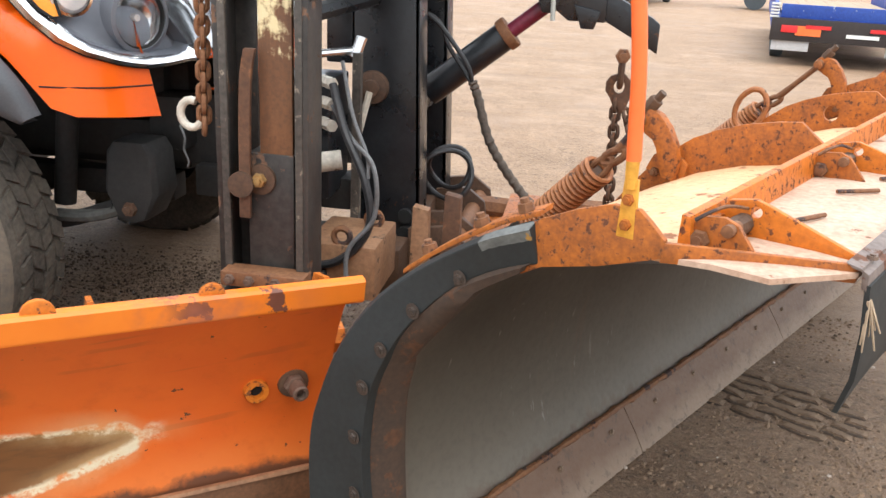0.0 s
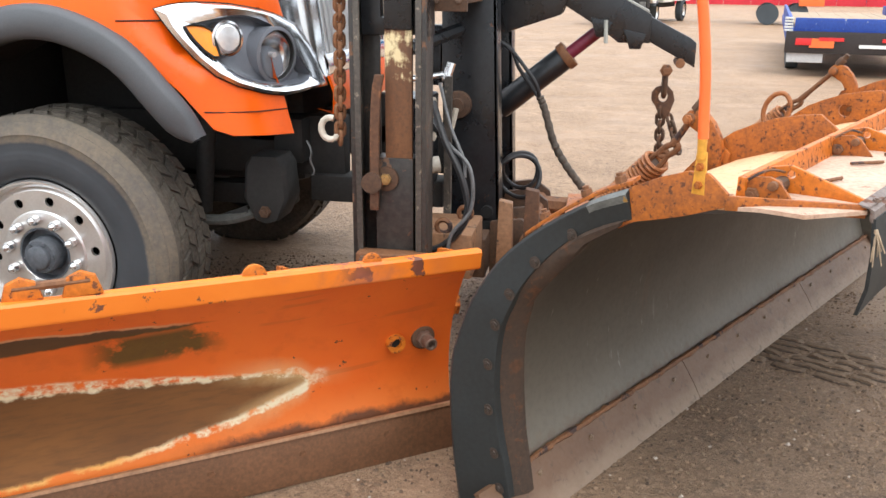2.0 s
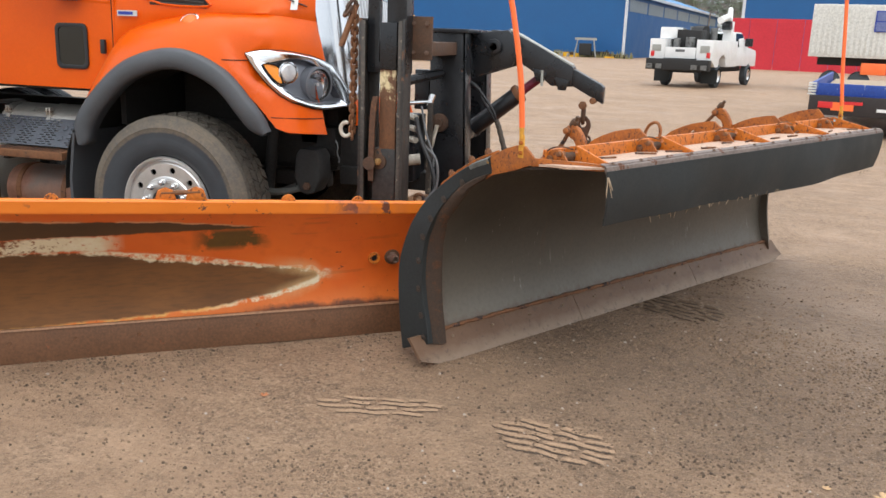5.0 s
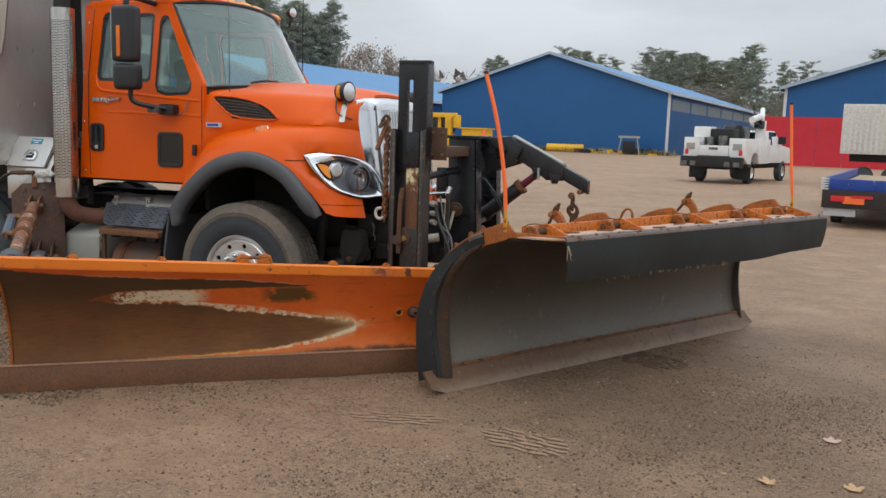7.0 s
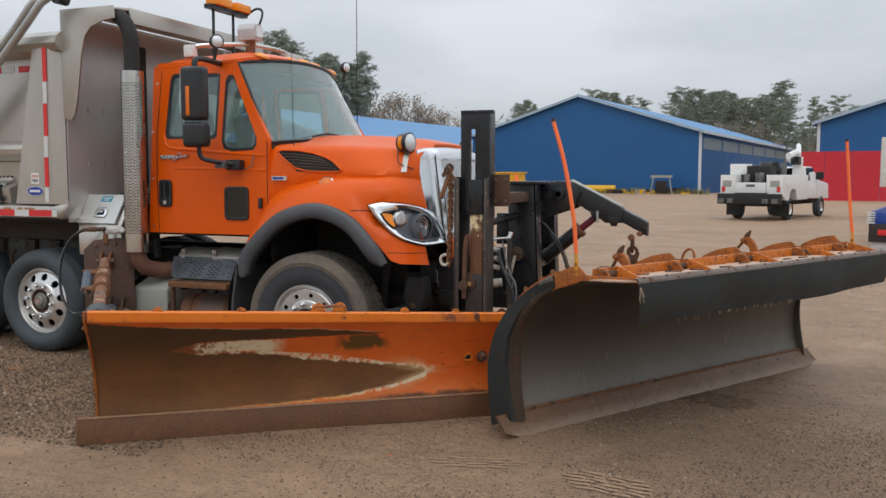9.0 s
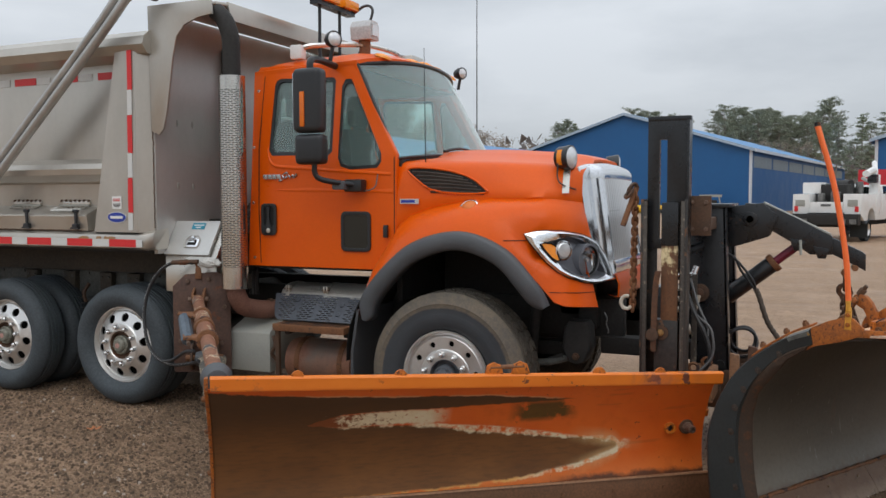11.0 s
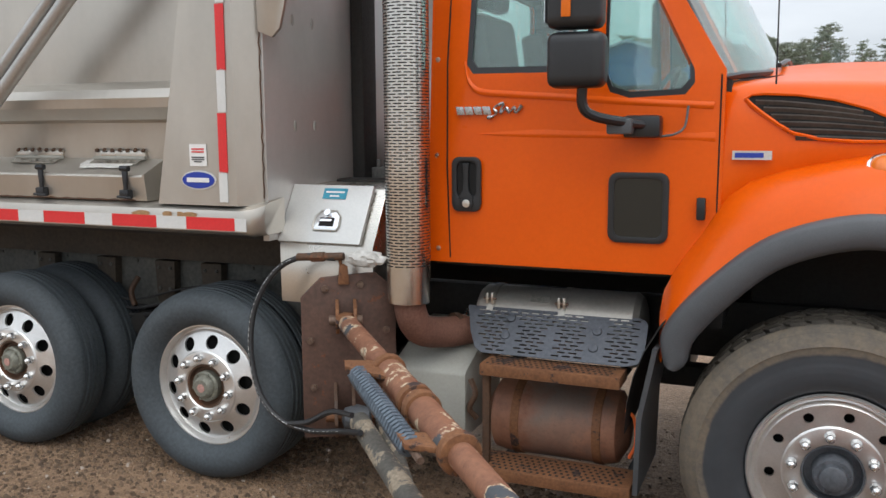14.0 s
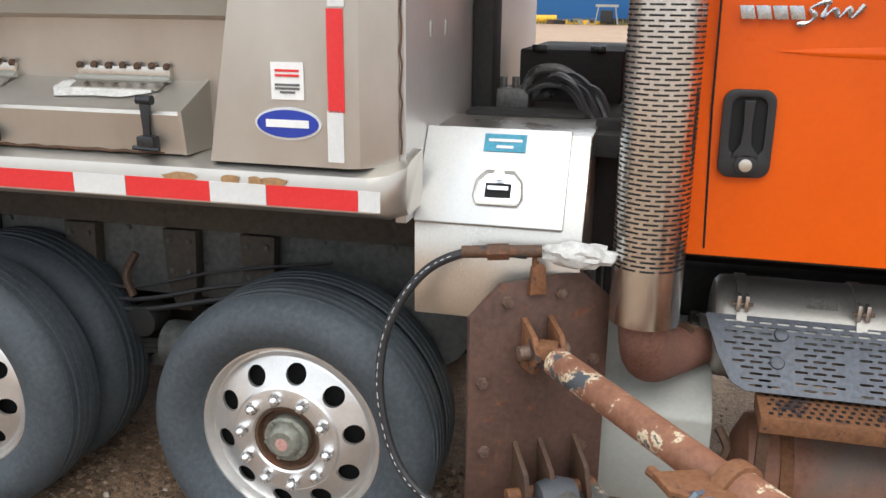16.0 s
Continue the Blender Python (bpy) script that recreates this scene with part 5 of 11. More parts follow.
# the nose's corner in plan
NOSE = ((-1.62, 2.48), (-1.50, 2.485), (-1.40, 2.53), (-1.31, 2.61), (-1.245, 2.73), (-1.205, 2.88), (-1.185, 3.03), (-1.175, 3.17))


def nose_at(s, z, d=0.0):
    """A point of the rounded nose corner, s stations round it, drawn in by d."""
    i = min(int(s), len(NOSE) - 2)
    p = Vector(NOSE[i]).lerp(Vector(NOSE[i + 1]), s - i)
    n = Vector((-0.35 - 0.09 * s, 0.95 - 0.10 * s)).normalized()
    return Vector((p.x - 0.30 * (z - 1.25) + n.x * d, p.y + 0.12 * (z - 1.25) + n.y * d, z))


def hood_y(x, z):
    """Half width of the hood's side at a station and height."""
    for A, B in zip(HOOD, HOOD[1:]):
        if x <= B[0] or B is HOOD[-1]:
            t = max(0.0, min(1.0, (x - A[0]) / (B[0] - A[0])))
            hw, ze, fw, fz = [A[i] + (B[i] - A[i]) * t for i in (1, 2, 4, 5)]
            k = max(0.0, min(1.0, (z - fz) / (ze - 0.05 - fz)))
            return fw + (hw - fw) * k + 0.012 * 4 * k * (1 - k)


def pod_foot(s):
    """Height of the lamp pod's lower rim at a station of the nose."""
    k = ((0.6, 1.478), (0.8, 1.445), (1.0, 1.40), (1.45, 1.32), (2.0, 1.255), (2.6, 1.215), (3.35, 1.185), (4.2, 1.165), (6.0, 1.165))
    for (a, za), (b, zb) in zip(k, k[1:]):
        if s <= b:
            return za + (zb - za) * max(0.0, (s - a) / (b - a))
    return 1.165


def fender_rings():
    rows = []
    for a, b in zip(FENDER_LOW, FENDER_TOP):
        a, b = Vector(a), Vector(b)
        out = Vector((0.0, -1.0, 0.35))
        d = (b - a).length
        bow = 0.30 * d if a.x > -2.6 else 0.12 * d
        rows.append([a.lerp(b, s) + out * bow * (4 * s * (1 - s)) * (0.55 + 0.45 * s) * 0.55 for s in [i / 9 for i in range(10)]])
    rows = [list(r) for r in zip(*[smoothline(c, 3) for c in zip(*rows)])]
    for s, low, top in ((0.6, 1.20, (-1.56, 2.669, 1.725)), (1.4, 1.06, (-1.49, 2.700, 1.722)), (2.0, 1.035, (-1.44, 2.746, 1.717)), (2.6, 1.03, (-1.40, 2.795, 1.709)), (3.2, 1.025, (-1.372, 2.842, 1.704)), (3.7, 1.02, (-1.35, 2.885, 1.699)), (4.15, 1.015, (-1.335, 2.917, 1.694)), (4.17, 1.40, (-1.335, 2.917, 1.694)), (4.5, 1.40, (-1.318, 2.919, 1.62)), (4.8, 1.40, (-1.300, 2.919, 1.55)), (5.1, 1.38, (-1.284, 2.919, 1.487))):
        zp = pod_foot(s)
        if s < 0.7:
            line = [nose_at(s, low + (1.497 - low) * i / 5, 0.014) for i in range(6)]
        elif low > 1.3:
            line = [nose_at(s, 1.42 + 0.015 * i, 0.10) for i in range(5)] + [nose_at(s, 1.485 - 0.04 * max(0.0, s - 4.2), 0.014)]
        else:
            line = [nose_at(s, low, 0.016), nose_at(s, (low + zp) / 2, 0.016), nose_at(s, zp + 0.006, 0.012), nose_at(s, zp + 0.016, 0.10), nose_at(s, 1.475, 0.10), nose_at(s, 1.497, 0.012)]
        t, e = Vector(top), line[-1]
        off = Vector((0.034, -0.046, 0.045)) * max(0.0, 1.0 - s / 4.8)
        rows.append(line + [e.lerp(t, 0.28) + off * 0.85, e.lerp(t, 0.55) + off, e.lerp(t, 0.8) + off * 0.30, t])
    return rows


def build_nose():
    rows = []
    for x, hw, ze, zc, fw, fz in HOOD:
        half = [(fw - 0.02, fz - 0.03), (fw, fz)] + [(hood_y(x, fz + (ze - 0.05 - fz) * k), fz + (ze - 0.05 - fz) * k) for k in (0.33, 0.67, 1.0)] + [(hw - 0.03, ze - 0.012), (hw - 0.11, ze + 0.012), (hw * 0.62, zc - 0.035), (hw * 0.52, zc), (hw * 0.25, zc + 0.008)]
        rows.append([Vector((x, YC - y, z)) for y, z in half] + [Vector((x, YC, zc + 0.01))] + [Vector((x, YC + y, z)) for y, z in half[::-1]])
    part("hood", sheet(BM(), [[p for p in c] for c in zip(*[smoothline(c, 4) for c in zip(*rows)])], lambda p: p - Vector((0.004, 0, 0.02))), m_orange, truck, "glossy orange hood", angle=60)
    for mirror in (False, True):
        f = flip if mirror else (lambda b: b)
        rings = fender_rings()
        part("fender", f(sheet(BM(), rings, lambda p: p + Vector((-0.008, 0.018, -0.006)))), m_orange, truck, "glossy orange front fender", angle=60)
        part("fender_seam", f(tube(BM(), [nose_at(s, 1.128 - 0.004 * s, 0.0142) for s in (1.25, 1.8, 2.4, 3.0, 3.6, 4.14)], 0.0026, 6)), m_dark, truck)
        seam = []
        for r in rings[14:23]:
            for p, q in zip(r, r[1:]):
                if p.z <= 1.452 <= q.z and p.x > -1.78:
                    seam.append(p.lerp(q, (1.452 - p.z) / max(1e-6, q.z - p.z)) + Vector((0.001, -0.002, 0.001)))
                    break
        part("panel_seam", f(tube(BM(), seam, 0.003, 6)), m_dark, truck)
        low = smoothline(FENDER_LOW[:8], 7)
        mid = Vector((-2.13, 2.5, 0.62))
        rr = []
        for i, p in enumerate(low):
            d = (p - mid)
            d.y = 0
            d.normalize()
            k = max(0.0, 1 - min(i, len(low) - 1 - i) / 5.0)
            wd = 0.115 - 0.05 * k * k
            d0 = 0.012 - 0.02 * k * k
            rr.append([p + d * d0 + Vector((0, -0.004, 0)), p + d * (d0 - 0.008) + Vector((0, -0.028, 0)), p + Vector((0, -0.043, 0)) + d * (d0 - 0.024), p + Vector((0, -0.046, 0)) - d * wd * 0.55, p + Vector((0, -0.040, 0)) - d * wd * 0.85, p - d * wd + Vector((0, -0.02, 0)), p - d * wd + Vector((0, 0.05, 0))])
        part("fender_flare", f(sheet(BM(), rr, lambda p: p + Vector((0, 0.015, 0)))), m_plastic, truck, "dark grey plastic wheel arch flare", angle=60)
        # mud guard behind the wheel
        part("mud_guard", f(sheet(BM(), [[Vector((-2.80, 2.42, 0.95)), Vector((-2.80, 2.95, 0.95))], [Vector((-2.86, 2.44, 0.65)), Vector((-2.86, 2.95, 0.65))], [Vector((-2.87, 2.45, 0.32)), Vector((-2.87, 2.95, 0.32))]], lambda p: p - Vector((0.02, 0, 0)))), m_plastic, truck)
        # inner wheel housing
        arch = [Vector((-2.13 + 0.80 * math.cos(a), 0, 0.60 + 0.78 * math.sin(a))) for a in [radians(42 + 140 * i / 16) for i in range(17)]]
        part("wheel_housing", f(sheet(BM(), [[p + Vector((0, 2.46, 0)), p + Vector((0, 3.0, 0)), p * 1.0 + Vector((0, 3.02, 0))] for p in arch], lambda p: p + Vector((0, 0, 0.012)))), m_chassis, truck)
        headlamp(f)
        # side vent in the hood
        vent = [(-2.525, 1.925), (-2.505, 1.941), (-2.46, 1.944), (-2.34, 1.938), (-2.21, 1.918), (-2.09, 1.883), (-2.015, 1.846), (-1.955, 1.80), (-1.925, 1.772), (-1.945, 1.762), (-2.03, 1.760), (-2.14, 1.760), (-2.26, 1.771), (-2.345, 1.79), (-2.40, 1.822), (-2.46, 1.866), (-2.505, 1.902)]

        def on_side(x, z, d=0.0):
            return Vector((x, YC - hood_y(x, z) - d, z))
        part("hood_vent", f(slab(BM(), [on_side(x, z, 0.004) for x, z in vent], (0, 0.02, 0))), m_dark, truck, "dark louvred hood vent")
        part("vent_rim", f(tube(BM(), [on_side(x, z, 0.006) for x, z in vent], 0.008, 6, True)), m_orange, truck)
        for i in range(6):
            z0 = 1.922 - 0.0275 * i
            x0, x1 = -2.49 + 0.030 * i, -2.11 + 0.035 * i - 0.004 * max(0, i - 3) ** 2
            rr = []
            for k in range(5):
                x = x0 + (x1 - x0) * k / 4
                z = z0 - (0.045 - 0.006 * i) * (k / 4) ** 1.6
                rr.append([on_side(x, z, 0.004), on_side(x, z - 0.006, 0.013), on_side(x, z - 0.02, 0.004)])
            part("vent_slat", f(loft(BM(), rr)), m_slat, truck)
        lamp = part("marker_lamp", f(lathe(BM(), [(0.052, 0), (0.048, 0.010), (0.03, 0.022), (0.0, 0.027)], (-2.03, 2.57, 1.672), (0, -0.72, 0.69), 20)), m_side_lens, truck, "amber side marker lamp")
        part("lamp_base", f(lathe(BM(), [(0.066, -0.01), (0.064, 0.004), (0.054, 0.008), (0.05, 0.004)], (-2.03, 2.57, 1.672), (0, -0.72, 0.69), 20)), m_chrome, lamp, "chrome lamp base")
        lamp.scale = (1, 1, 1)
        # work lamp on the hood's front corner
        c, ax = (-1.425, 2.865, 2.0), (0.97, -0.24, 0)
        lamp = part("hood_lamp", f(lathe(BM(), [(0.0, -0.088), (0.055, -0.085), (0.070, -0.075), (0.076, -0.052)], c, ax, 24)), m_black_gloss, truck, "black round lamp with an amber side window")
        part("lamp_housing", f(lathe(BM(), [(0.076, -0.052), (0.079, -0.02), (0.084, 0.0), (0.084, 0.022), (0.074, 0.026)], c, ax, 24)), m_black_gloss, lamp)
        av, sv = Vector(ax).normalized(), Vector((-0.24, -0.97, 0)).normalized()
        win = [[Vector(c) + av * a + 0.0835 * (math.cos(t) * sv + math.sin(t) * Vector((0, 0, 1))) for t in [radians(-38 + 19 * k) for k in range(5)]] for a in (-0.046, -0.012)]
        part("amber_side", f(sheet(BM(), win, lambda p: p - sv * 0.004)), m_amber, lamp, "amber side window")
        part("hood_lamp_lens", f(lathe(BM(), [(0.075, 0.022), (0.06, 0.034), (0.0, 0.04)], c, ax, 24)), m_lamp, lamp)
        part("lamp_stalk", f(sheet(BM(), [[Vector((x - 0.025, y, z)), Vector((x + 0.025, y - 0.01, z))] for x, y, z in ((-1.43, 2.865, 1.925), (-1.42, 2.805, 1.85), (-1.41, 2.752, 1.76))], lambda p: p + Vector((0, -0.006, 0)))), m_steel_bright, lamp)
        part("lamp_wire", f(tube(BM(), smoothline([(-1.48, 2.80, 1.96), (-1.475, 2.775, 1.87), (-1.44, 2.755, 1.82), (-1.365, 2.84, 1.785)], 5), 0.005, 6)), m_hose, lamp)

    # chrome grille shell and bars; the grille leans forward towards its foot
    def gx(y, z):
        return -1.262 + 0.014 * (1 - min(1.0, abs(y - YC) / 0.46) ** 2) + (1.85 - z) * 0.135

    # the shell in plan, from the hood's edge to the opening
    shell = [(-1.358, 2.916), (-1.345, 2.95), (-1.334, 2.99), (-1.325, 3.03), (-1.316, 3.066), (-1.300, 3.070), (-1.275, 3.082), (-1.249, 3.100), (-1.240, 3.115), (-1.239, 3.128), (-1.249, 3.139), (-1.295, 3.142)]

    def shell_x(y):
        for (xa, ya), (xb, yb) in zip(shell, shell[1:9]):
            if y <= yb:
                return xa + (xb - xa) * max(0.0, (y - ya) / (yb - ya))
        return -1.240
    for mirror in (False, True):
        f = flip if mirror else (lambda b: b)
        rr = [[Vector((x + (1.85 - z) * (0.17 - 0.14 * (y - 2.916)), y, z)) for x, y in shell] for z in (1.866, 1.79, 1.72, 1.64, 1.56, 1.48, 1.40, 1.30, 1.20)]
        part("grille_shell", f(sheet(BM(), rr, lambda p: p + Vector((-0.006, 0.006, 0)))), m_chrome, truck, "tall chrome grille shell", angle=32)
    rows = []
    for i in range(65):
        c = -1 + i / 32
        y = YC + 0.684 * c
        near = YC - abs(y - YC)
        xf = max(shell_x(near), gx(y, 1.87) + 0.016) if near > 3.115 else shell_x(near)
        zt = 1.985 - 0.048 * abs(c) ** 3
        xb = -1.372
        rows.append([Vector((xb, y, zt)), Vector((xb + (xf - xb) * 0.45, y, zt - 0.004)), Vector((xb + (xf - xb) * 0.8, y, zt - 0.025)), Vector((xf, y, zt - 0.06)), Vector((xf, y, 1.862)), Vector((xf - 0.05, y, 1.858))])
    part("grille_cap", sheet(BM(), rows, lambda p: p - Vector((0.008, 0, 0.004))), m_chrome, truck, "polished chrome grille cap", angle=60)
    part("grille_back", slab(BM(), [Vector((gx(0, 1.9) - 0.02, YC + s * 0.452, z)) + Vector(((1.9 - z) * 0.135, 0, 0)) for s, z in ((-1, 1.9), (1, 1.9), (1, 1.22), (-1, 1.22))], (-0.02, 0, 0)), m_dark, truck)
    slat = finish(tube(BM(), [(0.135 * (0.58 - z), 0, z) for z in (0.0, 0.29, 0.58)], 0.013, 8), m_bar)
    for i in range(17):
        y = -0.424 + 0.053 * i
        share("grille_bar", slat, truck, Matrix.Translation((gx(YC + y, 1.85) + 0.004, YC + y, 1.285)))
    rows = [[Vector((gx(YC + y, 1.30) - 0.03, YC + y, 1.30)), Vector((gx(YC + y, 1.30) + 0.03, YC + y, 1.295)), Vector((gx(YC + y, 1.30) + 0.05, YC + y, 1.25)), Vector((gx(YC + y, 1.3) + 0.04, YC + y, 1.21)), Vector((gx(YC + y, 1.3) - 0.03, YC + y, 1.20))] for y in [-0.50 + 0.1 * i for i in range(11)]]
    part("grille_foot", sheet(BM(), rows, lambda p: p - Vector((0.006, 0, 0))), m_chrome, truck, "chrome grille foot", angle=60)
    rows = [[Vector((gx(YC + y, 1.2) + 0.03, YC + y, 1.205)), Vector((gx(YC + y, 1.2) + 0.055, YC + y, 1.13)), Vector((gx(YC + y, 1.2) + 0.05, YC + y, 1.04)), Vector((gx(YC + y, 1.2) - 0.02, YC + y, 1.0 + 0.06 * (abs(y) / 0.5) ** 2))] for y in [-0.50 + 0.1 * i for i in range(11)]]
    part("front_valance", sheet(BM(), rows, lambda p: p - Vector((0.012, 0, 0))), m_orange, truck, "orange panel under the grille", angle=60)
    # bumper
    part("bumper", bx(BM(), -1.40, -1.26, YC - 0.55, YC + 0.55, 0.82, 1.02), m_chassis, truck, "black steel bumper beam", bevel=0.02)


# the lamp pod's rim and opening: stations round the nose and heights
POD = ((0.6, 1.495), (1.1, 1.508), (1.6, 1.515), (2.1, 1.517), (2.55, 1.515), (3.05, 1.51), (3.55, 1.50), (4.1, 1.487), (4.6, 1.47), (5.5, 1.43), (6.05, 1.34), (6.4, 1.25), (6.58, 1.165), (5.95, 1.167), (5.35, 1.17), (4.75, 1.165), (4.2, 1.165), (3.75, 1.174), (3.35, 1.185), (2.6, 1.215), (2.0, 1.255), (1.45, 1.32), (1.0, 1.40), (0.8, 1.445))
POD_IN = ((1.4, 1.435), (2.0, 1.45), (2.65, 1.465), (3.35, 1.475), (3.95, 1.455), (4.6, 1.42), (5.0, 1.34), (5.7, 1.205), (4.8, 1.195), (3.85, 1.205), (2.95, 1.235), (2.3, 1.29), (1.8, 1.35))


def headlamp(f):
    A = [nose_at(s, z, -0.004) for s, z in POD]
    # the opening, sampled to as many points as the rim, by angle about the middle
    mid = Vector((sum(s for s, z in POD_IN) / len(POD_IN), sum(z for s, z in POD_IN) / len(POD_IN)))
    loop = [Vector(q) for q in POD_IN]
    B = []
    for s, z in POD:
        d = Vector((s, z)) - mid
        best = None
        for p, q in zip(loop, loop[1:] + loop[:1]):
            e, w = q - p, p - mid
            den = d.x * e.y - d.y * e.x
            if abs(den) < 1e-9:
                continue
            t, k = (w.x * e.y - w.y * e.x) / den, (w.x * d.y - w.y * d.x) / den
            if 0 <= k <= 1 and 0 < t < 0.97 and (best is None or t > best):
                best = t
        B.append(mid + d * (best or 0.7))
    inner = [nose_at(s, z, 0.004) for s, z in B]
    crest = [nose_at(s * 0.35 + a * 0.65, z * 0.35 + b * 0.65, -0.014) for (s, z), (a, b) in zip(B, POD)]
    deep = [nose_at(mid.x + (s - mid.x) * 0.93, mid.y + (z - mid.y) * 0.93, 0.055) for s, z in B]
    ring = lambda r: r + r[:1]
    bm = loft(BM(), [ring(inner), ring(deep)])
    bm.faces.new([bm.verts.new(p) for p in deep])
    lamp = part("headlamp", f(bm), m_grey_bowl, truck, "grey headlamp housing with chrome rim", angle=50)
    bm = loft(BM(), [ring([nose_at(s, z, 0.03) for s, z in POD]), ring(A), ring(crest), ring(inner), ring([nose_at(s, z, 0.014) for s, z in B])])
    part("chrome_rim", f(bm), m_chrome, lamp, "wide chrome rim", angle=50)
    part("rim_seam", f(tube(BM(), [nose_at(s, z, 0.004) for s, z in POD], 0.005, 6, True)), m_dark, lamp)
    fwd = Vector((0.92, -0.39, -0.03)).normalized()
    at = nose_at(4.25, 1.315, 0.015)
    part("lamp_shroud", f(lathe(BM(), [(0.092, -0.22), (0.104, -0.10), (0.110, 0.0), (0.112, 0.012), (0.098, 0.016), (0.093, -0.012)], at, fwd, 32)), m_grey_bowl, lamp, "grey cylindrical lamp shroud", angle=40)
    part("main_reflector", f(lathe(BM(), [(0.094, -0.006), (0.08, -0.03), (0.05, -0.048), (0.012, -0.055)], at, fwd, 32)), m_chrome, lamp)
    part("main_bulb", f(cyl(BM(), at - fwd * 0.055, at - fwd * 0.015, 0.011, seg=12)), m_lamp, lamp)
    part("main_lens", f(lathe(BM(), [(0.094, -0.006), (0.075, 0.008), (0.04, 0.016), (0.0, 0.018)], at, fwd, 32)), m_lens, lamp).visible_shadow = False
    part("lens_gap", f(lathe(BM(), [(0.097, 0.004), (0.0975, 0.012), (0.092, 0.008), (0.091, -0.004)], at, fwd, 32)), m_dark, lamp)
    at = nose_at(2.68, 1.388, 0.012)
    fw2 = Vector((0.80, -0.60, 0)).normalized()
    part("small_reflector", f(lathe(BM(), [(0.060, -0.06), (0.066, 0.0), (0.066, 0.01), (0.057, 0.012)], at, fw2, 24)), m_chrome, lamp)
    part("small_lens", f(lathe(BM(), [(0.058, 0.004), (0.045, 0.018), (0.0, 0.025)], at, fw2, 24)), m_lamp, lamp)
    tri = [nose_at(s, z, -0.002) for s, z in ((1.42, 1.434), (1.75, 1.44), (2.05, 1.435), (2.25, 1.42), (2.3, 1.325), (2.1, 1.322), (1.85, 1.345), (1.6, 1.385))]
    part("turn_lamp", f(slab(BM(), tri, (-0.012, 0.03, 0))), m_amber, lamp, "amber corner lamp", bevel=0.003)
    part("turn_edge", f(tube(BM(), [p + Vector((0.002, -0.003, 0)) for p in tri], 0.005, 6, True)), m_dark, lamp)


m_bar = surface("dull chrome bar", (0.72, 0.73, 0.74), (0.8, 0.81, 0.82), 4, 60, (0.25, 0.35), metal=0.8, bump=0.0, fine_amt=0.05)
m_side_lens = surface("orange lens", (0.66, 0.14, 0.01), (0.74, 0.19, 0.02), 5, 90, (0.15, 0.25), bump=0.0, fine_amt=0.1)
m_slat = surface("dusty black louvre", (0.035, 0.03, 0.027), (0.07, 0.055, 0.045), 6, 60, (0.4, 0.6), bump=0.05)




def lamp_mat():
    k = Mat("bright lamp lens")
    ridge = k.noise(40, 2)
    k.put("Base Color", k.mix(ridge, (0.60, 0.62, 0.64), (0.92, 0.93, 0.94))).put("Roughness", 0.22).put("Metallic", 0.45)
    return k.bump(ridge, 0.4, 0.004).m


m_lamp = lamp_mat()
m_grey_bowl = surface("grey lamp bowl", (0.15, 0.16, 0.185), (0.20, 0.21, 0.235), 4, 60, (0.3, 0.4), metal=0.35, bump=0.0, fine_amt=0.05)


# wheels
def tyre_material():
    """Black sidewall with a ring of dried beige mud on its shoulder; the wheel's axle is y."""
    k = Mat("muddy tyre sidewall")
    x, y, z = k.xyz()
    r = k.math("SQRT", k.math("ADD", k.math("MULTIPLY", x, x), k.math("MULTIPLY", z, z)))
    n, fine = k.noise(5, 6, 0.65), k.noise(70, 3)
    rj = k.math("ADD", r, k.math("MULTIPLY", k.math("SUBTRACT", n, 0.5), 0.03))
    col = k.mix(n, (0.026, 0.030, 0.035), (0.060, 0.066, 0.073))
    mud = k.math("MULTIPLY", k.step(rj, 0.458, 0.468), k.step(k.math("ADD", k.math("MULTIPLY", n, 0.5), k.math("MULTIPLY", k.noise(22, 6, 0.7), 0.5)), 0.36, 0.56, 0.35, 0.95))
    col = k.mix(mud, col, k.mix(fine, (0.12, 0.096, 0.069), (0.22, 0.178, 0.132)))
    rings = k.math("MULTIPLY", k.math("ADD", k.math("SINE", k.math("MULTIPLY", r, 260.0)), 1.0), 0.5)
    k.put("Base Color", col).put("Roughness", k.step(mud, 0, 1, 0.55, 0.9))
    return k.bump(k.math("ADD", k.math("MULTIPLY", rings, 0.25), k.math("MULTIPLY", fine, 0.4)), 0.25, 0.003).m


m_tyre_side = tyre_material()


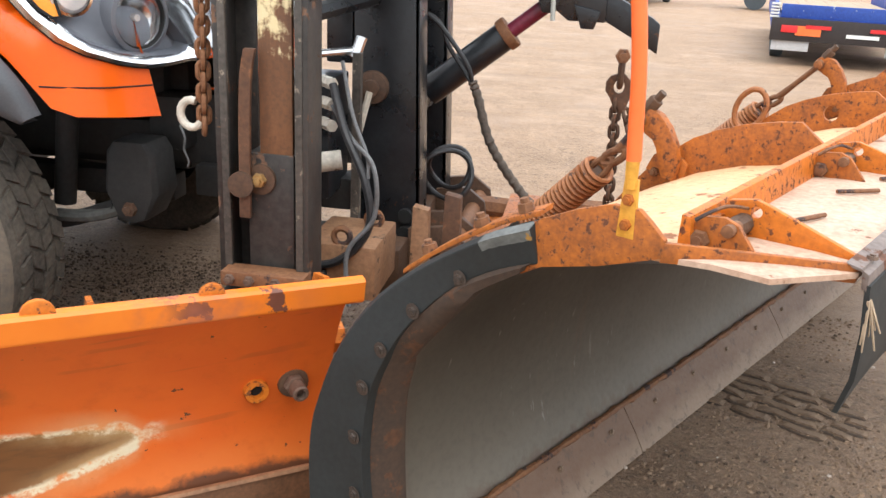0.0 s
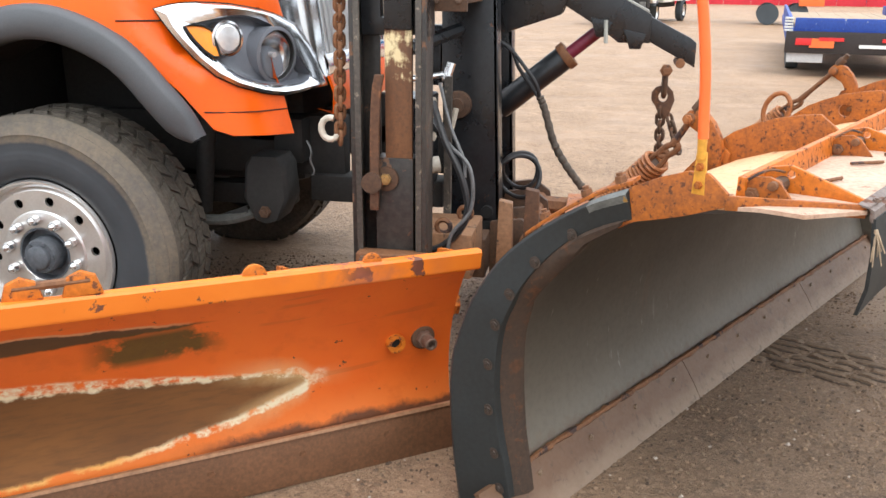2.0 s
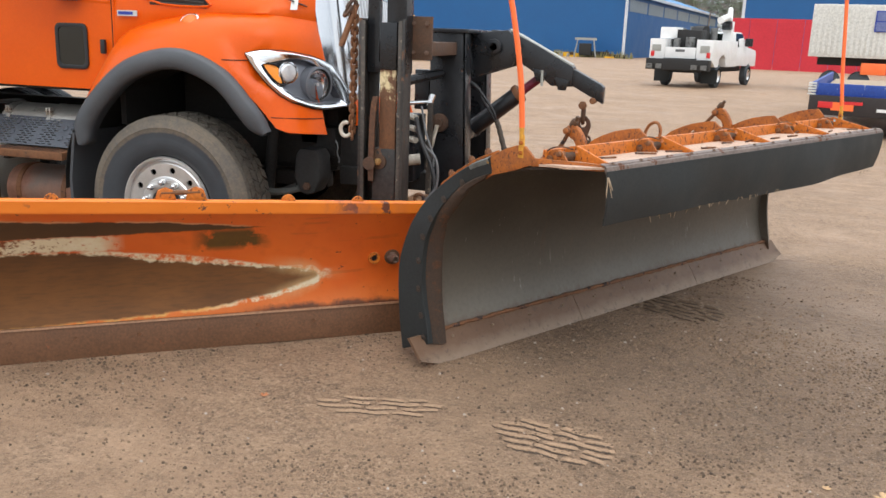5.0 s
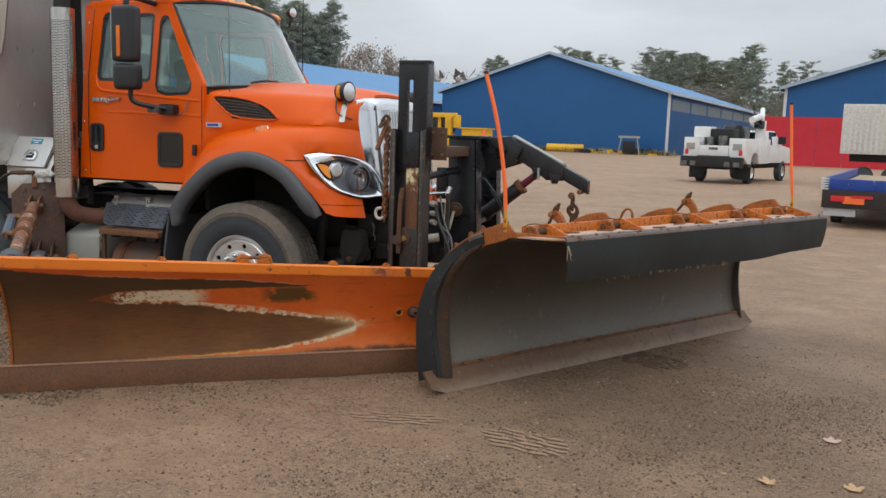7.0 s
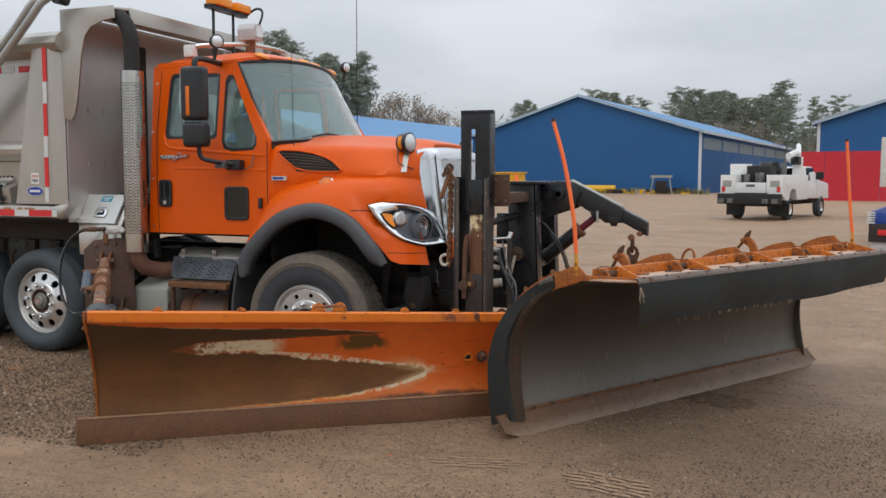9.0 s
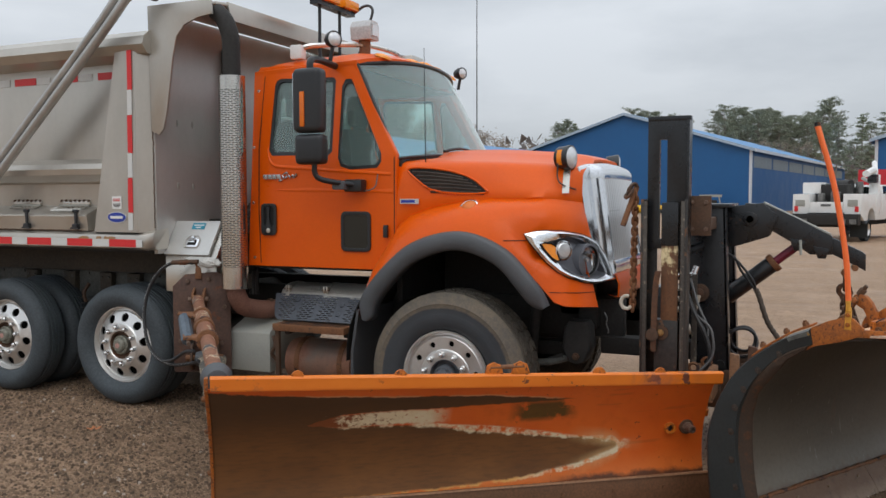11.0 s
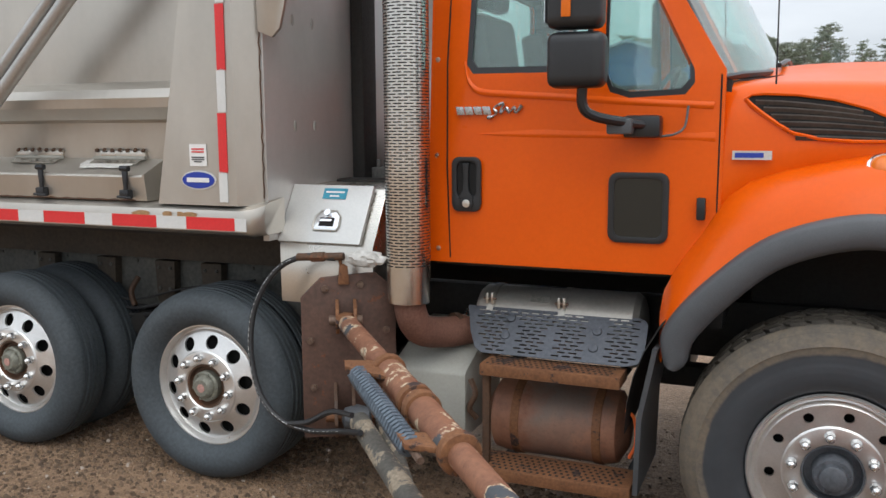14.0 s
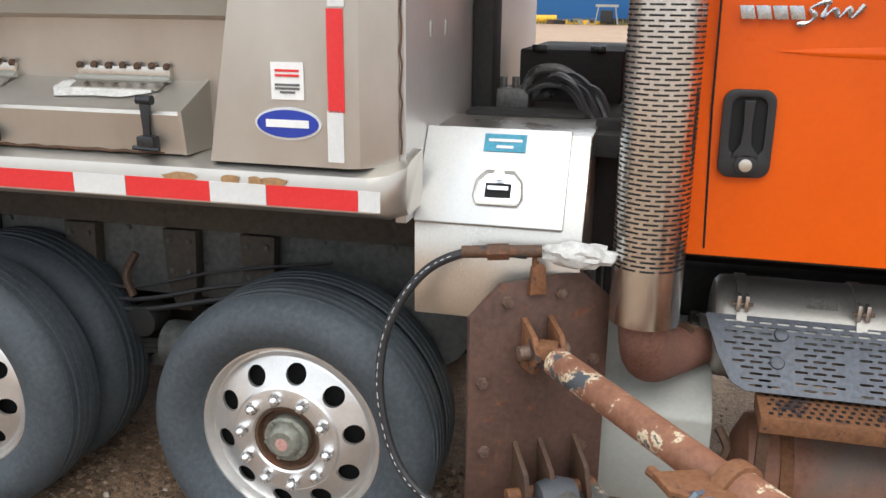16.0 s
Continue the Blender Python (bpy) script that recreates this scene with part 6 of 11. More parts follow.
def wheel_mesh(r_tyre, r_rim, width, hub_out, lugs=10, front=False):
    """Meshes of a wheel about the origin, its outer face towards -y."""
    made = []
    w = width
    prof = [(r_rim * 0.97, 0.05), (r_rim + 0.012, 0.015), (r_rim + 0.05, 0.0), (r_rim + 0.11, -0.006), (r_tyre - 0.085, 0.004), (r_tyre - 0.078, 0.0), (r_tyre - 0.045, 0.014), (r_tyre - 0.018, 0.035), (r_tyre - 0.006, 0.06)] if front else [(r_rim * 0.97, 0.05), (r_rim + 0.012, 0.012), (r_rim + 0.035, -0.008), (r_rim + 0.075, -0.020), (r_tyre - 0.075, -0.018), (r_tyre - 0.045, -0.006), (r_tyre - 0.018, 0.020), (r_tyre - 0.006, 0.05)]
    made.append(("tyre", finish(lathe(BM(), prof, (0, 0, 0), (0, 1, 0), 64), m_tyre_side if front else m_tyre, 50), "black tyre sidewall with dried mud"))
    bm = lathe(BM(), [(r_tyre - 0.03, 0.025), (r_tyre - 0.012, 0.06), (r_tyre - 0.012, w - 0.06), (r_tyre - 0.04, w - 0.01), (r_rim, w)], (0, 0, 0), (0, 1, 0), 64)
    count, lanes = 46, 5 if front else 0
    if not front:
        # worn highway ribs with narrow grooves
        prof, y = [], 0.05
        for j in range(5):
            e = y + (w - 0.10) / 5
            prof += [(r_tyre - 0.013, y + 0.004), (r_tyre - (0.004 if j in (0, 4) else 0.0), y + 0.007), (r_tyre - (0.004 if j in (0, 4) else 0.0), e - 0.003), (r_tyre - 0.013, e)]
            y = e
        lathe(bm, prof, (0, 0, 0), (0, 1, 0), 64)
    rng = random.Random(4)
    for j in range(lanes):
        ya, yb = 0.045 + (w - 0.08) * j / lanes, 0.045 + (w - 0.08) * (j + 1) / lanes - 0.011
        for i in range(count):
            a0 = 6.2832 * (i + 0.5 * (j % 2)) / count
            a1 = a0 + 6.2832 * 0.76 / count
            sk = 0.35 * 6.2832 / count * (1 if j % 2 else -1)
            top = r_tyre - (0.014 if j == 0 else 0.0) + rng.uniform(-0.003, 0.002)
            q = []
            for rr in (r_tyre - 0.02, top):
                for a, y, d in ((a0, ya, 0), (a1, ya, 0), (a1, yb, sk), (a0, yb, sk)):
                    rq = rr - (0.006 if j == 0 and y == ya else 0.0)
                    q.append(bm.verts.new((rq * math.cos(a + d), y, rq * math.sin(a + d))))
            for fc in ((4, 5, 6, 7), (0, 1, 5, 4), (1, 2, 6, 5), (2, 3, 7, 6), (3, 0, 4, 7)):
                bm.faces.new([q[t] for t in fc])
    made.append(("tread", finish(bm, m_tyre_mud if front else m_tyre, 40), "worn dark tread blocks"))
    # rim: deep lip, flat disc with round hand holes, raised nut ring
    bm = BM()
    yd = 0.030 if front else 0.022
    # the rear discs stand out towards the hub
    dish = 0.0 if front else 0.034
    lathe(bm, [(r, y + dish) for r, y in ((r_rim, 0.02), (r_rim - 0.006, 0.008), (r_rim - 0.012, 0.008), (r_rim - 0.018, 0.022), (r_rim - 0.024, 0.044), (r_rim - 0.032, 0.042), (r_rim - 0.040, yd + 0.004), (r_rim - 0.047, yd))], (0, 0, 0), (0, 1, 0), 56)
    ri = 0.108 if front else 0.112
    lathe(bm, [(0.182, yd), (0.176, yd - 0.006), (0.168, yd - 0.008), (ri + 0.006, yd - 0.008), (ri, yd - 0.002), (ri, yd + 0.03)], (0, 0, 0), (0, 1, 0), 48)
    hole_r, ring_r, hole_n = (0.019 if front else 0.034), r_rim - 0.087, 10

    def circle(r, n, cx=0.0, cz=0.0):
        return [(cx + r * math.cos(6.28318 * i / n), cz + r * math.sin(6.28318 * i / n)) for i in range(n)]
    holes = [circle(hole_r, 18, ring_r * math.cos(6.28318 * (i + 0.5) / hole_n), ring_r * math.sin(6.28318 * (i + 0.5) / hole_n)) for i in range(hole_n)]
    b2 = BM()
    holed(b2, circle(r_rim - 0.047, 56), holes + [circle(0.182, 48)], lambda a, b: Vector((a, yd + dish * (math.hypot(a, b) - 0.182) / (r_rim - 0.229), b)), (0, 0.012, 0))
    me = bpy.data.meshes.new("tmp")
    b2.to_mesh(me)
    b2.free()
    bm.from_mesh(me)
    bpy.data.meshes.remove(me)
    made.append(("rim", finish(bm, m_rim, 30), "polished aluminium wheel with round holes"))
    # black disc stands in for the shade behind the hand holes
    made.append(("rim_shade_disc", finish(cyl(BM(), (0, 0.10, 0), (0, 0.13, 0), r_rim - 0.01, seg=32), m_dark, 40), ""))
    if front:
        prof = [(0.112, 0.05), (0.110, 0.022), (0.104, 0.022), (0.100, 0.06), (0.074, 0.06), (0.072, 0.0), (0.066, -0.012), (0.05, -0.014), (0.047, -0.03), (0.038, -0.036), (0.0, -0.036)]
        mh, lb = m_hub_blue, "blue grey oil cap in a dark recess"
    else:
        prof = [(0.076, 0.055), (0.076, 0.018), (0.068, 0.010), (0.058, 0.010), (0.053, -hub_out * 0.4), (0.049, -hub_out), (0.041, -hub_out - 0.007), (0.0, -hub_out - 0.007)]
        mh, lb = m_hub, "greenish grey wheel hub"
        made.append(("hub_recess", finish(lathe(BM(), [(0.115, 0.05), (0.112, 0.020), (0.102, 0.022), (0.095, 0.046), (0.07, 0.050)], (0, 0, 0), (0, 1, 0), 28), m_rust_dark, 40), "rust brown recess round the hub"))
        made.append(("hub_mark", finish(cyl(BM(), (0, -hub_out - 0.006, 0), (0, -hub_out - 0.0100, 0), 0.021, seg=20), m_hub_mark, 40), "dusty pink hub plug"))
    bm = lathe(BM(), prof, (0, 0, 0), (0, 1, 0), 28)
    for i in range(6):
        a = 6.283 * i / 6 + 0.3
        rr = 0.060 if front else 0.066
        y0 = -0.012 if front else 0.012
        cyl(bm, (rr * math.cos(a), y0, rr * math.sin(a)), (rr * math.cos(a), y0 - 0.008, rr * math.sin(a)), 0.007, seg=6)
    made.append(("hub", finish(bm, mh, 40), lb))
    bm = lathe(BM(), [(0.021, 0.0), (0.021, -0.022), (0.0185, -0.028), (0.0165, -0.036), (0.011, -0.042), (0.006, -0.046), (0, -0.047)], (0, 0.02, 0), (0, 1, 0), 8)
    return made, finish(bm, m_nut, 40), lugs


m_rim = surface("brushed aluminium wheel", (0.68, 0.67, 0.65), (0.80, 0.79, 0.77), 9, 120, (0.27, 0.42), metal=0.85, bump=0.04, spot=(0.30, 0.23, 0.16), spot_at=0.68, spot_scale=18, fine_amt=0.10)
m_nut = surface("bright wheel nut", (0.66, 0.66, 0.66), (0.8, 0.8, 0.79), 20, 90, (0.2, 0.3), metal=0.9, bump=0.05, fine_amt=0.1)
m_hub_mark = surface("dusty pink plug", (0.38, 0.19, 0.16), (0.52, 0.30, 0.26), 20, 90, (0.5, 0.7), bump=0.05)
m_hub = surface("greenish grey hub", (0.15, 0.15, 0.12), (0.27, 0.27, 0.225), 12, 60, (0.45, 0.7), metal=0.35, bump=0.25, spot=(0.15, 0.07, 0.04), spot_at=0.62, spot_scale=14)
m_hub_blue = surface("blue grey hub cap", (0.055, 0.062, 0.072), (0.11, 0.12, 0.135), 9, 60, (0.45, 0.65), bump=0.15)
WHEEL_FRONT = wheel_mesh(0.568, 0.310, 0.38, 0.05, front=True)
WHEEL_REAR = wheel_mesh(0.487, 0.312, 0.26, 0.010)


def wheel(x, y, z, kind, mirror=False, spin=0.0, pair=0.325):
    made, lug, n = kind
    m = Matrix.Translation((x, y, z)) @ (Matrix.Rotation(math.pi, 4, "Z") if mirror else Matrix.Identity(4)) @ Matrix.Rotation(spin, 4, "Y")
    hub = None
    axle = share("wheel", made[0][1], truck, m, "black truck tyre on a polished aluminium rim")
    for nm, me, lb in made[1:]:
        ob = new(nm, me)
        ob.parent = axle
        tagged(ob, lb)
    if kind is WHEEL_REAR:
        # the inner tyre of the pair
        for nm, me, lb in made[:2]:
            ob = new("inner_" + nm, me)
            ob.parent = axle
            ob.location = (0, pair, 0)
    for i in range(n):
        a = 6.283 * i / n
        ob = new("lug_nut", lug)
        ob.parent = axle
        ob.location = (0.1475 * math.cos(a), -0.002, 0.1475 * math.sin(a))
    return axle


build_cab()
build_nose()
wheel(-2.15, 2.41, 0.534, WHEEL_FRONT, spin=0.2)
wheel(-2.15, 2 * YC - 2.41, 0.534, WHEEL_FRONT, True, 0.5)
for x, s in ((-4.985, 0.15), (-6.29, 0.5), (-7.58, 0.9)):
    wheel(x, 2.39, 0.556, WHEEL_REAR, spin=s, pair=0.12 if x > -5.5 else 0.325)
    wheel(x, 2 * YC - 2.39, 0.556, WHEEL_REAR, True, s)

# frame and axles
part("frame_rail", bx(BM(), -9.0, -1.1, YC - 0.45, YC - 0.36, 0.75, 1.02), m_chassis, truck, bevel=0.01)
part("frame_rail", bx(BM(), -9.0, -1.1, YC + 0.36, YC + 0.45, 0.75, 1.02), m_chassis, truck, bevel=0.01)
for x, r in ((-2.15, 0.06), (-4.94, 0.09), (-6.22, 0.1), (-7.55, 0.1)):
    ax = part("axle", cyl(BM(), (x, 2.6, 0.53), (x, 2 * YC - 2.6, 0.53), r, seg=12), m_chassis, truck)
    if x < -5.5:
        part("differential", lathe(BM(), [(0, -0.25), (0.15, -0.2), (0.24, 0), (0.15, 0.2), (0, 0.25)], (x, YC, 0.55), (1, 0, 0), 16), m_chassis, ax)
part("engine", bx(BM(), -2.5, -1.3, YC - 0.4, YC + 0.4, 0.7, 1.6), m_chassis, truck, bevel=0.05)
part("radiator", bx(BM(), -1.55, -1.38, YC - 0.45, YC + 0.45, 0.9, 1.8), m_chassis, truck)
for s in (-1, 1):
    part("leaf_spring", bx(BM(), -2.9, -1.35, YC + s * 0.42 - 0.05, YC + s * 0.42 + 0.05, 0.60, 0.70), m_chassis, truck, bevel=0.01)
part("firewall", bx(BM(), -2.62, -2.58, 2.66, 2 * YC - 2.66, 1.0, 2.0), m_chassis, truck)
for s in (-1, 1):
    y = YC + s * 0.72
    hang = part("spring_hanger", loft(BM(), [[Vector((x - k * (x + 1.345) * 0.15, y + d, z)) for x, z in ((-1.43, 0.86), (-1.40, 0.90), (-1.28, 0.90), (-1.255, 0.86), (-1.245, 0.72), (-1.29, 0.625), (-1.345, 0.61), (-1.40, 0.625), (-1.445, 0.72))] for d, k in ((-0.09, 1), (-0.07, 0), (0.07, 0))], closed=True, caps=True), m_chassis, truck, "dark spring hanger", bevel=0.008)
    part("hanger_bolt", bolt(BM(), (-1.345, y - 0.09, 0.665), (0, -1, 0), 0.026, 0.02), m_rust_dark, hang)
    part("hanger_stay", tube(BM(), smoothline([(-1.36, y, 0.66), (-1.55, y - 0.02, 0.60), (-1.78, y - 0.04, 0.60)], 5), 0.024, 8), m_under, hang)
    part("loose_lead", tube(BM(), smoothline([(-1.16, y - 0.06, 0.97), (-1.14, y - 0.07, 0.93), (-1.145, y - 0.07, 0.89), (-1.13, y - 0.07, 0.85), (-1.135, y - 0.07, 0.83)], 6), 0.004, 6), m_wire, truck, "loose grey lead")
    part("spring_leaf", tube(BM(), smoothline([(-1.45, y, 0.64), (-1.7, y, 0.56), (-2.1, y, 0.54), (-2.6, y, 0.60)], 5), 0.03, 6), m_chassis, truck)
    part("shock", cyl(BM(), (-1.72, YC + s * 0.62, 0.6), (-1.66, YC + s * 0.6, 1.15), 0.04, seg=12), m_chassis, truck)


# ---- the truck's bed ----
def build_bed():
    x0, x1 = -9.3, -4.6
    m = m_steel_bed
    # side wall, floor, front wall
    for mirror in (False, True):
        f = flip if mirror else (lambda b: b)
        part("side_wall", f(bx(BM(), x0, x1 - 0.02, 2.49, 2.52, 1.40, 2.92)), m, truck, "dull stained stainless bed side", bevel=0.004)
        rail = part("lower_rail", f(loft(BM(), [[Vector((x, y, z)) for y, z in ((2.50, 1.335), (2.31, 1.335), (2.287, 1.352), (2.287, 1.420), (2.300, 1.447), (2.35, 1.468), (2.50, 1.475))] for x in (x0, -6.0, -4.66)], caps=True)), m, truck, "stainless bottom rail of the bed", angle=40)
        part("rail_corner", f(loft(BM(), [[Vector((-4.66, y, z)) for y, z in ((2.50, 1.335), (2.31, 1.335), (2.287, 1.352), (2.287, 1.420), (2.300, 1.447), (2.35, 1.468), (2.50, 1.475))], [Vector((-4.605, y, z)) for y, z in ((2.52, 1.33), (2.325, 1.33), (2.300, 1.35), (2.300, 1.425), (2.312, 1.455), (2.36, 1.475), (2.52, 1.49))], [Vector((-4.565, y, z)) for y, z in ((2.52, 1.335), (2.375, 1.335), (2.352, 1.36), (2.352, 1.43), (2.362, 1.47), (2.40, 1.485), (2.52, 1.50))]], caps=True)), m, rail, angle=40)
        # front post
        z0, z1 = 1.468, 2.93
        bm = BM()
        loft(bm, [[Vector((-5.15, 2.50, z0)), Vector((-5.135, 2.315, z0)), Vector((-4.72, 2.31, z0)), Vector((-4.685, 2.318, z0)), Vector((-4.60, 2.40, z0)), Vector((-4.585, 2.52, z0))],
                  [Vector((-4.88, 2.50, z1)), Vector((-4.865, 2.315, z1)), Vector((-4.73, 2.31, z1)), Vector((-4.685, 2.318, z1)), Vector((-4.60, 2.40, z1)), Vector((-4.585, 2.52, z1))]])
        post = part("corner_post", f(bm), m, truck, "tapered stainless corner post", angle=30)
        # weld seam
        part("weld_seam", f(tube(BM(), [Vector((-4.594 + 0.003 * math.sin(i * 2.1), 2.400 + 0.003 * math.sin(i * 3.7), 1.5 + 1.4 * i / 40)) for i in range(41)], 0.003, 5)), m_rust_dark, post)
        # horizontal bulge
        bm = BM()
        ends = [(x0, 0), (-6.5, 0), (-5.02, 0)]
        loft(bm, [[Vector((x, y, z)) for y, z in ((2.50, 2.055), (2.41, 2.042), (2.352, 2.010), (2.335, 1.968), (2.343, 1.922), (2.40, 1.866), (2.50, 1.85))] for x, _ in ends], caps=True)
        part("side_rib", f(bm), m, truck, "rounded stainless side rib", angle=25)
        # top rail
        bm = BM()
        loft(bm, [[Vector((x, y, z)) for y, z in ((2.50, 2.80), (2.33, 2.84), (2.28, 2.90), (2.30, 2.965), (2.36, 3.01), (2.52, 3.03))] for x in (x0, -6.5, -4.57)], caps=True)
        part("top_rail", f(bm), m, truck, "stainless top rail", angle=25)
        # side chute box with two latches
        box = part("chute_box", f(loft(BM(), [[Vector((x, y, z)) for y, z in ((2.50, 1.665), (2.495, 1.675), (2.330, 1.600), (2.322, 1.590), (2.345, 1.475), (2.50, 1.475))] for x in (-8.4, -5.235)], caps=True)), m, truck, "stainless chute box with sloping lid", angle=25)
        part("box_end", f(slab(BM(), [Vector((-5.233, y, z)) for y, z in ((2.495, 1.682), (2.318, 1.604), (2.335, 1.475), (2.495, 1.475))], (0.012, 0, 0))), m, box)
        for hx in (-5.503, -6.05, -6.60):
            hinge = part("hinge", f(bx(BM(), hx - 0.16, hx + 0.16, 2.474, 2.489, 1.672, 1.712)), m_steel_bright, box, "welded stainless hinge strip", bevel=0.004)
            part("hinge_knuckle", f(cyl(BM(), (hx - 0.165, 2.468, 1.676), (hx + 0.165, 2.468, 1.676), 0.010, seg=10)), m_grey_metal, hinge)
            part("hinge_leaf", f(slab(BM(), [Vector((hx - 0.15, 2.470, 1.668)), Vector((hx + 0.15, 2.470, 1.668)), Vector((hx + 0.15, 2.420, 1.646)), Vector((hx - 0.15, 2.420, 1.646))], (0, -0.003, 0.006))), m_shield, hinge)
            for k in range(7):
                part("weld_spot", f(lathe(BM(), [(0.013, 0), (0.010, 0.006), (0, 0.008)], (hx - 0.15 + 0.05 * k, 2.474, 1.713 + 0.002 * (k % 2)), (0, -0.8, 0.6), 8)), m_rust_dark, hinge)
            lx = hx + 0.168
            latch = part("latch", f(slab(BM(), [Vector((lx - 0.018, 2.312, 1.635)), Vector((lx + 0.018, 2.312, 1.635)), Vector((lx + 0.011, 2.312, 1.545)), Vector((lx + 0.014, 2.312, 1.50)), Vector((lx - 0.014, 2.312, 1.50)), Vector((lx - 0.011, 2.312, 1.545))], (0, 0.012, 0))), m_black, box, "black draw latch", bevel=0.004)
            part("latch_foot", f(bx(BM(), lx - 0.028, lx + 0.028, 2.300, 2.338, 1.485, 1.53)), m_black, latch, bevel=0.008)
            part("latch_handle", f(cyl(BM(), (lx - 0.040, 2.303, 1.495), (lx + 0.045, 2.303, 1.492), 0.007, seg=8)), m_black, latch)
            part("latch_head", f(cyl(BM(), (lx - 0.024, 2.318, 1.632), (lx + 0.024, 2.318, 1.632), 0.014, seg=10)), m_black, latch)
        part("lid_smear", f(slab(BM(), [Vector((x, y, z)) for x, y, z in ((-5.70, 2.46, 1.6655), (-5.40, 2.455, 1.663), (-5.37, 2.41, 1.6425), (-5.46, 2.38, 1.629), (-5.55, 2.385, 1.631), (-5.68, 2.375, 1.6265), (-5.715, 2.42, 1.647))], (0, 0, 0.0015))), m_smear, box, "pale smear of sealant under a hinge")
        weld = [Vector((-5.30 - 0.045 * i + 0.004 * math.sin(i * 5.1), 2.343, 1.4765 + 0.002 * math.sin(i * 2.7))) for i in range(60)]
        part("weld_seam", f(tube(BM(), weld, [0.0025 + 0.003 * abs(math.sin(i * 1.7)) for i in range(60)], 5)), m_rust_dark, box)
    floor = part("bed_floor", bx(BM(), x0, x1, 2.45, 2 * YC - 2.45, 1.30, 1.36), m_chassis, truck)
    part("front_wall", bx(BM(), -4.615, -4.582, 2.41, 2 * YC - 2.41, 1.30, 3.174), m_front, truck, "dull stainless bed front", bevel=0.004)
    part("bed_load_floor", bx(BM(), x0, -4.64, 2.53, 2 * YC - 2.53, 1.42, 1.45), m, truck)
    part("tailgate", bx(BM(), x0 - 0.05, x0, 2.42, 2 * YC - 2.42, 1.35, 2.85), m, truck)
    # cab shield with front lip and side gusset
    shield = part("cab_shield", slab(BM(), [Vector((-4.56, 2.38, 3.20)), Vector((-4.02, 2.46, 3.20)), Vector((-3.97, 2.55, 3.20)), Vector((-3.97, 2 * YC - 2.55, 3.20)), Vector((-4.02, 2 * YC - 2.46, 3.20)), Vector((-4.56, 2 * YC - 2.38, 3.20))], (0, 0, -0.025)), m, truck, "stainless cab shield", bevel=0.006)
    part("shield_lip", slab(BM(), [Vector((-3.97, 2.54, 3.205)), Vector((-3.97, 2 * YC - 2.54, 3.205)), Vector((-3.955, 2 * YC - 2.56, 3.07)), Vector((-3.955, 2.56, 3.07))], (-0.02, 0, 0)), m, shield, bevel=0.004)
    for mirror in (False, True):
        f = flip if mirror else (lambda b: b)
        curve = [(-4.60, 3.20), (-4.0, 3.20), (-3.99, 3.09), (-4.12, 3.075), (-4.25, 3.03), (-4.325, 2.95), (-4.365, 2.80), (-4.43, 2.40), (-4.468, 2.26), (-4.51, 2.22), (-4.585, 2.25)]
        part("gusset", f(slab(BM(), [Vector((x, 2.375, z)) for x, z in curve], (0, 0.02, 0))), m, shield, "stainless side gusset", bevel=0.004)
    # dents and rust runs as small raised marks
    dent = finish(lathe(BM(), [(0.022, 0), (0.016, 0.006), (0, 0.008)], (0, 0, 0), (1, 0, 0), 10), m_grey_metal)
    for y, z in ((2.66, 2.33), (2.84, 2.33), (2.66, 1.83), (2.84, 1.83)):
        share("dent", dent, truck, Matrix.Translation((-4.584, y, z)) @ Matrix.Diagonal((1, 0.6, 1.5, 1)))
    # reflective tape: red and white pieces
    pr = finish(bx(BM(), -0.125, 0.125, -0.0015, 0.0015, -0.029, 0.029), m_red)
    pw = finish(bx(BM(), -0.078, 0.078, -0.0015, 0.0015, -0.029, 0.029), m_tape_white)
    x = -4.617
    share("tape_strip", pw, truck, Matrix.Translation((x - 0.032, 2.2845, 1.386)) @ Matrix.Diagonal((0.40, 1, 1, 1)))
    x -= 0.064
    for i in range(8):
        share("tape_strip", pr, truck, Matrix.Translation((x - 0.1355, 2.2845, 1.386)) @ Matrix.Diagonal((1.08, 1, 1, 1)), "red reflective tape")
        share("tape_strip", pw, truck, Matrix.Translation((x - 0.359, 2.2845, 1.386)) @ Matrix.Diagonal((1.11, 1, 1, 1)))
        x -= 0.446
    tilt = Matrix.Rotation(radians(90), 4, "Y")
    top = 2.86
    for i, (z, l, red) in enumerate(((2.705, 0.30, 1), (2.46, 0.19, 0), (2.215, 0.29, 1), (1.98, 0.19, 0), (1.745, 0.27, 1), (1.545, 0.14, 0))):
        share("tape_strip", pr if red else pw, truck, Matrix.Translation((-4.738 + 0.018 * (z - 2.2), 2.3075, z + 0.01)) @ tilt @ Matrix.Diagonal((l / (0.25 if red else 0.156), 1, 0.8, 1)))
    x = -4.98
    for i in range(9):
        share("tape_strip", pr if i % 2 == 0 else pw, truck, Matrix.Translation((x - 0.125, 2.4865, 2.715)))
        x -= 0.26 if i % 2 == 0 else 0.21
    # maker's oval and paper notice
    oval = part("maker_badge", slab(BM(), [Vector((-4.888 + 0.098 * math.cos(t), 2.309, 1.585 + 0.045 * math.sin(t))) for t in [6.283 * i / 32 for i in range(32)]], (0, -0.003, 0)), m_tape_white, truck, "blue oval badge with white rim")
    part("badge_field", slab(BM(), [Vector((-4.888 + 0.091 * math.cos(t), 2.305, 1.585 + 0.038 * math.sin(t))) for t in [6.283 * i / 32 for i in range(32)]], (0, -0.002, 0)), m_badge_blue, oval)
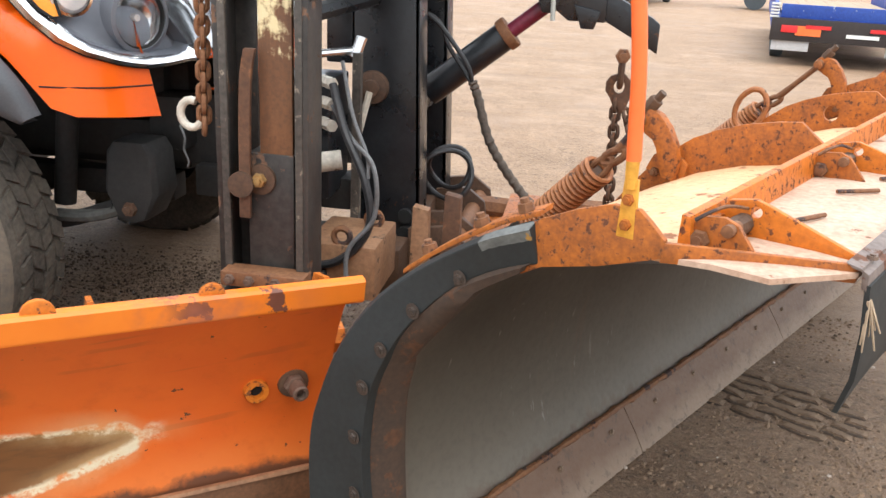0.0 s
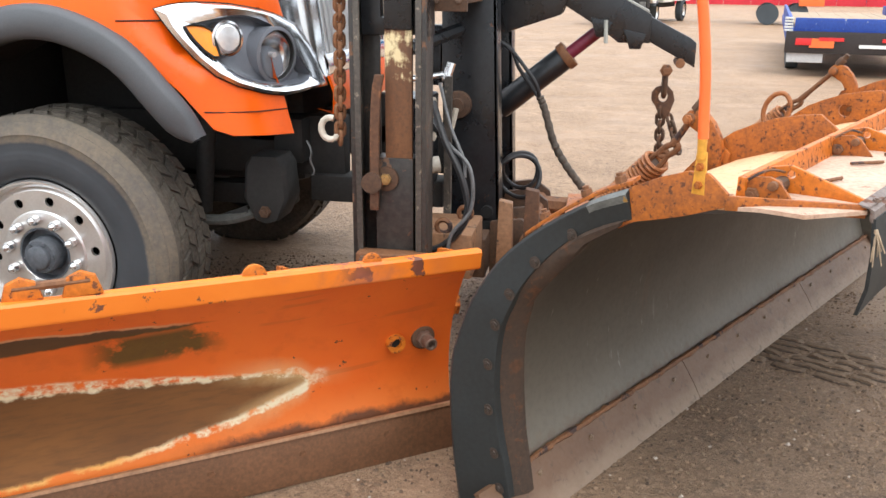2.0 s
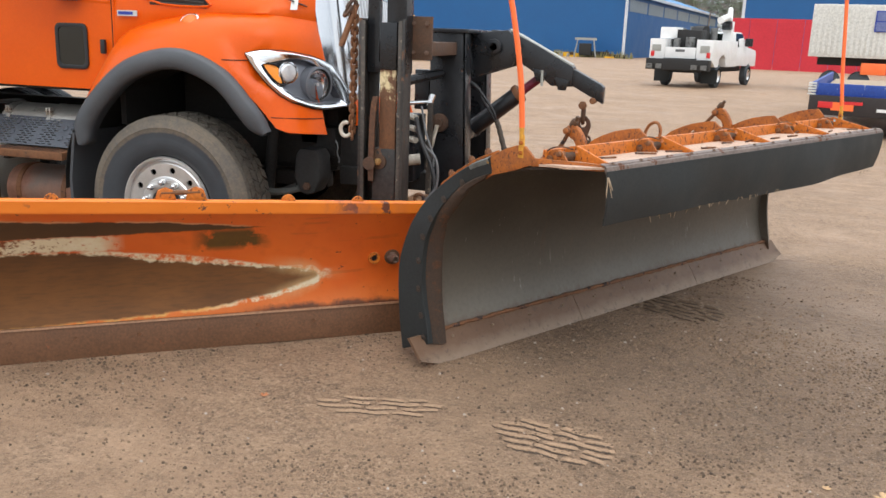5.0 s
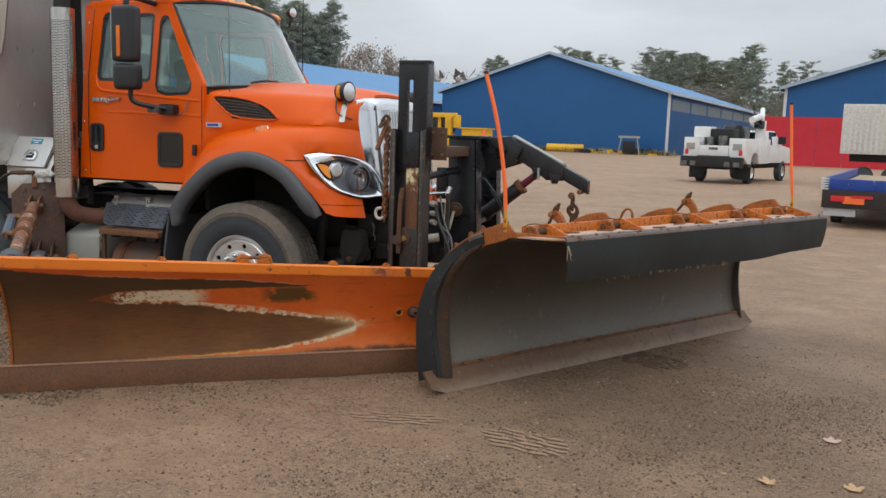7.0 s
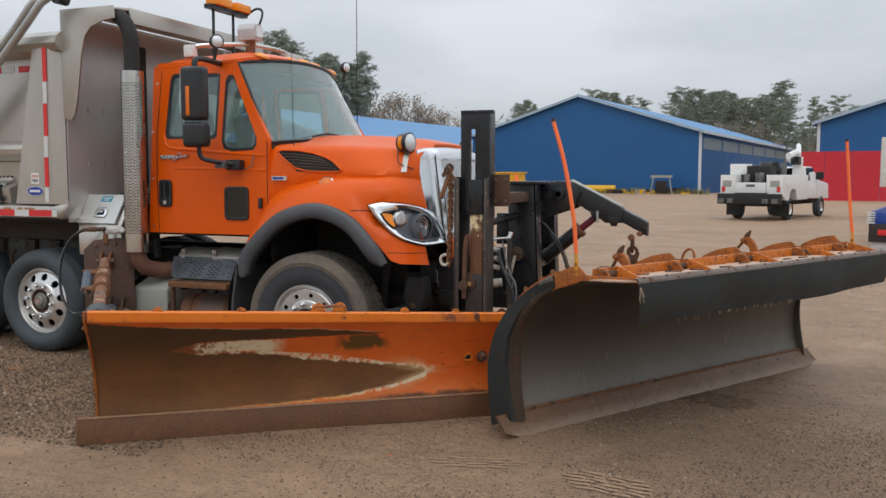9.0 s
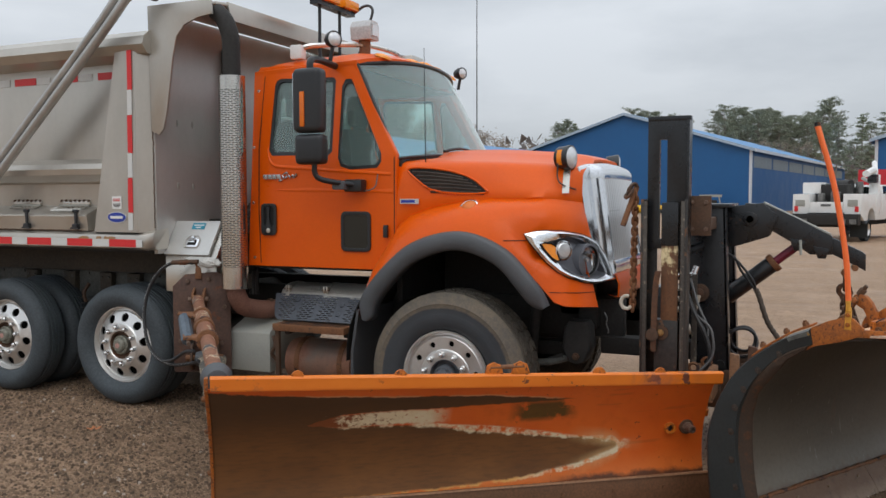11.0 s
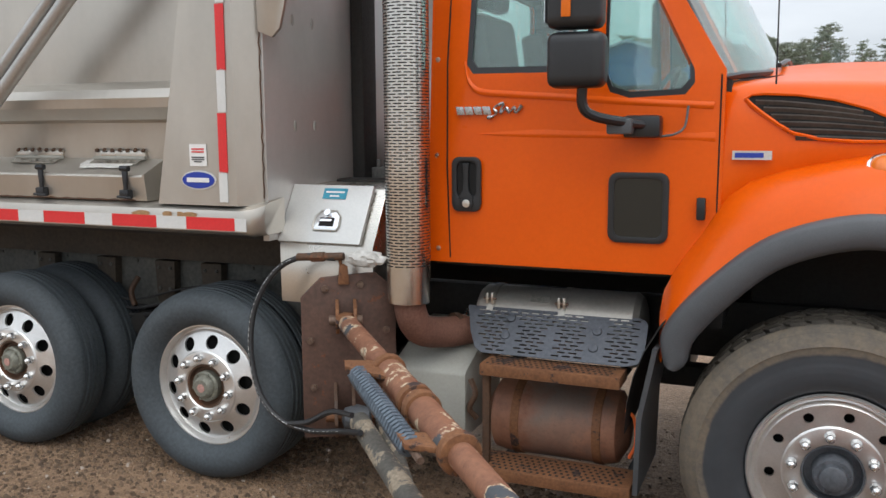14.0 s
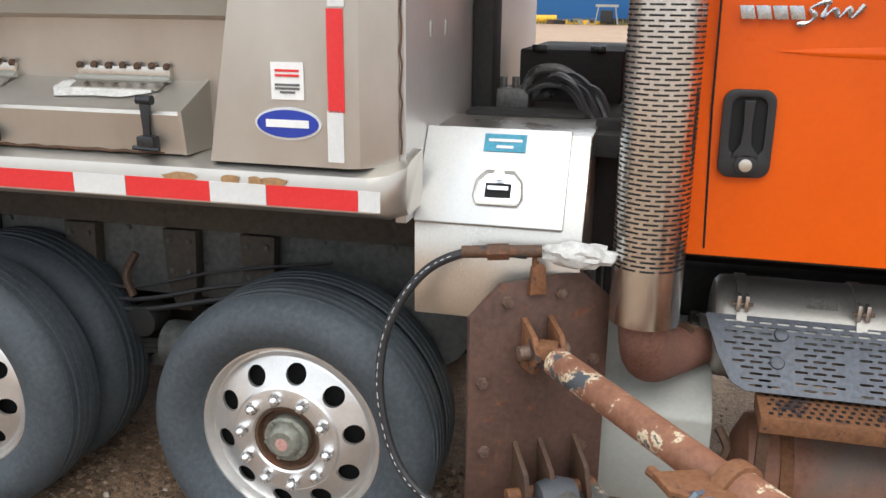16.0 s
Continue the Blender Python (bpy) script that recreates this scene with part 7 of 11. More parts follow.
    part("badge_mark", bx(BM(), -4.951, -4.825, 2.3005, 2.3025, 1.575, 1.596), m_white, oval)
    note = part("paper_notice", bx(BM(), -4.933, -4.838, 2.3055, 2.3085, 1.65, 1.75), m_white, truck, "white notice with red rim")
    for z, w, mm in ((1.728, 0.035, m_red), (1.715, 0.035, m_red), (1.69, 0.036, m_wire), (1.68, 0.036, m_wire), (1.67, 0.022, m_wire)):
        part("print_bar", bx(BM(), -4.885 - w, -4.885 + w, 2.303, 2.3045, z - 0.003, z + 0.003), mm, note)
    # hoist arm of the tarp, two tubes
    for dx, r in ((0, 0.035), (-0.11, 0.03)):
        part("tarp_arm", tube(BM(), smoothline([(-4.45 + dx, 2.30, 3.30), (-4.62 + dx, 2.22, 3.25), (-4.9 + dx, 2.2, 2.97), (-6.2 + dx, 2.2, 1.80), (-6.9 + dx, 2.2, 1.2)], 5), r, 12), m_galv, truck, "galvanised tarp arm")
    part("arm_pivot", cyl(BM(), (-4.5, 2.36, 3.27), (-4.5, 2.24, 3.27), 0.05, seg=16), m_black, truck)
    # rust stains running over the rail
    for sx, w, l in ((-5.22, 0.05, 0.03), (-5.06, 0.03, 0.05), (-4.985, 0.025, 0.07), (-4.93, 0.04, 0.03)):
        rs = random.Random(int(sx * -1000))
        loop = []
        for i in range(14):
            t = 6.283 * i / 14
            k = rs.uniform(0.7, 1.2)
            loop.append(Vector((sx + w * k * math.cos(t), 2.2858, 1.425 + (0.012 if math.sin(t) > 0 else l * k) * math.sin(t))))
        part("rust_stain", slab(BM(), loop, (0, -0.001, 0)), m_stain, truck, "brown yellow rust run")
    # hoist post between bed and cab, tank deck
    part("hoist_post", bx(BM(), -4.58, -4.50, 3.22, 3.38, 1.0, 3.0), m_chassis, truck, "black hoist cylinder post", bevel=0.02)
    part("valve_deck", bx(BM(), -4.42, -3.93, 2.75, 4.4, 1.46, 1.53), m_chassis, truck, bevel=0.01)
    part("deck_tray", bx(BM(), -4.545, -4.14, 2.98, 3.12, 1.53, 1.56), m_chassis, truck, "black padded tray behind the tool box", bevel=0.012)
    back = part("cab_back_box", bx(BM(), -4.47, -4.06, 3.62, 4.4, 1.50, 1.735), m_chassis, truck, "black steel box between cab and bed", bevel=0.012)
    for x in (-4.39, -4.16):
        part("box_hinge", bx(BM(), x - 0.03, x + 0.03, 3.605, 3.63, 1.725, 1.752), m_black, back, bevel=0.004)
    blockp = part("valve_block", bx(BM(), -4.55, -4.38, 3.30, 3.48, 1.53, 1.605), m_valve, truck, "grey oily hydraulic valve block", bevel=0.012)
    for i in range(4):
        part("valve_stem", cyl(BM(), (-4.53 + 0.045 * i, 3.36, 1.60), (-4.53 + 0.045 * i, 3.36, 1.645), 0.014, seg=10), m_valve, blockp, bevel=0.002)
    part("valve_cap", cyl(BM(), (-4.37, 3.33, 1.585), (-4.30, 3.33, 1.60), 0.026, seg=14), m_valve, blockp, bevel=0.003)
    part("valve_elbow", tube(BM(), smoothline([(-4.40, 3.32, 1.60), (-4.36, 3.30, 1.67), (-4.28, 3.28, 1.685), (-4.22, 3.28, 1.66)], 5), 0.018, 10), m_valve, blockp, "dull grey pipe elbow")
    for i in range(9):
        part("valve_hose", tube(BM(), smoothline([(-4.40 + 0.015 * i, 3.32 - 0.01 * i, 1.59 + 0.01 * (i % 3)), (-4.30 + 0.012 * i, 3.22, 1.63 + 0.012 * (i % 4)), (-4.19 + 0.012 * i, 3.10 - 0.02 * (i % 3), 1.61 - 0.02 * (i % 2)), (-4.125 + 0.012 * i, 3.0 - 0.01 * i, 1.45 - 0.03 * (i % 3)), (-4.11 + 0.010 * i, 2.95, 0.95)], 6), 0.010 + 0.003 * (i % 2), 6), m_hose if i % 3 else m_wire, blockp)
    part("hose_guard", bx(BM(), -4.10, -4.02, 2.86, 2.94, 1.15, 1.56), m_chassis, truck, bevel=0.01)


m_smear = surface("pale sealant smear", (0.50, 0.49, 0.46), (0.64, 0.63, 0.60), 18, 70, (0.6, 0.8), bump=0.3)
m_valve = surface("oily grey casting", (0.10, 0.10, 0.095), (0.22, 0.22, 0.21), 12, 70, (0.35, 0.6), metal=0.4, bump=0.2, spot=(0.05, 0.04, 0.035), spot_at=0.58)
m_stain = surface("brown yellow rust run", (0.25, 0.125, 0.05), (0.42, 0.26, 0.125), 16, 60, (0.5, 0.7), bump=0.05)
m_shield = surface("dull stainless shield", (0.54, 0.52, 0.48), (0.66, 0.64, 0.60), 3, 60, (0.20, 0.30), metal=1.0, bump=0.02, fine_amt=0.08)
m_front = surface("dull grey stainless front", (0.47, 0.46, 0.44), (0.60, 0.59, 0.57), 1.6, 30, (0.30, 0.45), metal=0.45, bump=0.0, stretch=(1, 1, 0.4), fine_amt=0.04)
m_rag = surface("grubby white rag", (0.42, 0.41, 0.38), (0.58, 0.57, 0.54), 14, 60, (0.8, 0.9), bump=0.3)
m_muffler = surface("dull grey muffler steel", (0.36, 0.345, 0.31), (0.46, 0.44, 0.40), 4, 60, (0.38, 0.52), metal=0.7, bump=0.02, fine_amt=0.14, spot=(0.22, 0.15, 0.10), spot_at=0.66)
m_badge_blue = surface("blue enamel badge", (0.015, 0.04, 0.30), (0.02, 0.05, 0.36), 5, 60, (0.25, 0.35), bump=0.0, fine_amt=0.05)
m_teal = surface("teal label", (0.02, 0.22, 0.33), (0.04, 0.30, 0.42), 20, 90, (0.35, 0.5), bump=0.0)
build_bed()


# ---- exhaust, boxes, steps and tanks along the side ----
def perforated(bm, place, rows, cols, hole):
    """Slots as small dark plates laid on a surface by place(i, j, a, b), bent along their length."""
    for i in range(rows):
        for j in range(cols):
            lo = [bm.verts.new(place(i, j, -1 + 0.5 * k, -1)) for k in range(5)]
            hi = [bm.verts.new(place(i, j, -1 + 0.5 * k, 1)) for k in range(5)]
            for k in range(4):
                bm.faces.new((lo[k], lo[k + 1], hi[k + 1], hi[k]))
    return bm


def build_side():
    sx, sy, r = -3.905, 2.485, 0.098
    stack = part("exhaust_shield", lathe(BM(), [(r - 0.004, 1.052), (r, 1.052), (r, 1.6), (r, 2.1), (r, 2.64), (r - 0.004, 2.64)], (sx, sy, 0), (0, 0, 1), 40), m_shield, truck, "slotted dull stainless exhaust shield", angle=30)

    def slot2(i, j, a, b):
        z = 1.22 + 0.0130 * i + b * 0.0024
        t = radians(150 + 30.0 * (j + 0.5 * (i % 2)) + a * 11.5)
        return Vector((sx + math.cos(t) * (r + 0.0012), sy + math.sin(t) * (r + 0.0012), z))
    tagged(part("shield_slot", perforated(BM(), slot2, 102, 9, 0), m_dark, stack), kind="stuff")
    line = smoothline([(sx, sy, 2.5), (sx, sy, 2.80), (sx - 0.005, sy, 2.93), (sx - 0.05, sy, 3.05), (sx - 0.13, sy, 3.13)], 6)
    part("exhaust_pipe", tube(BM(), line, 0.066, 20), m_chassis, truck, "sooty black exhaust pipe")
    part("pipe_mouth", cyl(BM(), Vector(line[-1]), Vector(line[-1]) + Vector((-0.003, 0, 0.002)), 0.06, seg=20), m_dark, truck)
    part("exhaust_elbow", tube(BM(), smoothline([(sx, sy, 1.10), (sx + 0.005, sy + 0.015, 0.99), (sx + 0.025, sy + 0.08, 0.905), (sx + 0.085, sy + 0.22, 0.868), (sx + 0.16, sy + 0.32, 0.868), (sx + 0.22, sy + 0.38, 0.872)], 7), 0.072, 20), m_elbow, truck, "rusty brown exhaust elbow")
    part("elbow_clamp", cyl(BM(), (-3.80, 2.765, 0.868), (-3.785, 2.785, 0.868), 0.080, seg=24), m_rust_dark, truck)
    # muffler with slotted guard
    my, mz, mr = 2.90, 0.908, 0.166
    muf = part("muffler", lathe(BM(), [(0.0, -3.70), (0.115, -3.698), (0.150, -3.69), (mr - 0.003, -3.675), (mr, -3.66), (mr, -3.3), (mr, -3.275), (mr + 0.004, -3.27), (mr + 0.004, -2.96), (0.15, -2.935), (0.12, -2.925), (0, -2.92)], (0, my, mz), (1, 0, 0), 36), m_muffler, truck, "dull stainless muffler drum", angle=30)
    part("inlet_ring", lathe(BM(), [(0.072, -3.765), (0.088, -3.76), (0.092, -3.745), (0.088, -3.73), (0.078, -3.70)], (0, 2.845, 0.872), (1, 0, 0), 28), m_shield, muf, "pale inlet collar")
    for x in (-3.615, -3.275):
        band = part("muffler_band", lathe(BM(), [(mr, x - 0.016), (mr + 0.007, x - 0.015), (mr + 0.007, x + 0.015), (mr, x + 0.016)], (0, my, mz), (1, 0, 0), 36), m_muffler, muf, "steel strap with a bolted clamp")
        for dx in (-0.012, 0.012):
            part("clamp_lug", bx(BM(), x + dx - 0.006, x + dx + 0.006, my - mr * 0.80 - 0.02, my - mr * 0.80 + 0.014, mz + mr * 0.62, mz + mr * 0.62 + 0.05), m_steel_bright, band, bevel=0.003)
        part("clamp_bolt", cyl(BM(), (x - 0.03, my - mr * 0.80 - 0.012, mz + mr * 0.62 + 0.022), (x + 0.03, my - mr * 0.80 - 0.012, mz + mr * 0.62 + 0.022), 0.006, seg=8), m_bolt, band)
    part("maker_plate", slab(BM(), [Vector((x, my - 0.166 * math.cos(a) - 0.001, mz + 0.166 * math.sin(a) + 0.001)) for x, a in ((-3.43, 0.80), (-3.34, 0.80), (-3.34, 1.02), (-3.43, 1.02))], (0, -0.002, 0.002)), m_mark, muf, "stamped grey plate")

    def gp(x, b):
        return Vector((x, 2.757 - 0.159 * b, 0.996 - 0.177 * b))
    outer = [(-3.717, 0.0), (-3.72, 0.03), (-3.68, 0.55), (-3.640, 0.90), (-3.60, 1.0), (-2.955, 1.0), (-2.915, 0.95), (-2.892, 0.86), (-2.887, 0.70), (-2.887, 0.14), (-2.90, 0.05), (-2.93, 0.0)]
    slots = []
    for i in range(12):
        for j in range(15):
            xc, bc = -3.645 + 0.0505 * j + 0.025 * (i % 2), 0.075 + 0.077 * i
            if xc - 0.02 < -3.70 + 0.09 * bc or xc > -2.925 or abs(xc + 3.485) < 0.027 and i > 1 or abs(xc + 3.10) < 0.042 or abs(xc + 3.30) < 0.02 and i > 3:
                continue
            slots.append([(xc - 0.019, bc), (xc - 0.016, bc - 0.016), (xc + 0.016, bc - 0.016), (xc + 0.019, bc), (xc + 0.016, bc + 0.016), (xc - 0.016, bc + 0.016)])
    guard = part("muffler_guard", holed(BM(), outer, slots, gp, (0, 0.003, -0.003)), m_guard, muf, "blue grey slotted guard plate", angle=40)
    for x, b in ((-3.50, 0.22), (-3.51, 0.60), (-3.10, 0.35), (-3.105, 0.70)):
        part("guard_bolt", lathe(BM(), [(0.022, 0), (0.019, 0.006), (0.008, 0.008), (0, 0.008)], gp(x, b), (0, -0.744, 0.668), 14), m_guard, guard)
    # steps
    for x0, x1, y0, y1, z in ((-3.565, -2.955, 2.47, 2.64, 0.803), (-3.58, -2.90, 2.44, 2.66, 0.345)):
        st = part("step", bx(BM(), x0, x1, y0, y1, z - 0.052, z), m_rust, truck, "rusty punched steel step", bevel=0.006)

        def hole(i, j, a, b):
            return Vector((x0 + 0.03 + (x1 - x0 - 0.06) * (j + 0.5 * (i % 2)) / 22 + a * 0.006, y0 + 0.025 + 0.03 * i + b * 0.008, z + 0.002))
        tagged(part("punched_hole", perforated(BM(), hole, 6, 22, 0), m_dark, st), kind="stuff")
        for x in (x0 + 0.05, x1 - 0.05):
            part("step_bracket", bx(BM(), x - 0.02, x + 0.02, y1 - 0.05, 3.2, z - 0.09, z - 0.06), m_chassis, st)
    part("step_hanger", bx(BM(), -3.56, -3.53, 2.5, 2.53, 0.3, 0.78), m_rust_dark, truck)
    # air tank
    tank = part("air_tank", lathe(BM(), [(0, -3.615), (0.09, -3.60), (0.16, -3.56), (0.172, -3.5), (0.172, -3.06), (0.16, -3.0), (0.09, -2.96), (0, -2.945)], (0, 2.78, 0.49), (1, 0, 0), 32), m_tank, truck, "rust streaked air tank", angle=40)
    for x in (-3.45, -3.08):
        part("tank_strap", lathe(BM(), [(0.172, x - 0.02), (0.178, x - 0.018), (0.178, x + 0.018), (0.172, x + 0.02)], (0, 2.78, 0.49), (1, 0, 0), 32), m_rust, tank)
    part("tank_wire", tube(BM(), smoothline([(-2.95, 2.62, 0.62), (-2.91, 2.58, 0.60), (-2.90, 2.57, 0.50), (-2.93, 2.6, 0.42)], 5), 0.008, 6), m_marker, tank)
    # grey battery box with sloped lid
    part("battery_box", loft(BM(), [[Vector((x, y, z)) for y, z in ((2.60, 0.40), (2.60, 0.70), (2.62, 0.72), (2.98, 0.86), (3.1, 0.86), (3.1, 0.40))] for x in (-4.05, -3.68)], closed=True, caps=True), m_grey_metal, truck, "pale grey battery box", bevel=0.008)
    part("box_latch", tube(BM(), smoothline([(-3.66, 2.62, 0.68), (-3.63, 2.60, 0.62), (-3.66, 2.60, 0.55), (-3.63, 2.62, 0.50)], 4), 0.014, 6), m_rust_dark, truck)
    # white tool box with sloping lid
    bm = loft(BM(), [[Vector((x, y, z)) for y, z in ((2.50, 1.00), (2.50, 1.275), (2.66, 1.535), (3.0, 1.545), (3.0, 1.0))] for x in (-4.585, -4.09)], closed=True, caps=True)
    box = part("tool_box", bm, m_steel_bright, truck, "bright aluminium tool box with sloping lid", bevel=0.006)

    def lid(x, s, d):
        n = Vector((0, -0.85, 0.527))
        return Vector((x, 2.50, 1.29)).lerp(Vector((x, 2.655, 1.54)), s) + n * d
    part("lid", slab(BM(), [lid(-4.58, -0.03, 0.004), lid(-4.145, -0.03, 0.004), lid(-4.145, 1.0, 0.004), lid(-4.58, 1.0, 0.004)], Vector((0, -0.85, 0.527)) * 0.022), m_lid, box, "white sheet aluminium lid", bevel=0.005)
    part("lid_label", slab(BM(), [lid(-4.40, 0.74, 0.027), lid(-4.275, 0.74, 0.027), lid(-4.275, 0.93, 0.027), lid(-4.40, 0.93, 0.027)], Vector((0, -0.85, 0.527)) * 0.002), m_teal, box, "teal maker label")
    for s, w in ((0.86, 0.05), (0.79, 0.025)):
        part("label_bar", slab(BM(), [lid(-4.337 - w, s - 0.015, 0.030), lid(-4.337 + w, s - 0.015, 0.030), lid(-4.337 + w, s + 0.015, 0.030), lid(-4.337 - w, s + 0.015, 0.030)], Vector((0, -0.85, 0.527)) * 0.001), m_white, box)
    lt = [(-4.40, 0.18), (-4.28, 0.18), (-4.27, 0.25), (-4.275, 0.42), (-4.30, 0.52), (-4.38, 0.52), (-4.405, 0.42), (-4.41, 0.25)]
    latch = part("paddle_latch", slab(BM(), [lid(x, s, 0.026) for x, s in lt], Vector((0, -0.85, 0.527)) * 0.006), m_chrome, box, "chrome paddle latch", bevel=0.002)
    part("latch_rim", tube(BM(), [lid(x, sv, 0.033) for x, sv in lt], 0.0045, 6, True), m_muffler, latch)
    part("latch_well", slab(BM(), [lid(-4.378, 0.25, 0.033), lid(-4.302, 0.25, 0.033), lid(-4.302, 0.40, 0.033), lid(-4.378, 0.40, 0.033)], Vector((0, -0.85, 0.527)) * 0.001), m_dark, latch)
    part("latch_tee", slab(BM(), [lid(-4.37, 0.32, 0.035), lid(-4.31, 0.32, 0.035), lid(-4.31, 0.36, 0.035), lid(-4.37, 0.36, 0.035)], Vector((0, -0.85, 0.527)) * 0.008), m_chrome, latch)
    part("lock", cyl(BM(), lid(-4.34, 0.47, 0.03), lid(-4.34, 0.47, 0.05), 0.017, seg=12), m_chrome, latch)
    # mirrors on the near door
    for mirror in (False, True):
        f = flip if mirror else (lambda b: b)
        mb = part("mirror", f(bx(BM(), -3.235, -3.02, 2.27, 2.40, 2.185, 2.63)), m_black_gloss, truck, "black plastic wing mirror", bevel=0.045, seg=4)
        part("mirror_low", f(bx(BM(), -3.23, -3.01, 2.275, 2.40, 1.965, 2.175)), m_black_gloss, mb, bevel=0.045, seg=4)
        part("mirror_glass", f(bx(BM(), -3.2395, -3.2365, 2.29, 2.385, 2.21, 2.60)), m_chrome, mb)
        part("mirror_lamp", f(bx(BM(), -3.168, -3.132, 2.262, 2.272, 2.225, 2.465)), m_amber_deep, mb, "amber mirror lamp", bevel=0.004)
        arm = part("mirror_arm", f(tube(BM(), smoothline([(-3.10, 2.34, 1.98), (-3.10, 2.35, 1.90), (-3.06, 2.38, 1.86), (-2.95, 2.48, 1.835), (-2.86, 2.58, 1.82)], 5), 0.02, 10)), m_black_gloss, mb)
        part("arm_foot", f(bx(BM(), -2.98, -2.83, 2.52, 2.61, 1.775, 1.865)), m_black_gloss, mb, bevel=0.02)
        part("arm_clamp", f(bx(BM(), -3.03, -2.93, 2.45, 2.53, 1.79, 1.85)), m_plastic, mb, bevel=0.012)
        part("loose_wire", f(tube(BM(), smoothline([(-2.84, 2.58, 1.78), (-2.78, 2.57, 1.79), (-2.745, 2.58, 1.82), (-2.735, 2.59, 1.90)], 5), 0.005, 5)), m_wire, mb)
        part("mirror_bar", f(tube(BM(), smoothline([(-3.13, 2.34, 2.62), (-3.13, 2.36, 2.69), (-3.14, 2.5, 2.71), (-3.15, 2.72, 2.70)], 5), 0.025, 10)), m_black_gloss, mb)
    # near door's word badge and the fender's name plate, as bars
    for i in range(4):
        x = -3.724 + 0.041 * i
        part("name_badge", slab(BM(), [Vector((x + 0.009, 2.604, 1.874)), Vector((x + 0.044, 2.604, 1.874)), Vector((x + 0.036, 2.604, 1.909)), Vector((x, 2.604, 1.909))], (0, -0.004, 0)), m_badge_chrome, truck, "grey chrome name badge", bevel=0.001)
    part("name_script", tube(BM(), smoothline([(-3.578, 2.602, 1.862), (-3.552, 2.602, 1.866), (-3.535, 2.602, 1.884), (-3.548, 2.602, 1.903), (-3.505, 2.602, 1.921), (-3.512, 2.602, 1.900), (-3.515, 2.602, 1.880), (-3.49, 2.602, 1.902), (-3.478, 2.602, 1.882), (-3.455, 2.602, 1.904), (-3.448, 2.602, 1.880), (-3.42, 2.602, 1.912)], 4), [0.006 + 0.0025 * math.sin(i * 0.9) for i in range(45)], 6), m_badge_chrome, truck, "grey chrome script")
    plate = part("engine_badge", bx(BM(), -2.565, -2.42, 2.60, 2.607, 1.69, 1.725), m_alu, truck, "small engine name plate")
    part("badge_bar", bx(BM(), -2.555, -2.45, 2.597, 2.5995, 1.698, 1.717), m_badge_blue, plate)
    for x, z in ((-3.818, 2.55), (-3.818, 2.117), (-3.817, 1.698), (-3.812, 1.28)):
        part("rivet", lathe(BM(), [(0.012, 0), (0.009, 0.006), (0, 0.008)], (x, side_y(z), z), (0, -1, 0), 10), m_alu, truck)
    part("door_check", bx(BM(), -2.69, -2.655, 2.575, 2.60, 1.45, 1.54), m_black_gloss, truck, bevel=0.008)
    # roof lamps, spot lamp, beacon bar, aerials
    for i, c in enumerate((-0.62, -0.22, 0.0, 0.22, 0.62)):
        part("roof_marker", lathe(BM(), [(0.07, 0), (0.06, 0.018), (0.03, 0.03), (0, 0.032)], (-2.83 - 0.16 * abs(c) ** 2, YC + c, 2.80 - 0.03 * abs(c)), (0.35, 0, 1), 20), m_amber, truck, "amber roof marker lamp")
    for at, r, to in (((-3.10, 2.60, 2.87), 0.058, (0.85, -0.5, 0)), ((-3.0, 4.75, 2.90), 0.055, (0.9, -0.35, 0)), ((-3.36, 4.2, 2.93), 0.08, (0.9, 0.1, 0))):
        lamp = part("round_lamp", lathe(BM(), [(0, -0.06), (r * 0.7, -0.05), (r, -0.01), (r * 1.05, 0.03), (r * 0.95, 0.04)], at, to, 24), m_black_gloss, truck, "black round work lamp")
        part("lens", lathe(BM(), [(r * 0.94, 0.03), (r * 0.6, 0.045), (0, 0.05)], at, to, 24), m_lamp, lamp)
        part("lamp_foot", cyl(BM(), Vector(at) - Vector((0, 0, r)), Vector(at) - Vector((0.02, 0, 0.15)), 0.015, seg=8), m_black_gloss, lamp)
    part("roof_rail", tube(BM(), smoothline([(-3.55, 2.85, 2.86), (-3.45, 2.9, 2.90), (-3.2, 3.3, 2.945), (-3.2, 3.9, 2.945), (-3.45, 4.3, 2.90)], 6), 0.02, 8), m_alu, truck, "polished roof rail")
    part("rail_end", bx(BM(), -3.60, -3.50, 2.80, 2.88, 2.79, 2.90), m_white, truck, bevel=0.015)
    bx_l = part("strobe_lamp", loft(BM(), [[Vector((x, 3.28 + y, 2.98 + z)) for y, z in ((-0.07, 0.0), (-0.08, 0.10), (-0.05, 0.15), (0.05, 0.15), (0.08, 0.10), (0.07, 0.0))] for x in (-3.30, -3.12)], closed=True, caps=True), m_grey_white, truck, "pale boxy strobe lamp", bevel=0.008)
    part("strobe_lens", bx(BM(), -3.118, -3.11, 3.23, 3.33, 3.01, 3.10), m_lamp, bx_l)
    part("strobe_foot", cyl(BM(), (-3.21, 3.28, 2.83), (-3.21, 3.28, 2.98), 0.045, seg=16), m_rust, bx_l)
    bar = part("beacon_bar", bx(BM(), -3.70, -3.62, 3.25, 3.85, 3.31, 3.35), m_black, truck, "black beacon bar")
    for y in (3.3, 3.62):
        part("beacon", bx(BM(), -3.72, -3.58, y, y + 0.24, 3.35, 3.425), m_amber, bar, "amber warning beacon", bevel=0.01)
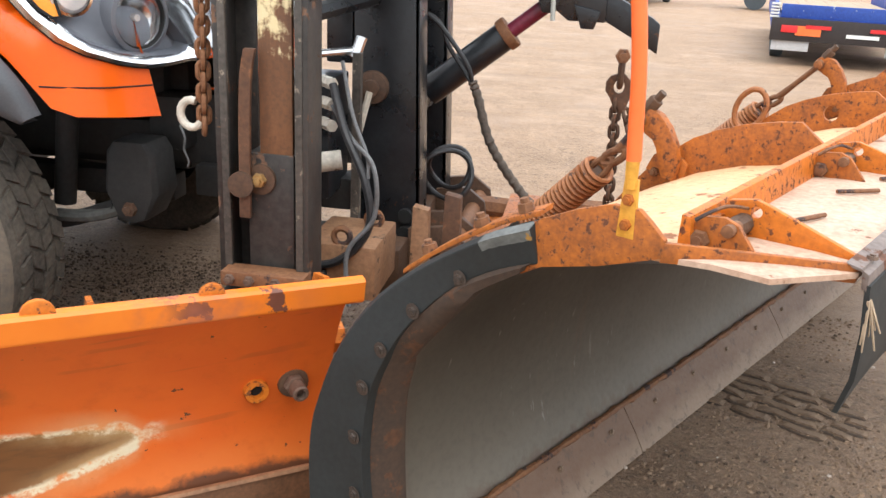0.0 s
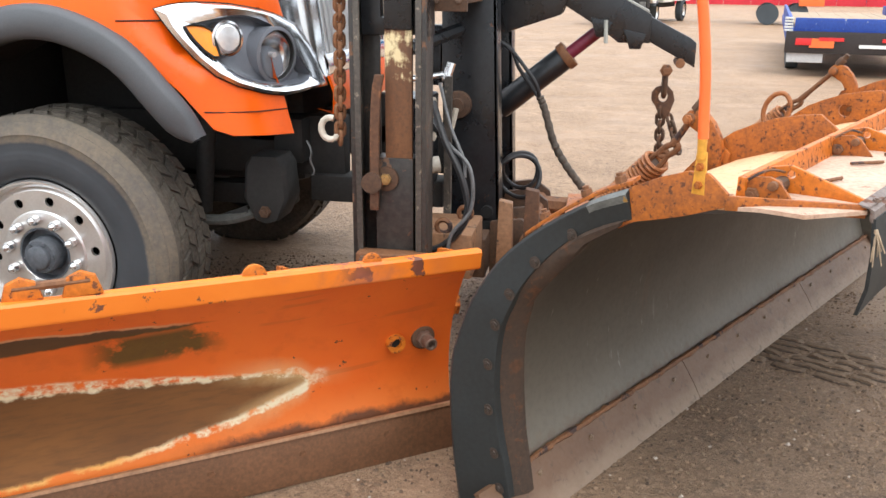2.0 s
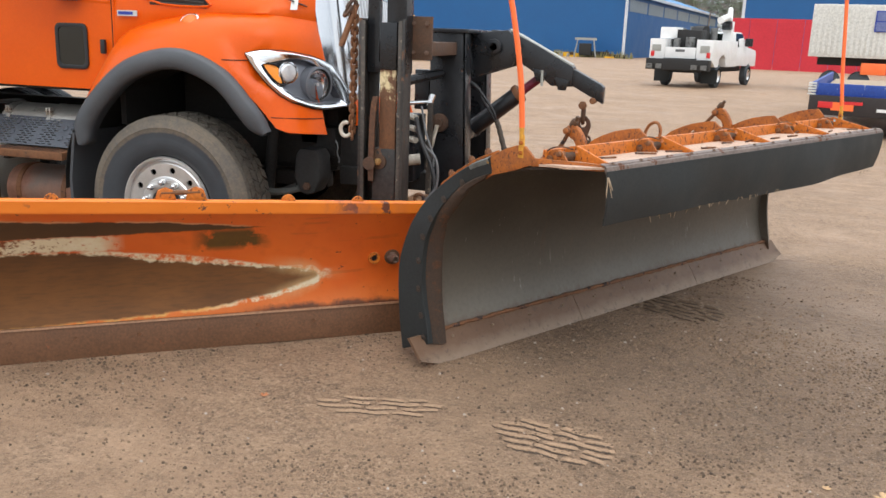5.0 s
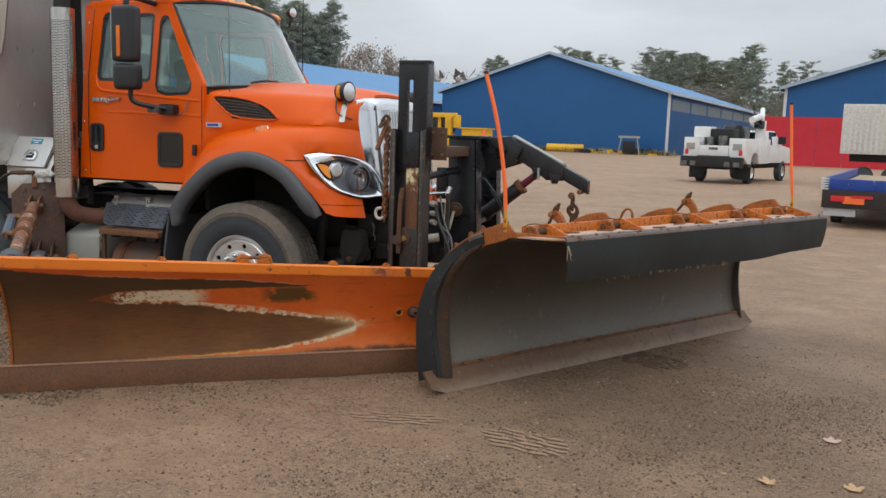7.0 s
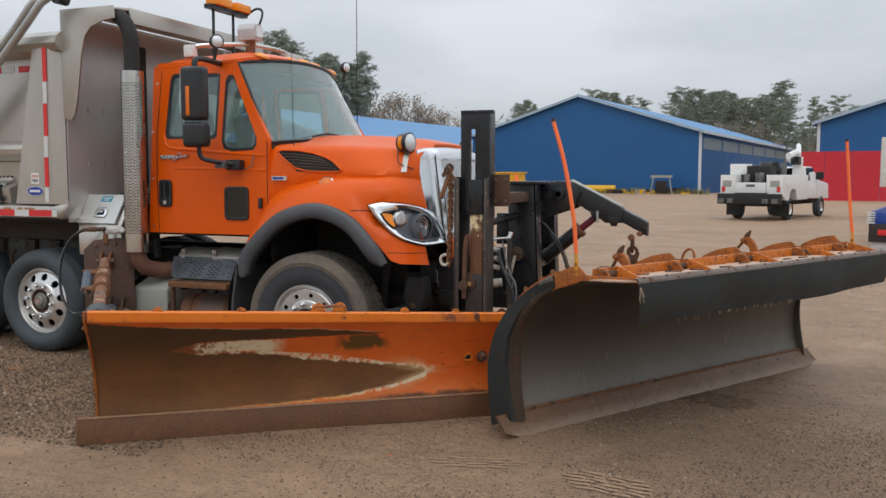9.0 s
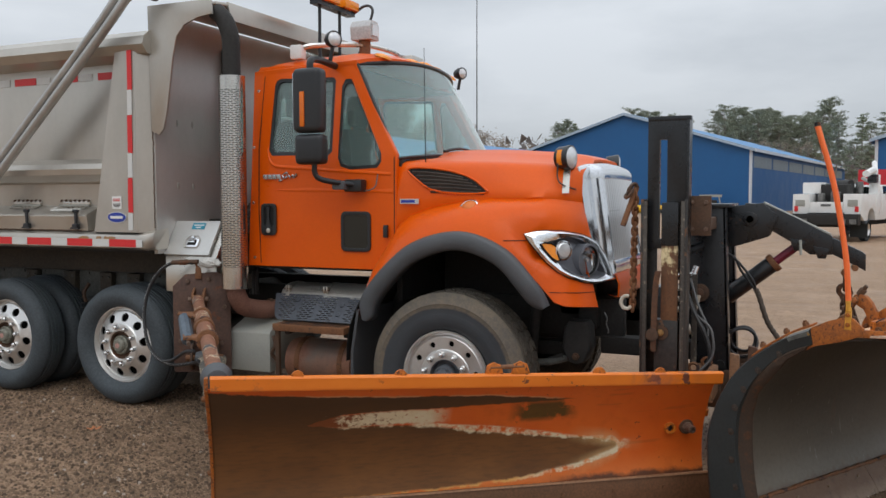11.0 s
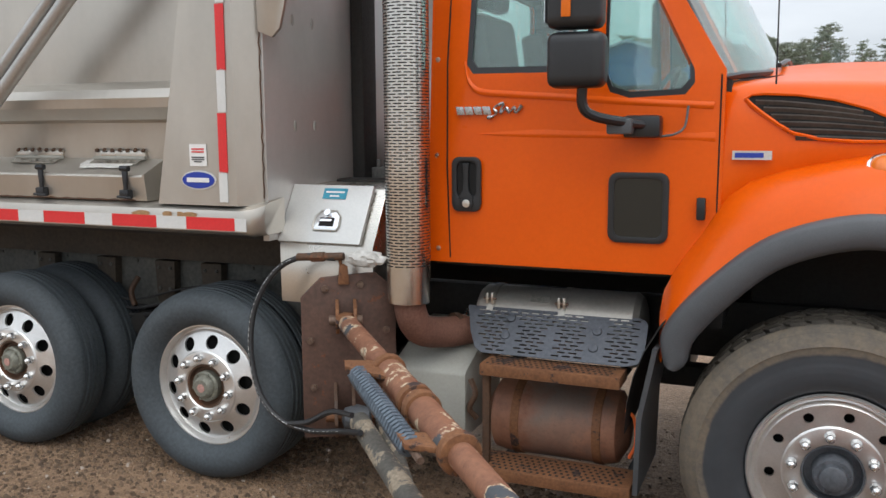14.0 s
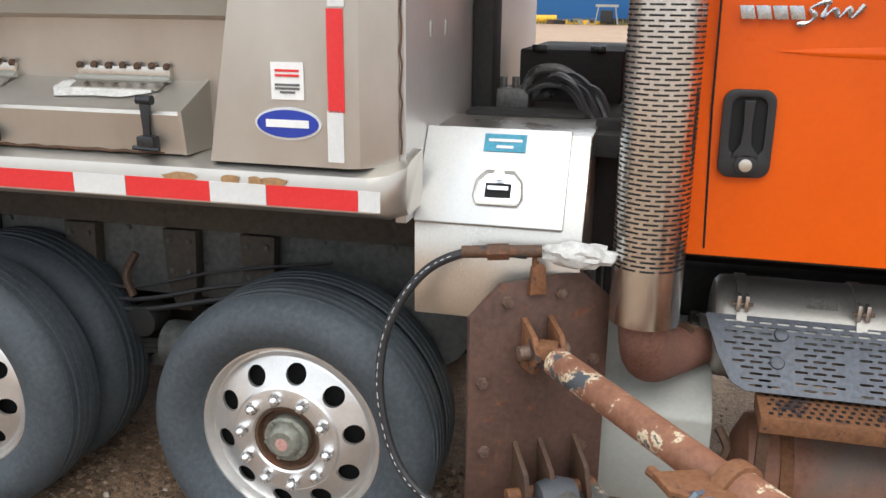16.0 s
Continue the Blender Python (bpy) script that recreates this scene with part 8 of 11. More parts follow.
        part("beacon_leg", cyl(BM(), (-3.67, y + 0.05, 2.78), (-3.67, y + 0.05, 3.33), 0.014, seg=8), m_black, bar)
    part("beacon_hose", tube(BM(), smoothline([(-3.64, 3.84, 3.33), (-3.52, 3.86, 3.40), (-3.44, 3.84, 3.34), (-3.50, 3.80, 3.12), (-3.58, 3.74, 2.80)], 6), 0.012, 6), m_hose, bar)
    part("roof_pod", bx(BM(), -3.02, -2.90, 3.50, 3.72, 2.82, 2.885), m_steel_bright, truck, bevel=0.012)
    part("aerial", cyl(BM(), (-2.42, 2.72, 1.98), (-2.43, 2.72, 2.78), 0.004, 0.002, 6), m_black, truck)
    part("aerial", cyl(BM(), (-2.75, 4.55, 2.0), (-2.75, 4.55, 3.9), 0.006, 0.003, 6), m_black, truck)
    # underside clutter
    part("cross_tank", cyl(BM(), (-4.6, 2.75, 0.85), (-4.6, 4.4, 0.85), 0.14, seg=16), m_under, truck)
    part("suspension_beam", bx(BM(), -7.2, -5.2, 2.95, 3.05, 0.48, 0.62), m_under, truck, bevel=0.02)
    part("bed_sill", bx(BM(), -9.2, -4.5, 2.85, 2.98, 1.10, 1.31), m_sill, truck, "grimy brown bed sill", bevel=0.006)
    side = part("frame_side", bx(BM(), -9.0, -4.62, 2.955, 2.98, 0.80, 1.10), m_under, truck, "grimy dark frame side", bevel=0.004)
    for x in (-6.52, -6.05, -5.62, -5.30):
        part("frame_bracket", slab(BM(), [Vector((x + a, 2.895, z)) for a, z in ((-0.07, 1.08), (0.07, 1.08), (0.06, 0.86), (0.03, 0.76), (-0.03, 0.76), (-0.06, 0.86))], (0, 0.055, 0)), m_sill, side, bevel=0.006)
        for a, z in ((-0.04, 1.04), (0.04, 1.04), (-0.035, 0.92), (0.035, 0.92)):
            part("bracket_bolt", bolt(BM(), (x + a, 2.895, z), (0, -1, 0), 0.012, 0.008), m_under, side)
    for i in range(9):
        for z in (0.84, 1.06):
            part("rivet", bolt(BM(), (-6.95 + 0.27 * i, 2.954, z), (0, -1, 0), 0.012, 0.007), m_under, side)
    note = part("warning_label", bx(BM(), -6.185, -6.148, 2.889, 2.8945, 0.925, 1.005), m_yellow, side, "small yellow warning label")
    for i in range(4):
        part("label_line", bx(BM(), -6.43 + 0.0, -6.27, 2.950, 2.954, 0.935 + 0.022 * i, 0.939 + 0.022 * i), m_valve, side)
    rod = part("torque_rod", tube(BM(), [(-6.42, 2.90, 0.705), (-6.1, 2.89, 0.70), (-5.78, 2.90, 0.715)], [0.040, 0.034, 0.042], 12), m_under, truck, "dusty torque rod")
    for x, z in ((-6.42, 0.705), (-5.78, 0.715)):
        part("rod_eye", cyl(BM(), (x, 2.84, z), (x, 2.96, z), 0.062, seg=16), m_chassis, rod, bevel=0.006)
    for i, (z, h) in enumerate(((0.60, 0.55), (0.578, 0.47), (0.556, 0.38), (0.534, 0.29))):
        part("spring_leaf", loft(BM(), [[Vector((-6.08 + h * t, y, z + 0.05 * (h * t) ** 2 / 0.3 + dz)) for y, dz in ((2.88, 0), (2.97, 0), (2.97, 0.018), (2.88, 0.018))] for t in (-1, -0.6, -0.2, 0.2, 0.6, 1)], closed=True, caps=True), m_chassis, truck)
    for k, dz in enumerate((0.0, 0.04, 0.09)):
        part("air_line", tube(BM(), smoothline([(-6.95, 2.87, 0.86 + dz), (-6.55, 2.86, 0.80 + dz * 0.7), (-6.22, 2.87, 0.85 + dz), (-5.86, 2.85, 0.76 + dz), (-5.45, 2.87, 0.83 + dz * 1.2), (-5.0, 2.88, 0.92 + dz)], 6), 0.011 - 0.002 * k, 6), m_hose, truck)
    part("stay", tube(BM(), smoothline([(-5.80, 2.88, 0.98), (-5.83, 2.85, 0.90), (-5.80, 2.84, 0.82)], 5), 0.016, 8), m_rust_dark, side)
    part("dirt_panel", bx(BM(), -9.2, -4.62, 3.02, 3.05, 0.80, 1.3), m_under, truck)
    part("air_can", cyl(BM(), (-5.7, 2.9, 0.62), (-5.5, 2.9, 0.62), 0.09, seg=16), m_under, truck, bevel=0.01)
    part("air_can", cyl(BM(), (-6.95, 2.9, 0.62), (-6.75, 2.9, 0.62), 0.09, seg=16), m_under, truck, bevel=0.01)


m_elbow = surface("red brown rusty pipe", (0.13, 0.055, 0.036), (0.21, 0.10, 0.07), 7, 90, (0.7, 0.88), bump=0.3)
m_guard = surface("blue grey scuffed guard", (0.055, 0.062, 0.075), (0.105, 0.115, 0.135), 6, 70, (0.4, 0.6), metal=0.25, bump=0.1, spot=(0.16, 0.12, 0.09), spot_at=0.66)
m_mark = surface("stamped plate", (0.20, 0.19, 0.17), (0.30, 0.29, 0.26), 40, 120, (0.4, 0.6), metal=0.4, bump=0.2)


def tank_material():
    """Rust brown drum with a grey green weathered belt round its middle; x runs along it."""
    k = Mat("rusty weathered tank")
    x, y, z = k.xyz()
    n, big, fine = k.noise(7, 7, 0.68), k.noise(2.5, 5, 0.6), k.noise(70, 4)
    rust = k.mix(k.step(n, 0.35, 0.65), (0.20, 0.085, 0.05), (0.32, 0.155, 0.095))
    grey = k.mix(fine, (0.10, 0.105, 0.10), (0.19, 0.18, 0.16))
    belt = k.step(k.math("ABSOLUTE", k.math("SUBTRACT", k.math("ADD", x, k.math("MULTIPLY", k.math("SUBTRACT", n, 0.5), 0.5)), 1.26)), 0.20, 0.07)
    col = k.mix(k.math("MULTIPLY", belt, k.step(big, 0.35, 0.6, 0.3, 0.85)), rust, grey)
    col = k.mix(k.step(fine, 0.5, 0.75, 0, 0.35), col, (0.07, 0.04, 0.03))
    k.put("Base Color", col).put("Roughness", k.step(n, 0.3, 0.7, 0.5, 0.75)).put("Metallic", 0.1)
    return k.bump(k.math("ADD", n, fine), 0.2, 0.004).m


m_tank = tank_material()
m_lid = surface("pale sheet aluminium", (0.56, 0.56, 0.545), (0.64, 0.64, 0.62), 3, 100, (0.34, 0.46), metal=0.5, bump=0.03, fine_amt=0.08)
m_grey_white = surface("pale lamp housing", (0.44, 0.44, 0.44), (0.55, 0.55, 0.55), 5, 60, (0.35, 0.5), bump=0.03)
build_side()


# ---- the wing's rear mount: plate, arms, spring and hose ----
def build_mount():
    mount = thing("wing_mount", (-4.2, 2.4, 0.4), "rusty brown wing plow mount with push arms", "plow arm")
    n = Vector((0.5, -0.866, 0))
    a = Vector((-4.375, 2.335, 0))
    d = Vector((0.866, 0.5, 0))

    def q(s, z):
        return a + d * s + Vector((0, 0, z))
    poly = [q(0, 0.40), q(0, 1.06), q(0.09, 1.15), q(0.34, 1.17), q(0.43, 1.09), q(0.43, 0.40)]
    part("mount_plate", slab(BM(), poly, n * -0.022), m_plate, mount, "chamfered rusty steel plate", bevel=0.003)
    for s, z in ((0.11, 1.10), (0.27, 1.115), (0.04, 0.86), (0.385, 0.90), (0.05, 0.64), (0.36, 0.62)):
        part("plate_bolt", bolt(BM(), q(s, z), n, 0.018, 0.014), m_bolt, mount)
    part("plate_tab", slab(BM(), [q(0.17, 1.12), q(0.22, 1.12), q(0.215, 1.20), q(0.195, 1.215), q(0.175, 1.20)], n * 0.02), m_rust, mount, bevel=0.003)
    # upper pivot
    pv = q(0.20, 0.965) + n * 0.06
    for s in (0.155, 0.235):
        part("pivot_ear", slab(BM(), [q(s, 0.90), q(s, 1.05), q(s, 1.02) + n * 0.09, q(s, 0.96) + n * 0.12, q(s, 0.91) + n * 0.09], d * 0.016), m_rust, mount, bevel=0.003)
    part("pivot_pin", cyl(BM(), pv - d * 0.075, pv + d * 0.075, 0.022, seg=10), m_bolt, mount, bevel=0.003)
    part("pivot_knuckle", bx(BM(), -0.03, 0.03, -0.035, 0.035, -0.03, 0.035, Matrix.Translation(pv + n * 0.03)), m_rust, mount, bevel=0.008)
    # upper arm: tube with collars
    A, B = pv + n * 0.03, Vector((-2.60, 0.62, 0.84))
    ax, by, dr = basis(B - A)
    L = (B - A).length
    arm = part("upper_arm", tube(BM(), [A + dr * L * s for s in (0.02, 0.3, 0.3001, 0.62)], [0.042, 0.042, 0.054, 0.054], 18), m_arm, mount, "flaking rust brown tube arm")
    part("inner_arm", cyl(BM(), A + dr * L * 0.60, A + dr * L * 0.98, 0.042, seg=18), m_arm, mount)
    for s in (0.30, 0.44, 0.47, 0.62):
        part("arm_collar", cyl(BM(), A + dr * (L * s - 0.02), A + dr * (L * s + 0.02), 0.066, seg=20), m_rust, arm, bevel=0.004)
    part("arm_ear", slab(BM(), [A + dr * L * 0.28 + Vector((-0.04, -0.02, 0.03)), A + dr * L * 0.28 + Vector((-0.14, -0.06, 0.03)), A + dr * L * 0.31 + Vector((-0.15, -0.07, 0.03)), A + dr * L * 0.36 + Vector((-0.03, -0.03, 0.03))], (0, 0, -0.018)), m_rust, arm, bevel=0.003)
    part("arm_ear", slab(BM(), [A + dr * L * 0.56 + Vector((-0.03, -0.02, 0.01)), A + dr * L * 0.56 + Vector((-0.13, -0.06, 0.01)), A + dr * L * 0.60 + Vector((-0.13, -0.06, 0.01)), A + dr * L * 0.61 + Vector((-0.02, -0.03, 0.01))], (0, 0, -0.018)), m_rust, arm, bevel=0.003)
    # ball joint at the wing
    part("arm_socket", lathe(BM(), [(0, -0.08), (0.055, -0.065), (0.08, 0), (0.055, 0.065), (0, 0.08)], B, dr, 18), m_plastic, mount, "dark rounded socket")
    # coil spring beside it
    S0, S1 = A + dr * L * 0.31 + Vector((-0.11, -0.05, 0.0)), A + dr * L * 0.58 + Vector((-0.10, -0.05, -0.02))
    sx, sy, sd = basis(S1 - S0)
    sl = (S1 - S0).length
    npt = 26 * 9
    part("tension_spring", tube(BM(), [S0 + sd * sl * i / npt + 0.030 * (math.cos(6.283 * 26 * i / npt) * sx + math.sin(6.283 * 26 * i / npt) * sy) for i in range(npt + 1)], 0.0095, 6), m_spring, mount, "blue grey coil spring")
    part("spring_core", cyl(BM(), S0, S1, 0.022, seg=10), m_spring, mount)
    part("spring_bolt", cyl(BM(), S0 - sd * 0.12, S0, 0.013, seg=8), m_rust, mount)
    part("spring_link", cyl(BM(), S1, S1 + sd * 0.09, 0.012, seg=8), m_bolt, mount)
    # lower arm
    lo = q(0.24, 0.52) + n * 0.07
    for s in (0.14, 0.22, 0.33):
        part("pivot_ear", slab(BM(), [q(s, 0.42), q(s, 0.66), q(s, 0.60) + n * 0.10, q(s, 0.50) + n * 0.14, q(s, 0.43) + n * 0.1], d * 0.016), m_rust_dark, mount, bevel=0.003)
    part("pivot_pin", cyl(BM(), lo - d * 0.14, lo + d * 0.14, 0.024, seg=10), m_rust, mount, bevel=0.003)
    part("lower_joint", lathe(BM(), [(0, -0.07), (0.05, -0.055), (0.065, 0), (0.05, 0.055), (0, 0.07)], lo + n * 0.04, d, 14), m_plastic, mount)
    part("lower_arm", tube(BM(), [lo + n * 0.03, lo.lerp(Vector((-2.65, 0.72, 0.40)), 0.5), Vector((-2.65, 0.72, 0.40))], 0.047, 16), m_arm_low, mount, "pale scuffed dark tube arm")
    part("cross_arm", tube(BM(), [q(0.36, 0.50) + n * 0.04, (-3.45, 1.62, 0.36), (-2.80, 0.98, 0.30)], 0.040, 12), m_arm_low, mount)
    # hydraulic hose loop
    C = q(0.19, 1.24)
    hose = smoothline([C + Vector((-0.02, -0.03, 0.0)), C + Vector((-0.16, -0.05, 0.005)), C + Vector((-0.30, -0.07, -0.06)), C + Vector((-0.40, -0.10, -0.22)), C + Vector((-0.42, -0.13, -0.42)), C + Vector((-0.36, -0.16, -0.62)), C + Vector((-0.24, -0.18, -0.73)), C + Vector((-0.08, -0.19, -0.76)), C + Vector((0.10, -0.22, -0.73)), C + Vector((0.24, -0.30, -0.69))], 7)
    part("hose", tube(BM(), hose, 0.0135, 10), m_hose, mount, "looped black hydraulic hose")
    for i in range(10, 58):
        out = Vector((0, -0.0122, 0.0)) + (Vector((-0.004, 0, 0.002)) if i < 40 else Vector((0, 0, 0.004)))
        part("hose_print", tube(BM(), [hose[i] + out, hose[i].lerp(hose[i + 1], (0.30, 0.62, 0.45)[i % 3]) + out], 0.0014, 4), m_tape_white, mount)
    part("hose", tube(BM(), smoothline([hose[44], hose[44] + Vector((0.12, -0.02, 0.03)), hose[44] + Vector((0.25, -0.04, 0.10)), hose[44] + Vector((0.40, -0.12, 0.13))], 6), 0.0125, 8), m_hose, mount)
    part("hose_coupling", cyl(BM(), C + Vector((-0.20, -0.055, 0.0)), C + Vector((0.02, -0.02, 0.01)), 0.018, seg=12), m_rust_dark, mount, "rusty pipe coupling")
    part("coupling_nut", cyl(BM(), C + Vector((-0.13, -0.045, 0.002)), C + Vector((-0.07, -0.035, 0.006)), 0.024, seg=6), m_rust_dark, mount)
    part("coupling_hanger", cyl(BM(), C + Vector((0.0, -0.02, 0.0)), q(0.19, 1.16), 0.008, seg=6), m_rust, mount)
    rag = BM()
    bmesh.ops.create_icosphere(rag, subdivisions=3, radius=1.0)
    for v in rag.verts:
        k = 1 + 0.35 * noise.noise(v.co * 2.3) + 0.12 * noise.noise(v.co * 7)
        v.co = Vector((v.co.x * 0.10 * k, v.co.y * 0.035 * k, v.co.z * 0.036 * k)) + C + Vector((0.12, 0.0, 0.0))
    part("wrapped_rag", rag, m_rag, mount, "white rag wrapped round the fitting")


m_plate = surface("brown painted plate", (0.065, 0.036, 0.027), (0.115, 0.060, 0.042), 4, 50, (0.5, 0.75), bump=0.25, spot=(0.19, 0.075, 0.04), spot_at=0.61, spot_scale=16)
def arm_material():
    """Rust brown tube with blue black paint left in patches and cream flakes on their edges."""
    k = Mat("flaking painted arm")
    big, n, fine = k.noise(6, 6, 0.62), k.noise(17, 8, 0.7), k.noise(80, 3)
    rust = k.mix(k.step(n, 0.3, 0.7), (0.16, 0.065, 0.036), (0.30, 0.135, 0.075))
    f = k.math("ADD", k.math("MULTIPLY", big, 0.75), k.math("MULTIPLY", n, 0.25))
    col = k.mix(k.step(f, 0.575, 0.585), rust, k.mix(fine, (0.035, 0.042, 0.050), (0.085, 0.095, 0.105)))
    flake = k.math("MULTIPLY", k.step(k.math("ABSOLUTE", k.math("SUBTRACT", f, 0.562)), 0.022, 0.010), k.step(n, 0.47, 0.53))
    col = k.mix(flake, col, k.mix(fine, (0.50, 0.38, 0.22), (0.68, 0.60, 0.46)))
    k.put("Base Color", k.mix(k.step(fine, 0.5, 0.8, 0, 0.35), col, (0.06, 0.03, 0.02))).put("Roughness", 0.65)
    return k.bump(k.math("ADD", f, k.math("MULTIPLY", fine, 0.2)), 0.5, 0.004).m


m_arm = arm_material()
m_arm_low = surface("scuffed dark arm", (0.06, 0.06, 0.055), (0.15, 0.14, 0.12), 5, 60, (0.5, 0.7), bump=0.3, spot=(0.46, 0.38, 0.28), spot_at=0.52, spot_scale=8)
m_spring = surface("blue grey spring", (0.07, 0.09, 0.115), (0.12, 0.15, 0.18), 6, 60, (0.4, 0.55), metal=0.3, bump=0.1)
build_mount()


# ---- wing mast and plow hitch on the truck's front ----
def chain(parent, a, b, n, r=0.028, wire=0.009, mat=None, sag=0.0, name="chain_link"):
    """Links from a to b, each turned a quarter against the last, on one mesh."""
    a, b = Vector(a), Vector(b)
    pts = [a.lerp(b, (i + 0.5) / n) + Vector((0, 0, -sag * 4 * ((i + 0.5) / n) * (1 - (i + 0.5) / n))) for i in range(n)]
    pitch = (b - a).length / n
    ln = pitch * 0.5 + wire * 1.2
    loop = []
    for k in range(16):
        t = 6.283 * k / 16
        loop.append(Vector((r * 0.62 * math.cos(t), 0, (ln - r * 0.62) * (1 if math.sin(t) > 0 else -1) * (1 if abs(math.sin(t)) > 0.05 else 0) + r * 0.62 * math.sin(t))))
    me = finish(tube(BM(), loop, wire, 6, True), mat or m_rust)
    for i, p in enumerate(pts):
        d = (pts[min(i + 1, n - 1)] - pts[max(i - 1, 0)]).normalized()
        m = Matrix.Translation(p) @ d.to_track_quat("Z", "Y").to_matrix().to_4x4() @ Matrix.Rotation(math.pi / 2 * (i % 2) + 0.3, 4, "Z")
        share(name, me, parent, m)


m_strap = surface("brown flat bar", (0.055, 0.028, 0.017), (0.13, 0.058, 0.028), 9, 60, (0.6, 0.8), bump=0.4, spot=(0.22, 0.10, 0.045), spot_at=0.58)
m_scrape = surface("scraped channel edge", (0.02, 0.019, 0.018), (0.10, 0.085, 0.07), 7, 60, (0.4, 0.65), bump=0.3, spot=(0.30, 0.25, 0.19), spot_at=0.585, spot_scale=24, stretch=(1, 1, 0.3))


def build_mast():
    mast = thing("wing_mast", (-0.73, 2.5, 0.5), "scraped black and rust brown wing lifting mast", "plow mast")
    y0, y1 = 2.42, 2.56
    # two channels
    for xa, xb, s in ((-0.845, -0.775, 1), (-0.640, -0.587, -1)):
        bm = BM()
        bx(bm, xa, xb, y1 - 0.012, y1, 0.58, 1.72)
        wx = xa if s > 0 else xb
        bx(bm, wx - 0.008, wx + 0.008, y0, y1 - 0.012, 0.58, 1.72)
        part("mast_channel", bm, m_mast, mast, "scraped steel channel", bevel=0.002)
        part("channel_lip", bx(BM(), wx + (0.008 if s > 0 else -0.03), wx + (0.03 if s > 0 else -0.008), y0 - 0.002, y0 + 0.012, 0.58, 1.71), m_scrape, mast, "scraped pale channel edge", bevel=0.002)
    # sliding upper plate with a slot
    part("mast_head", holed(BM(), [(-0.829, 1.42), (-0.829, 2.218), (-0.577, 2.218), (-0.577, 1.42)], [[(-0.759, 1.48), (-0.759, 2.08), (-0.714, 2.08), (-0.714, 1.48)]], lambda x, z: Vector((x, 2.50, z)), (0, 0.05, 0)), m_black, mast, "tall black slotted mast head", bevel=0.003)
    part("head_cap", bx(BM(), -0.830, -0.576, 2.497, 2.556, 2.19, 2.219), m_black, mast, bevel=0.004)
    part("head_web", bx(BM(), -0.590, -0.576, 2.44, 2.56, 1.42, 2.19), m_black, mast, bevel=0.002)
    part("slide_plate", bx(BM(), -0.735, -0.636, 2.455, 2.475, 0.98, 1.44), m_slide, mast, "rust brown slide plate with flaking pale yellow paint", bevel=0.004)
    part("slide_head", bx(BM(), -0.735, -0.636, 2.45, 2.475, 1.44, 1.70), m_black, mast, bevel=0.004)
    part("lower_box", bx(BM(), -0.772, -0.632, 2.45, 2.55, 0.56, 0.99), m_mast, mast, bevel=0.004)
    bar = smoothline([(-0.772, 2.435, 0.80), (-0.768, 2.43, 0.95), (-0.765, 2.43, 1.10), (-0.758, 2.43, 1.22), (-0.745, 2.43, 1.29)], 6)
    part("lift_strap", sheet(BM(), [[p + Vector((-0.017, 0, 0)), p + Vector((0.017, 0, 0))] for p in bar], lambda p: p + Vector((0, -0.016, 0))), m_strap, mast, "rust brown flat lifting strap", bevel=0.003)
    pin = (-0.745, 2.46, 0.925)
    part("strap_plate", lathe(BM(), [(0.045, 0), (0.045, 0.018), (0, 0.02)], (-0.730, 2.455, 0.915), (0, -1, 0), 20), m_rust_dark, mast)
    part("strap_washer", lathe(BM(), [(0.038, 0), (0.038, 0.014), (0, 0.016)], (-0.775, 2.412, 0.905), (0, -1, 0), 20), m_rust_dark, mast)
    part("strap_bolt", bolt(BM(), (-0.730, 2.437, 0.915), (0, -1, 0), 0.022, 0.02), m_bolt_gold, mast)
    part("foot_bar", bx(BM(), -0.83, -0.575, 2.36, 2.44, 0.605, 0.65), m_rust, mast, "rusty foot bar", bevel=0.006)
    for x in (-0.80, -0.74, -0.66):
        part("foot_bolt", bolt(BM(), (x, 2.36, 0.628), (0, -1, 0), 0.017, 0.012), m_bolt, mast)
    part("mast_tail", bx(BM(), -0.86, -0.62, 2.43, 2.56, 0.30, 0.56), m_chassis, mast, bevel=0.01)
    # small hinge plates
    part("side_plate", bx(BM(), -0.60, -0.46, 2.55, 2.57, 1.50, 1.74), m_rust_dark, mast, bevel=0.004)
    for x, z in ((-0.57, 1.54), (-0.49, 1.54), (-0.57, 1.70), (-0.49, 1.70)):
        part("plate_bolt", bolt(BM(), (x, 2.55, z), (0, -1, 0), 0.014, 0.01), m_bolt, mast)
    # chain with pale hook
    chain(mast, (-0.895, 2.47, 1.76), (-0.905, 2.46, 1.04), 23, 0.025, 0.0082, m_rust)
    chain(mast, (-0.94, 2.44, 1.74), (-0.90, 2.46, 1.80), 2, 0.03, 0.011, m_rust_dark)
    part("chain_bar", tube(BM(), [(-0.89, 2.48, 1.80), (-0.96, 2.42, 1.56)], 0.018, 8), m_rust, mast)
    hook = [Vector((-0.940, 2.455, 1.088)) + Vector((-0.034 * math.cos(t), 0, 0.040 * math.sin(t))) for t in [radians(-150 + 24 * i) for i in range(12)]]
    part("chain_hook", tube(BM(), hook, 0.012, 10), m_hook, mast, "pale painted grab hook")
    # tie beams to the truck
    part("tie_beam", bx(BM(), -0.86, -0.62, 2.56, 3.26, 0.36, 0.54), m_chassis, mast, bevel=0.01)
    part("tie_beam", tube(BM(), [(-0.72, 2.55, 1.35), (-0.60, 3.25, 1.40)], 0.03, 8), m_black, mast)
    part("tie_beam", bx(BM(), -0.70, -0.50, 2.56, 3.26, 1.52, 1.60), m_rust_dark, mast, bevel=0.006)


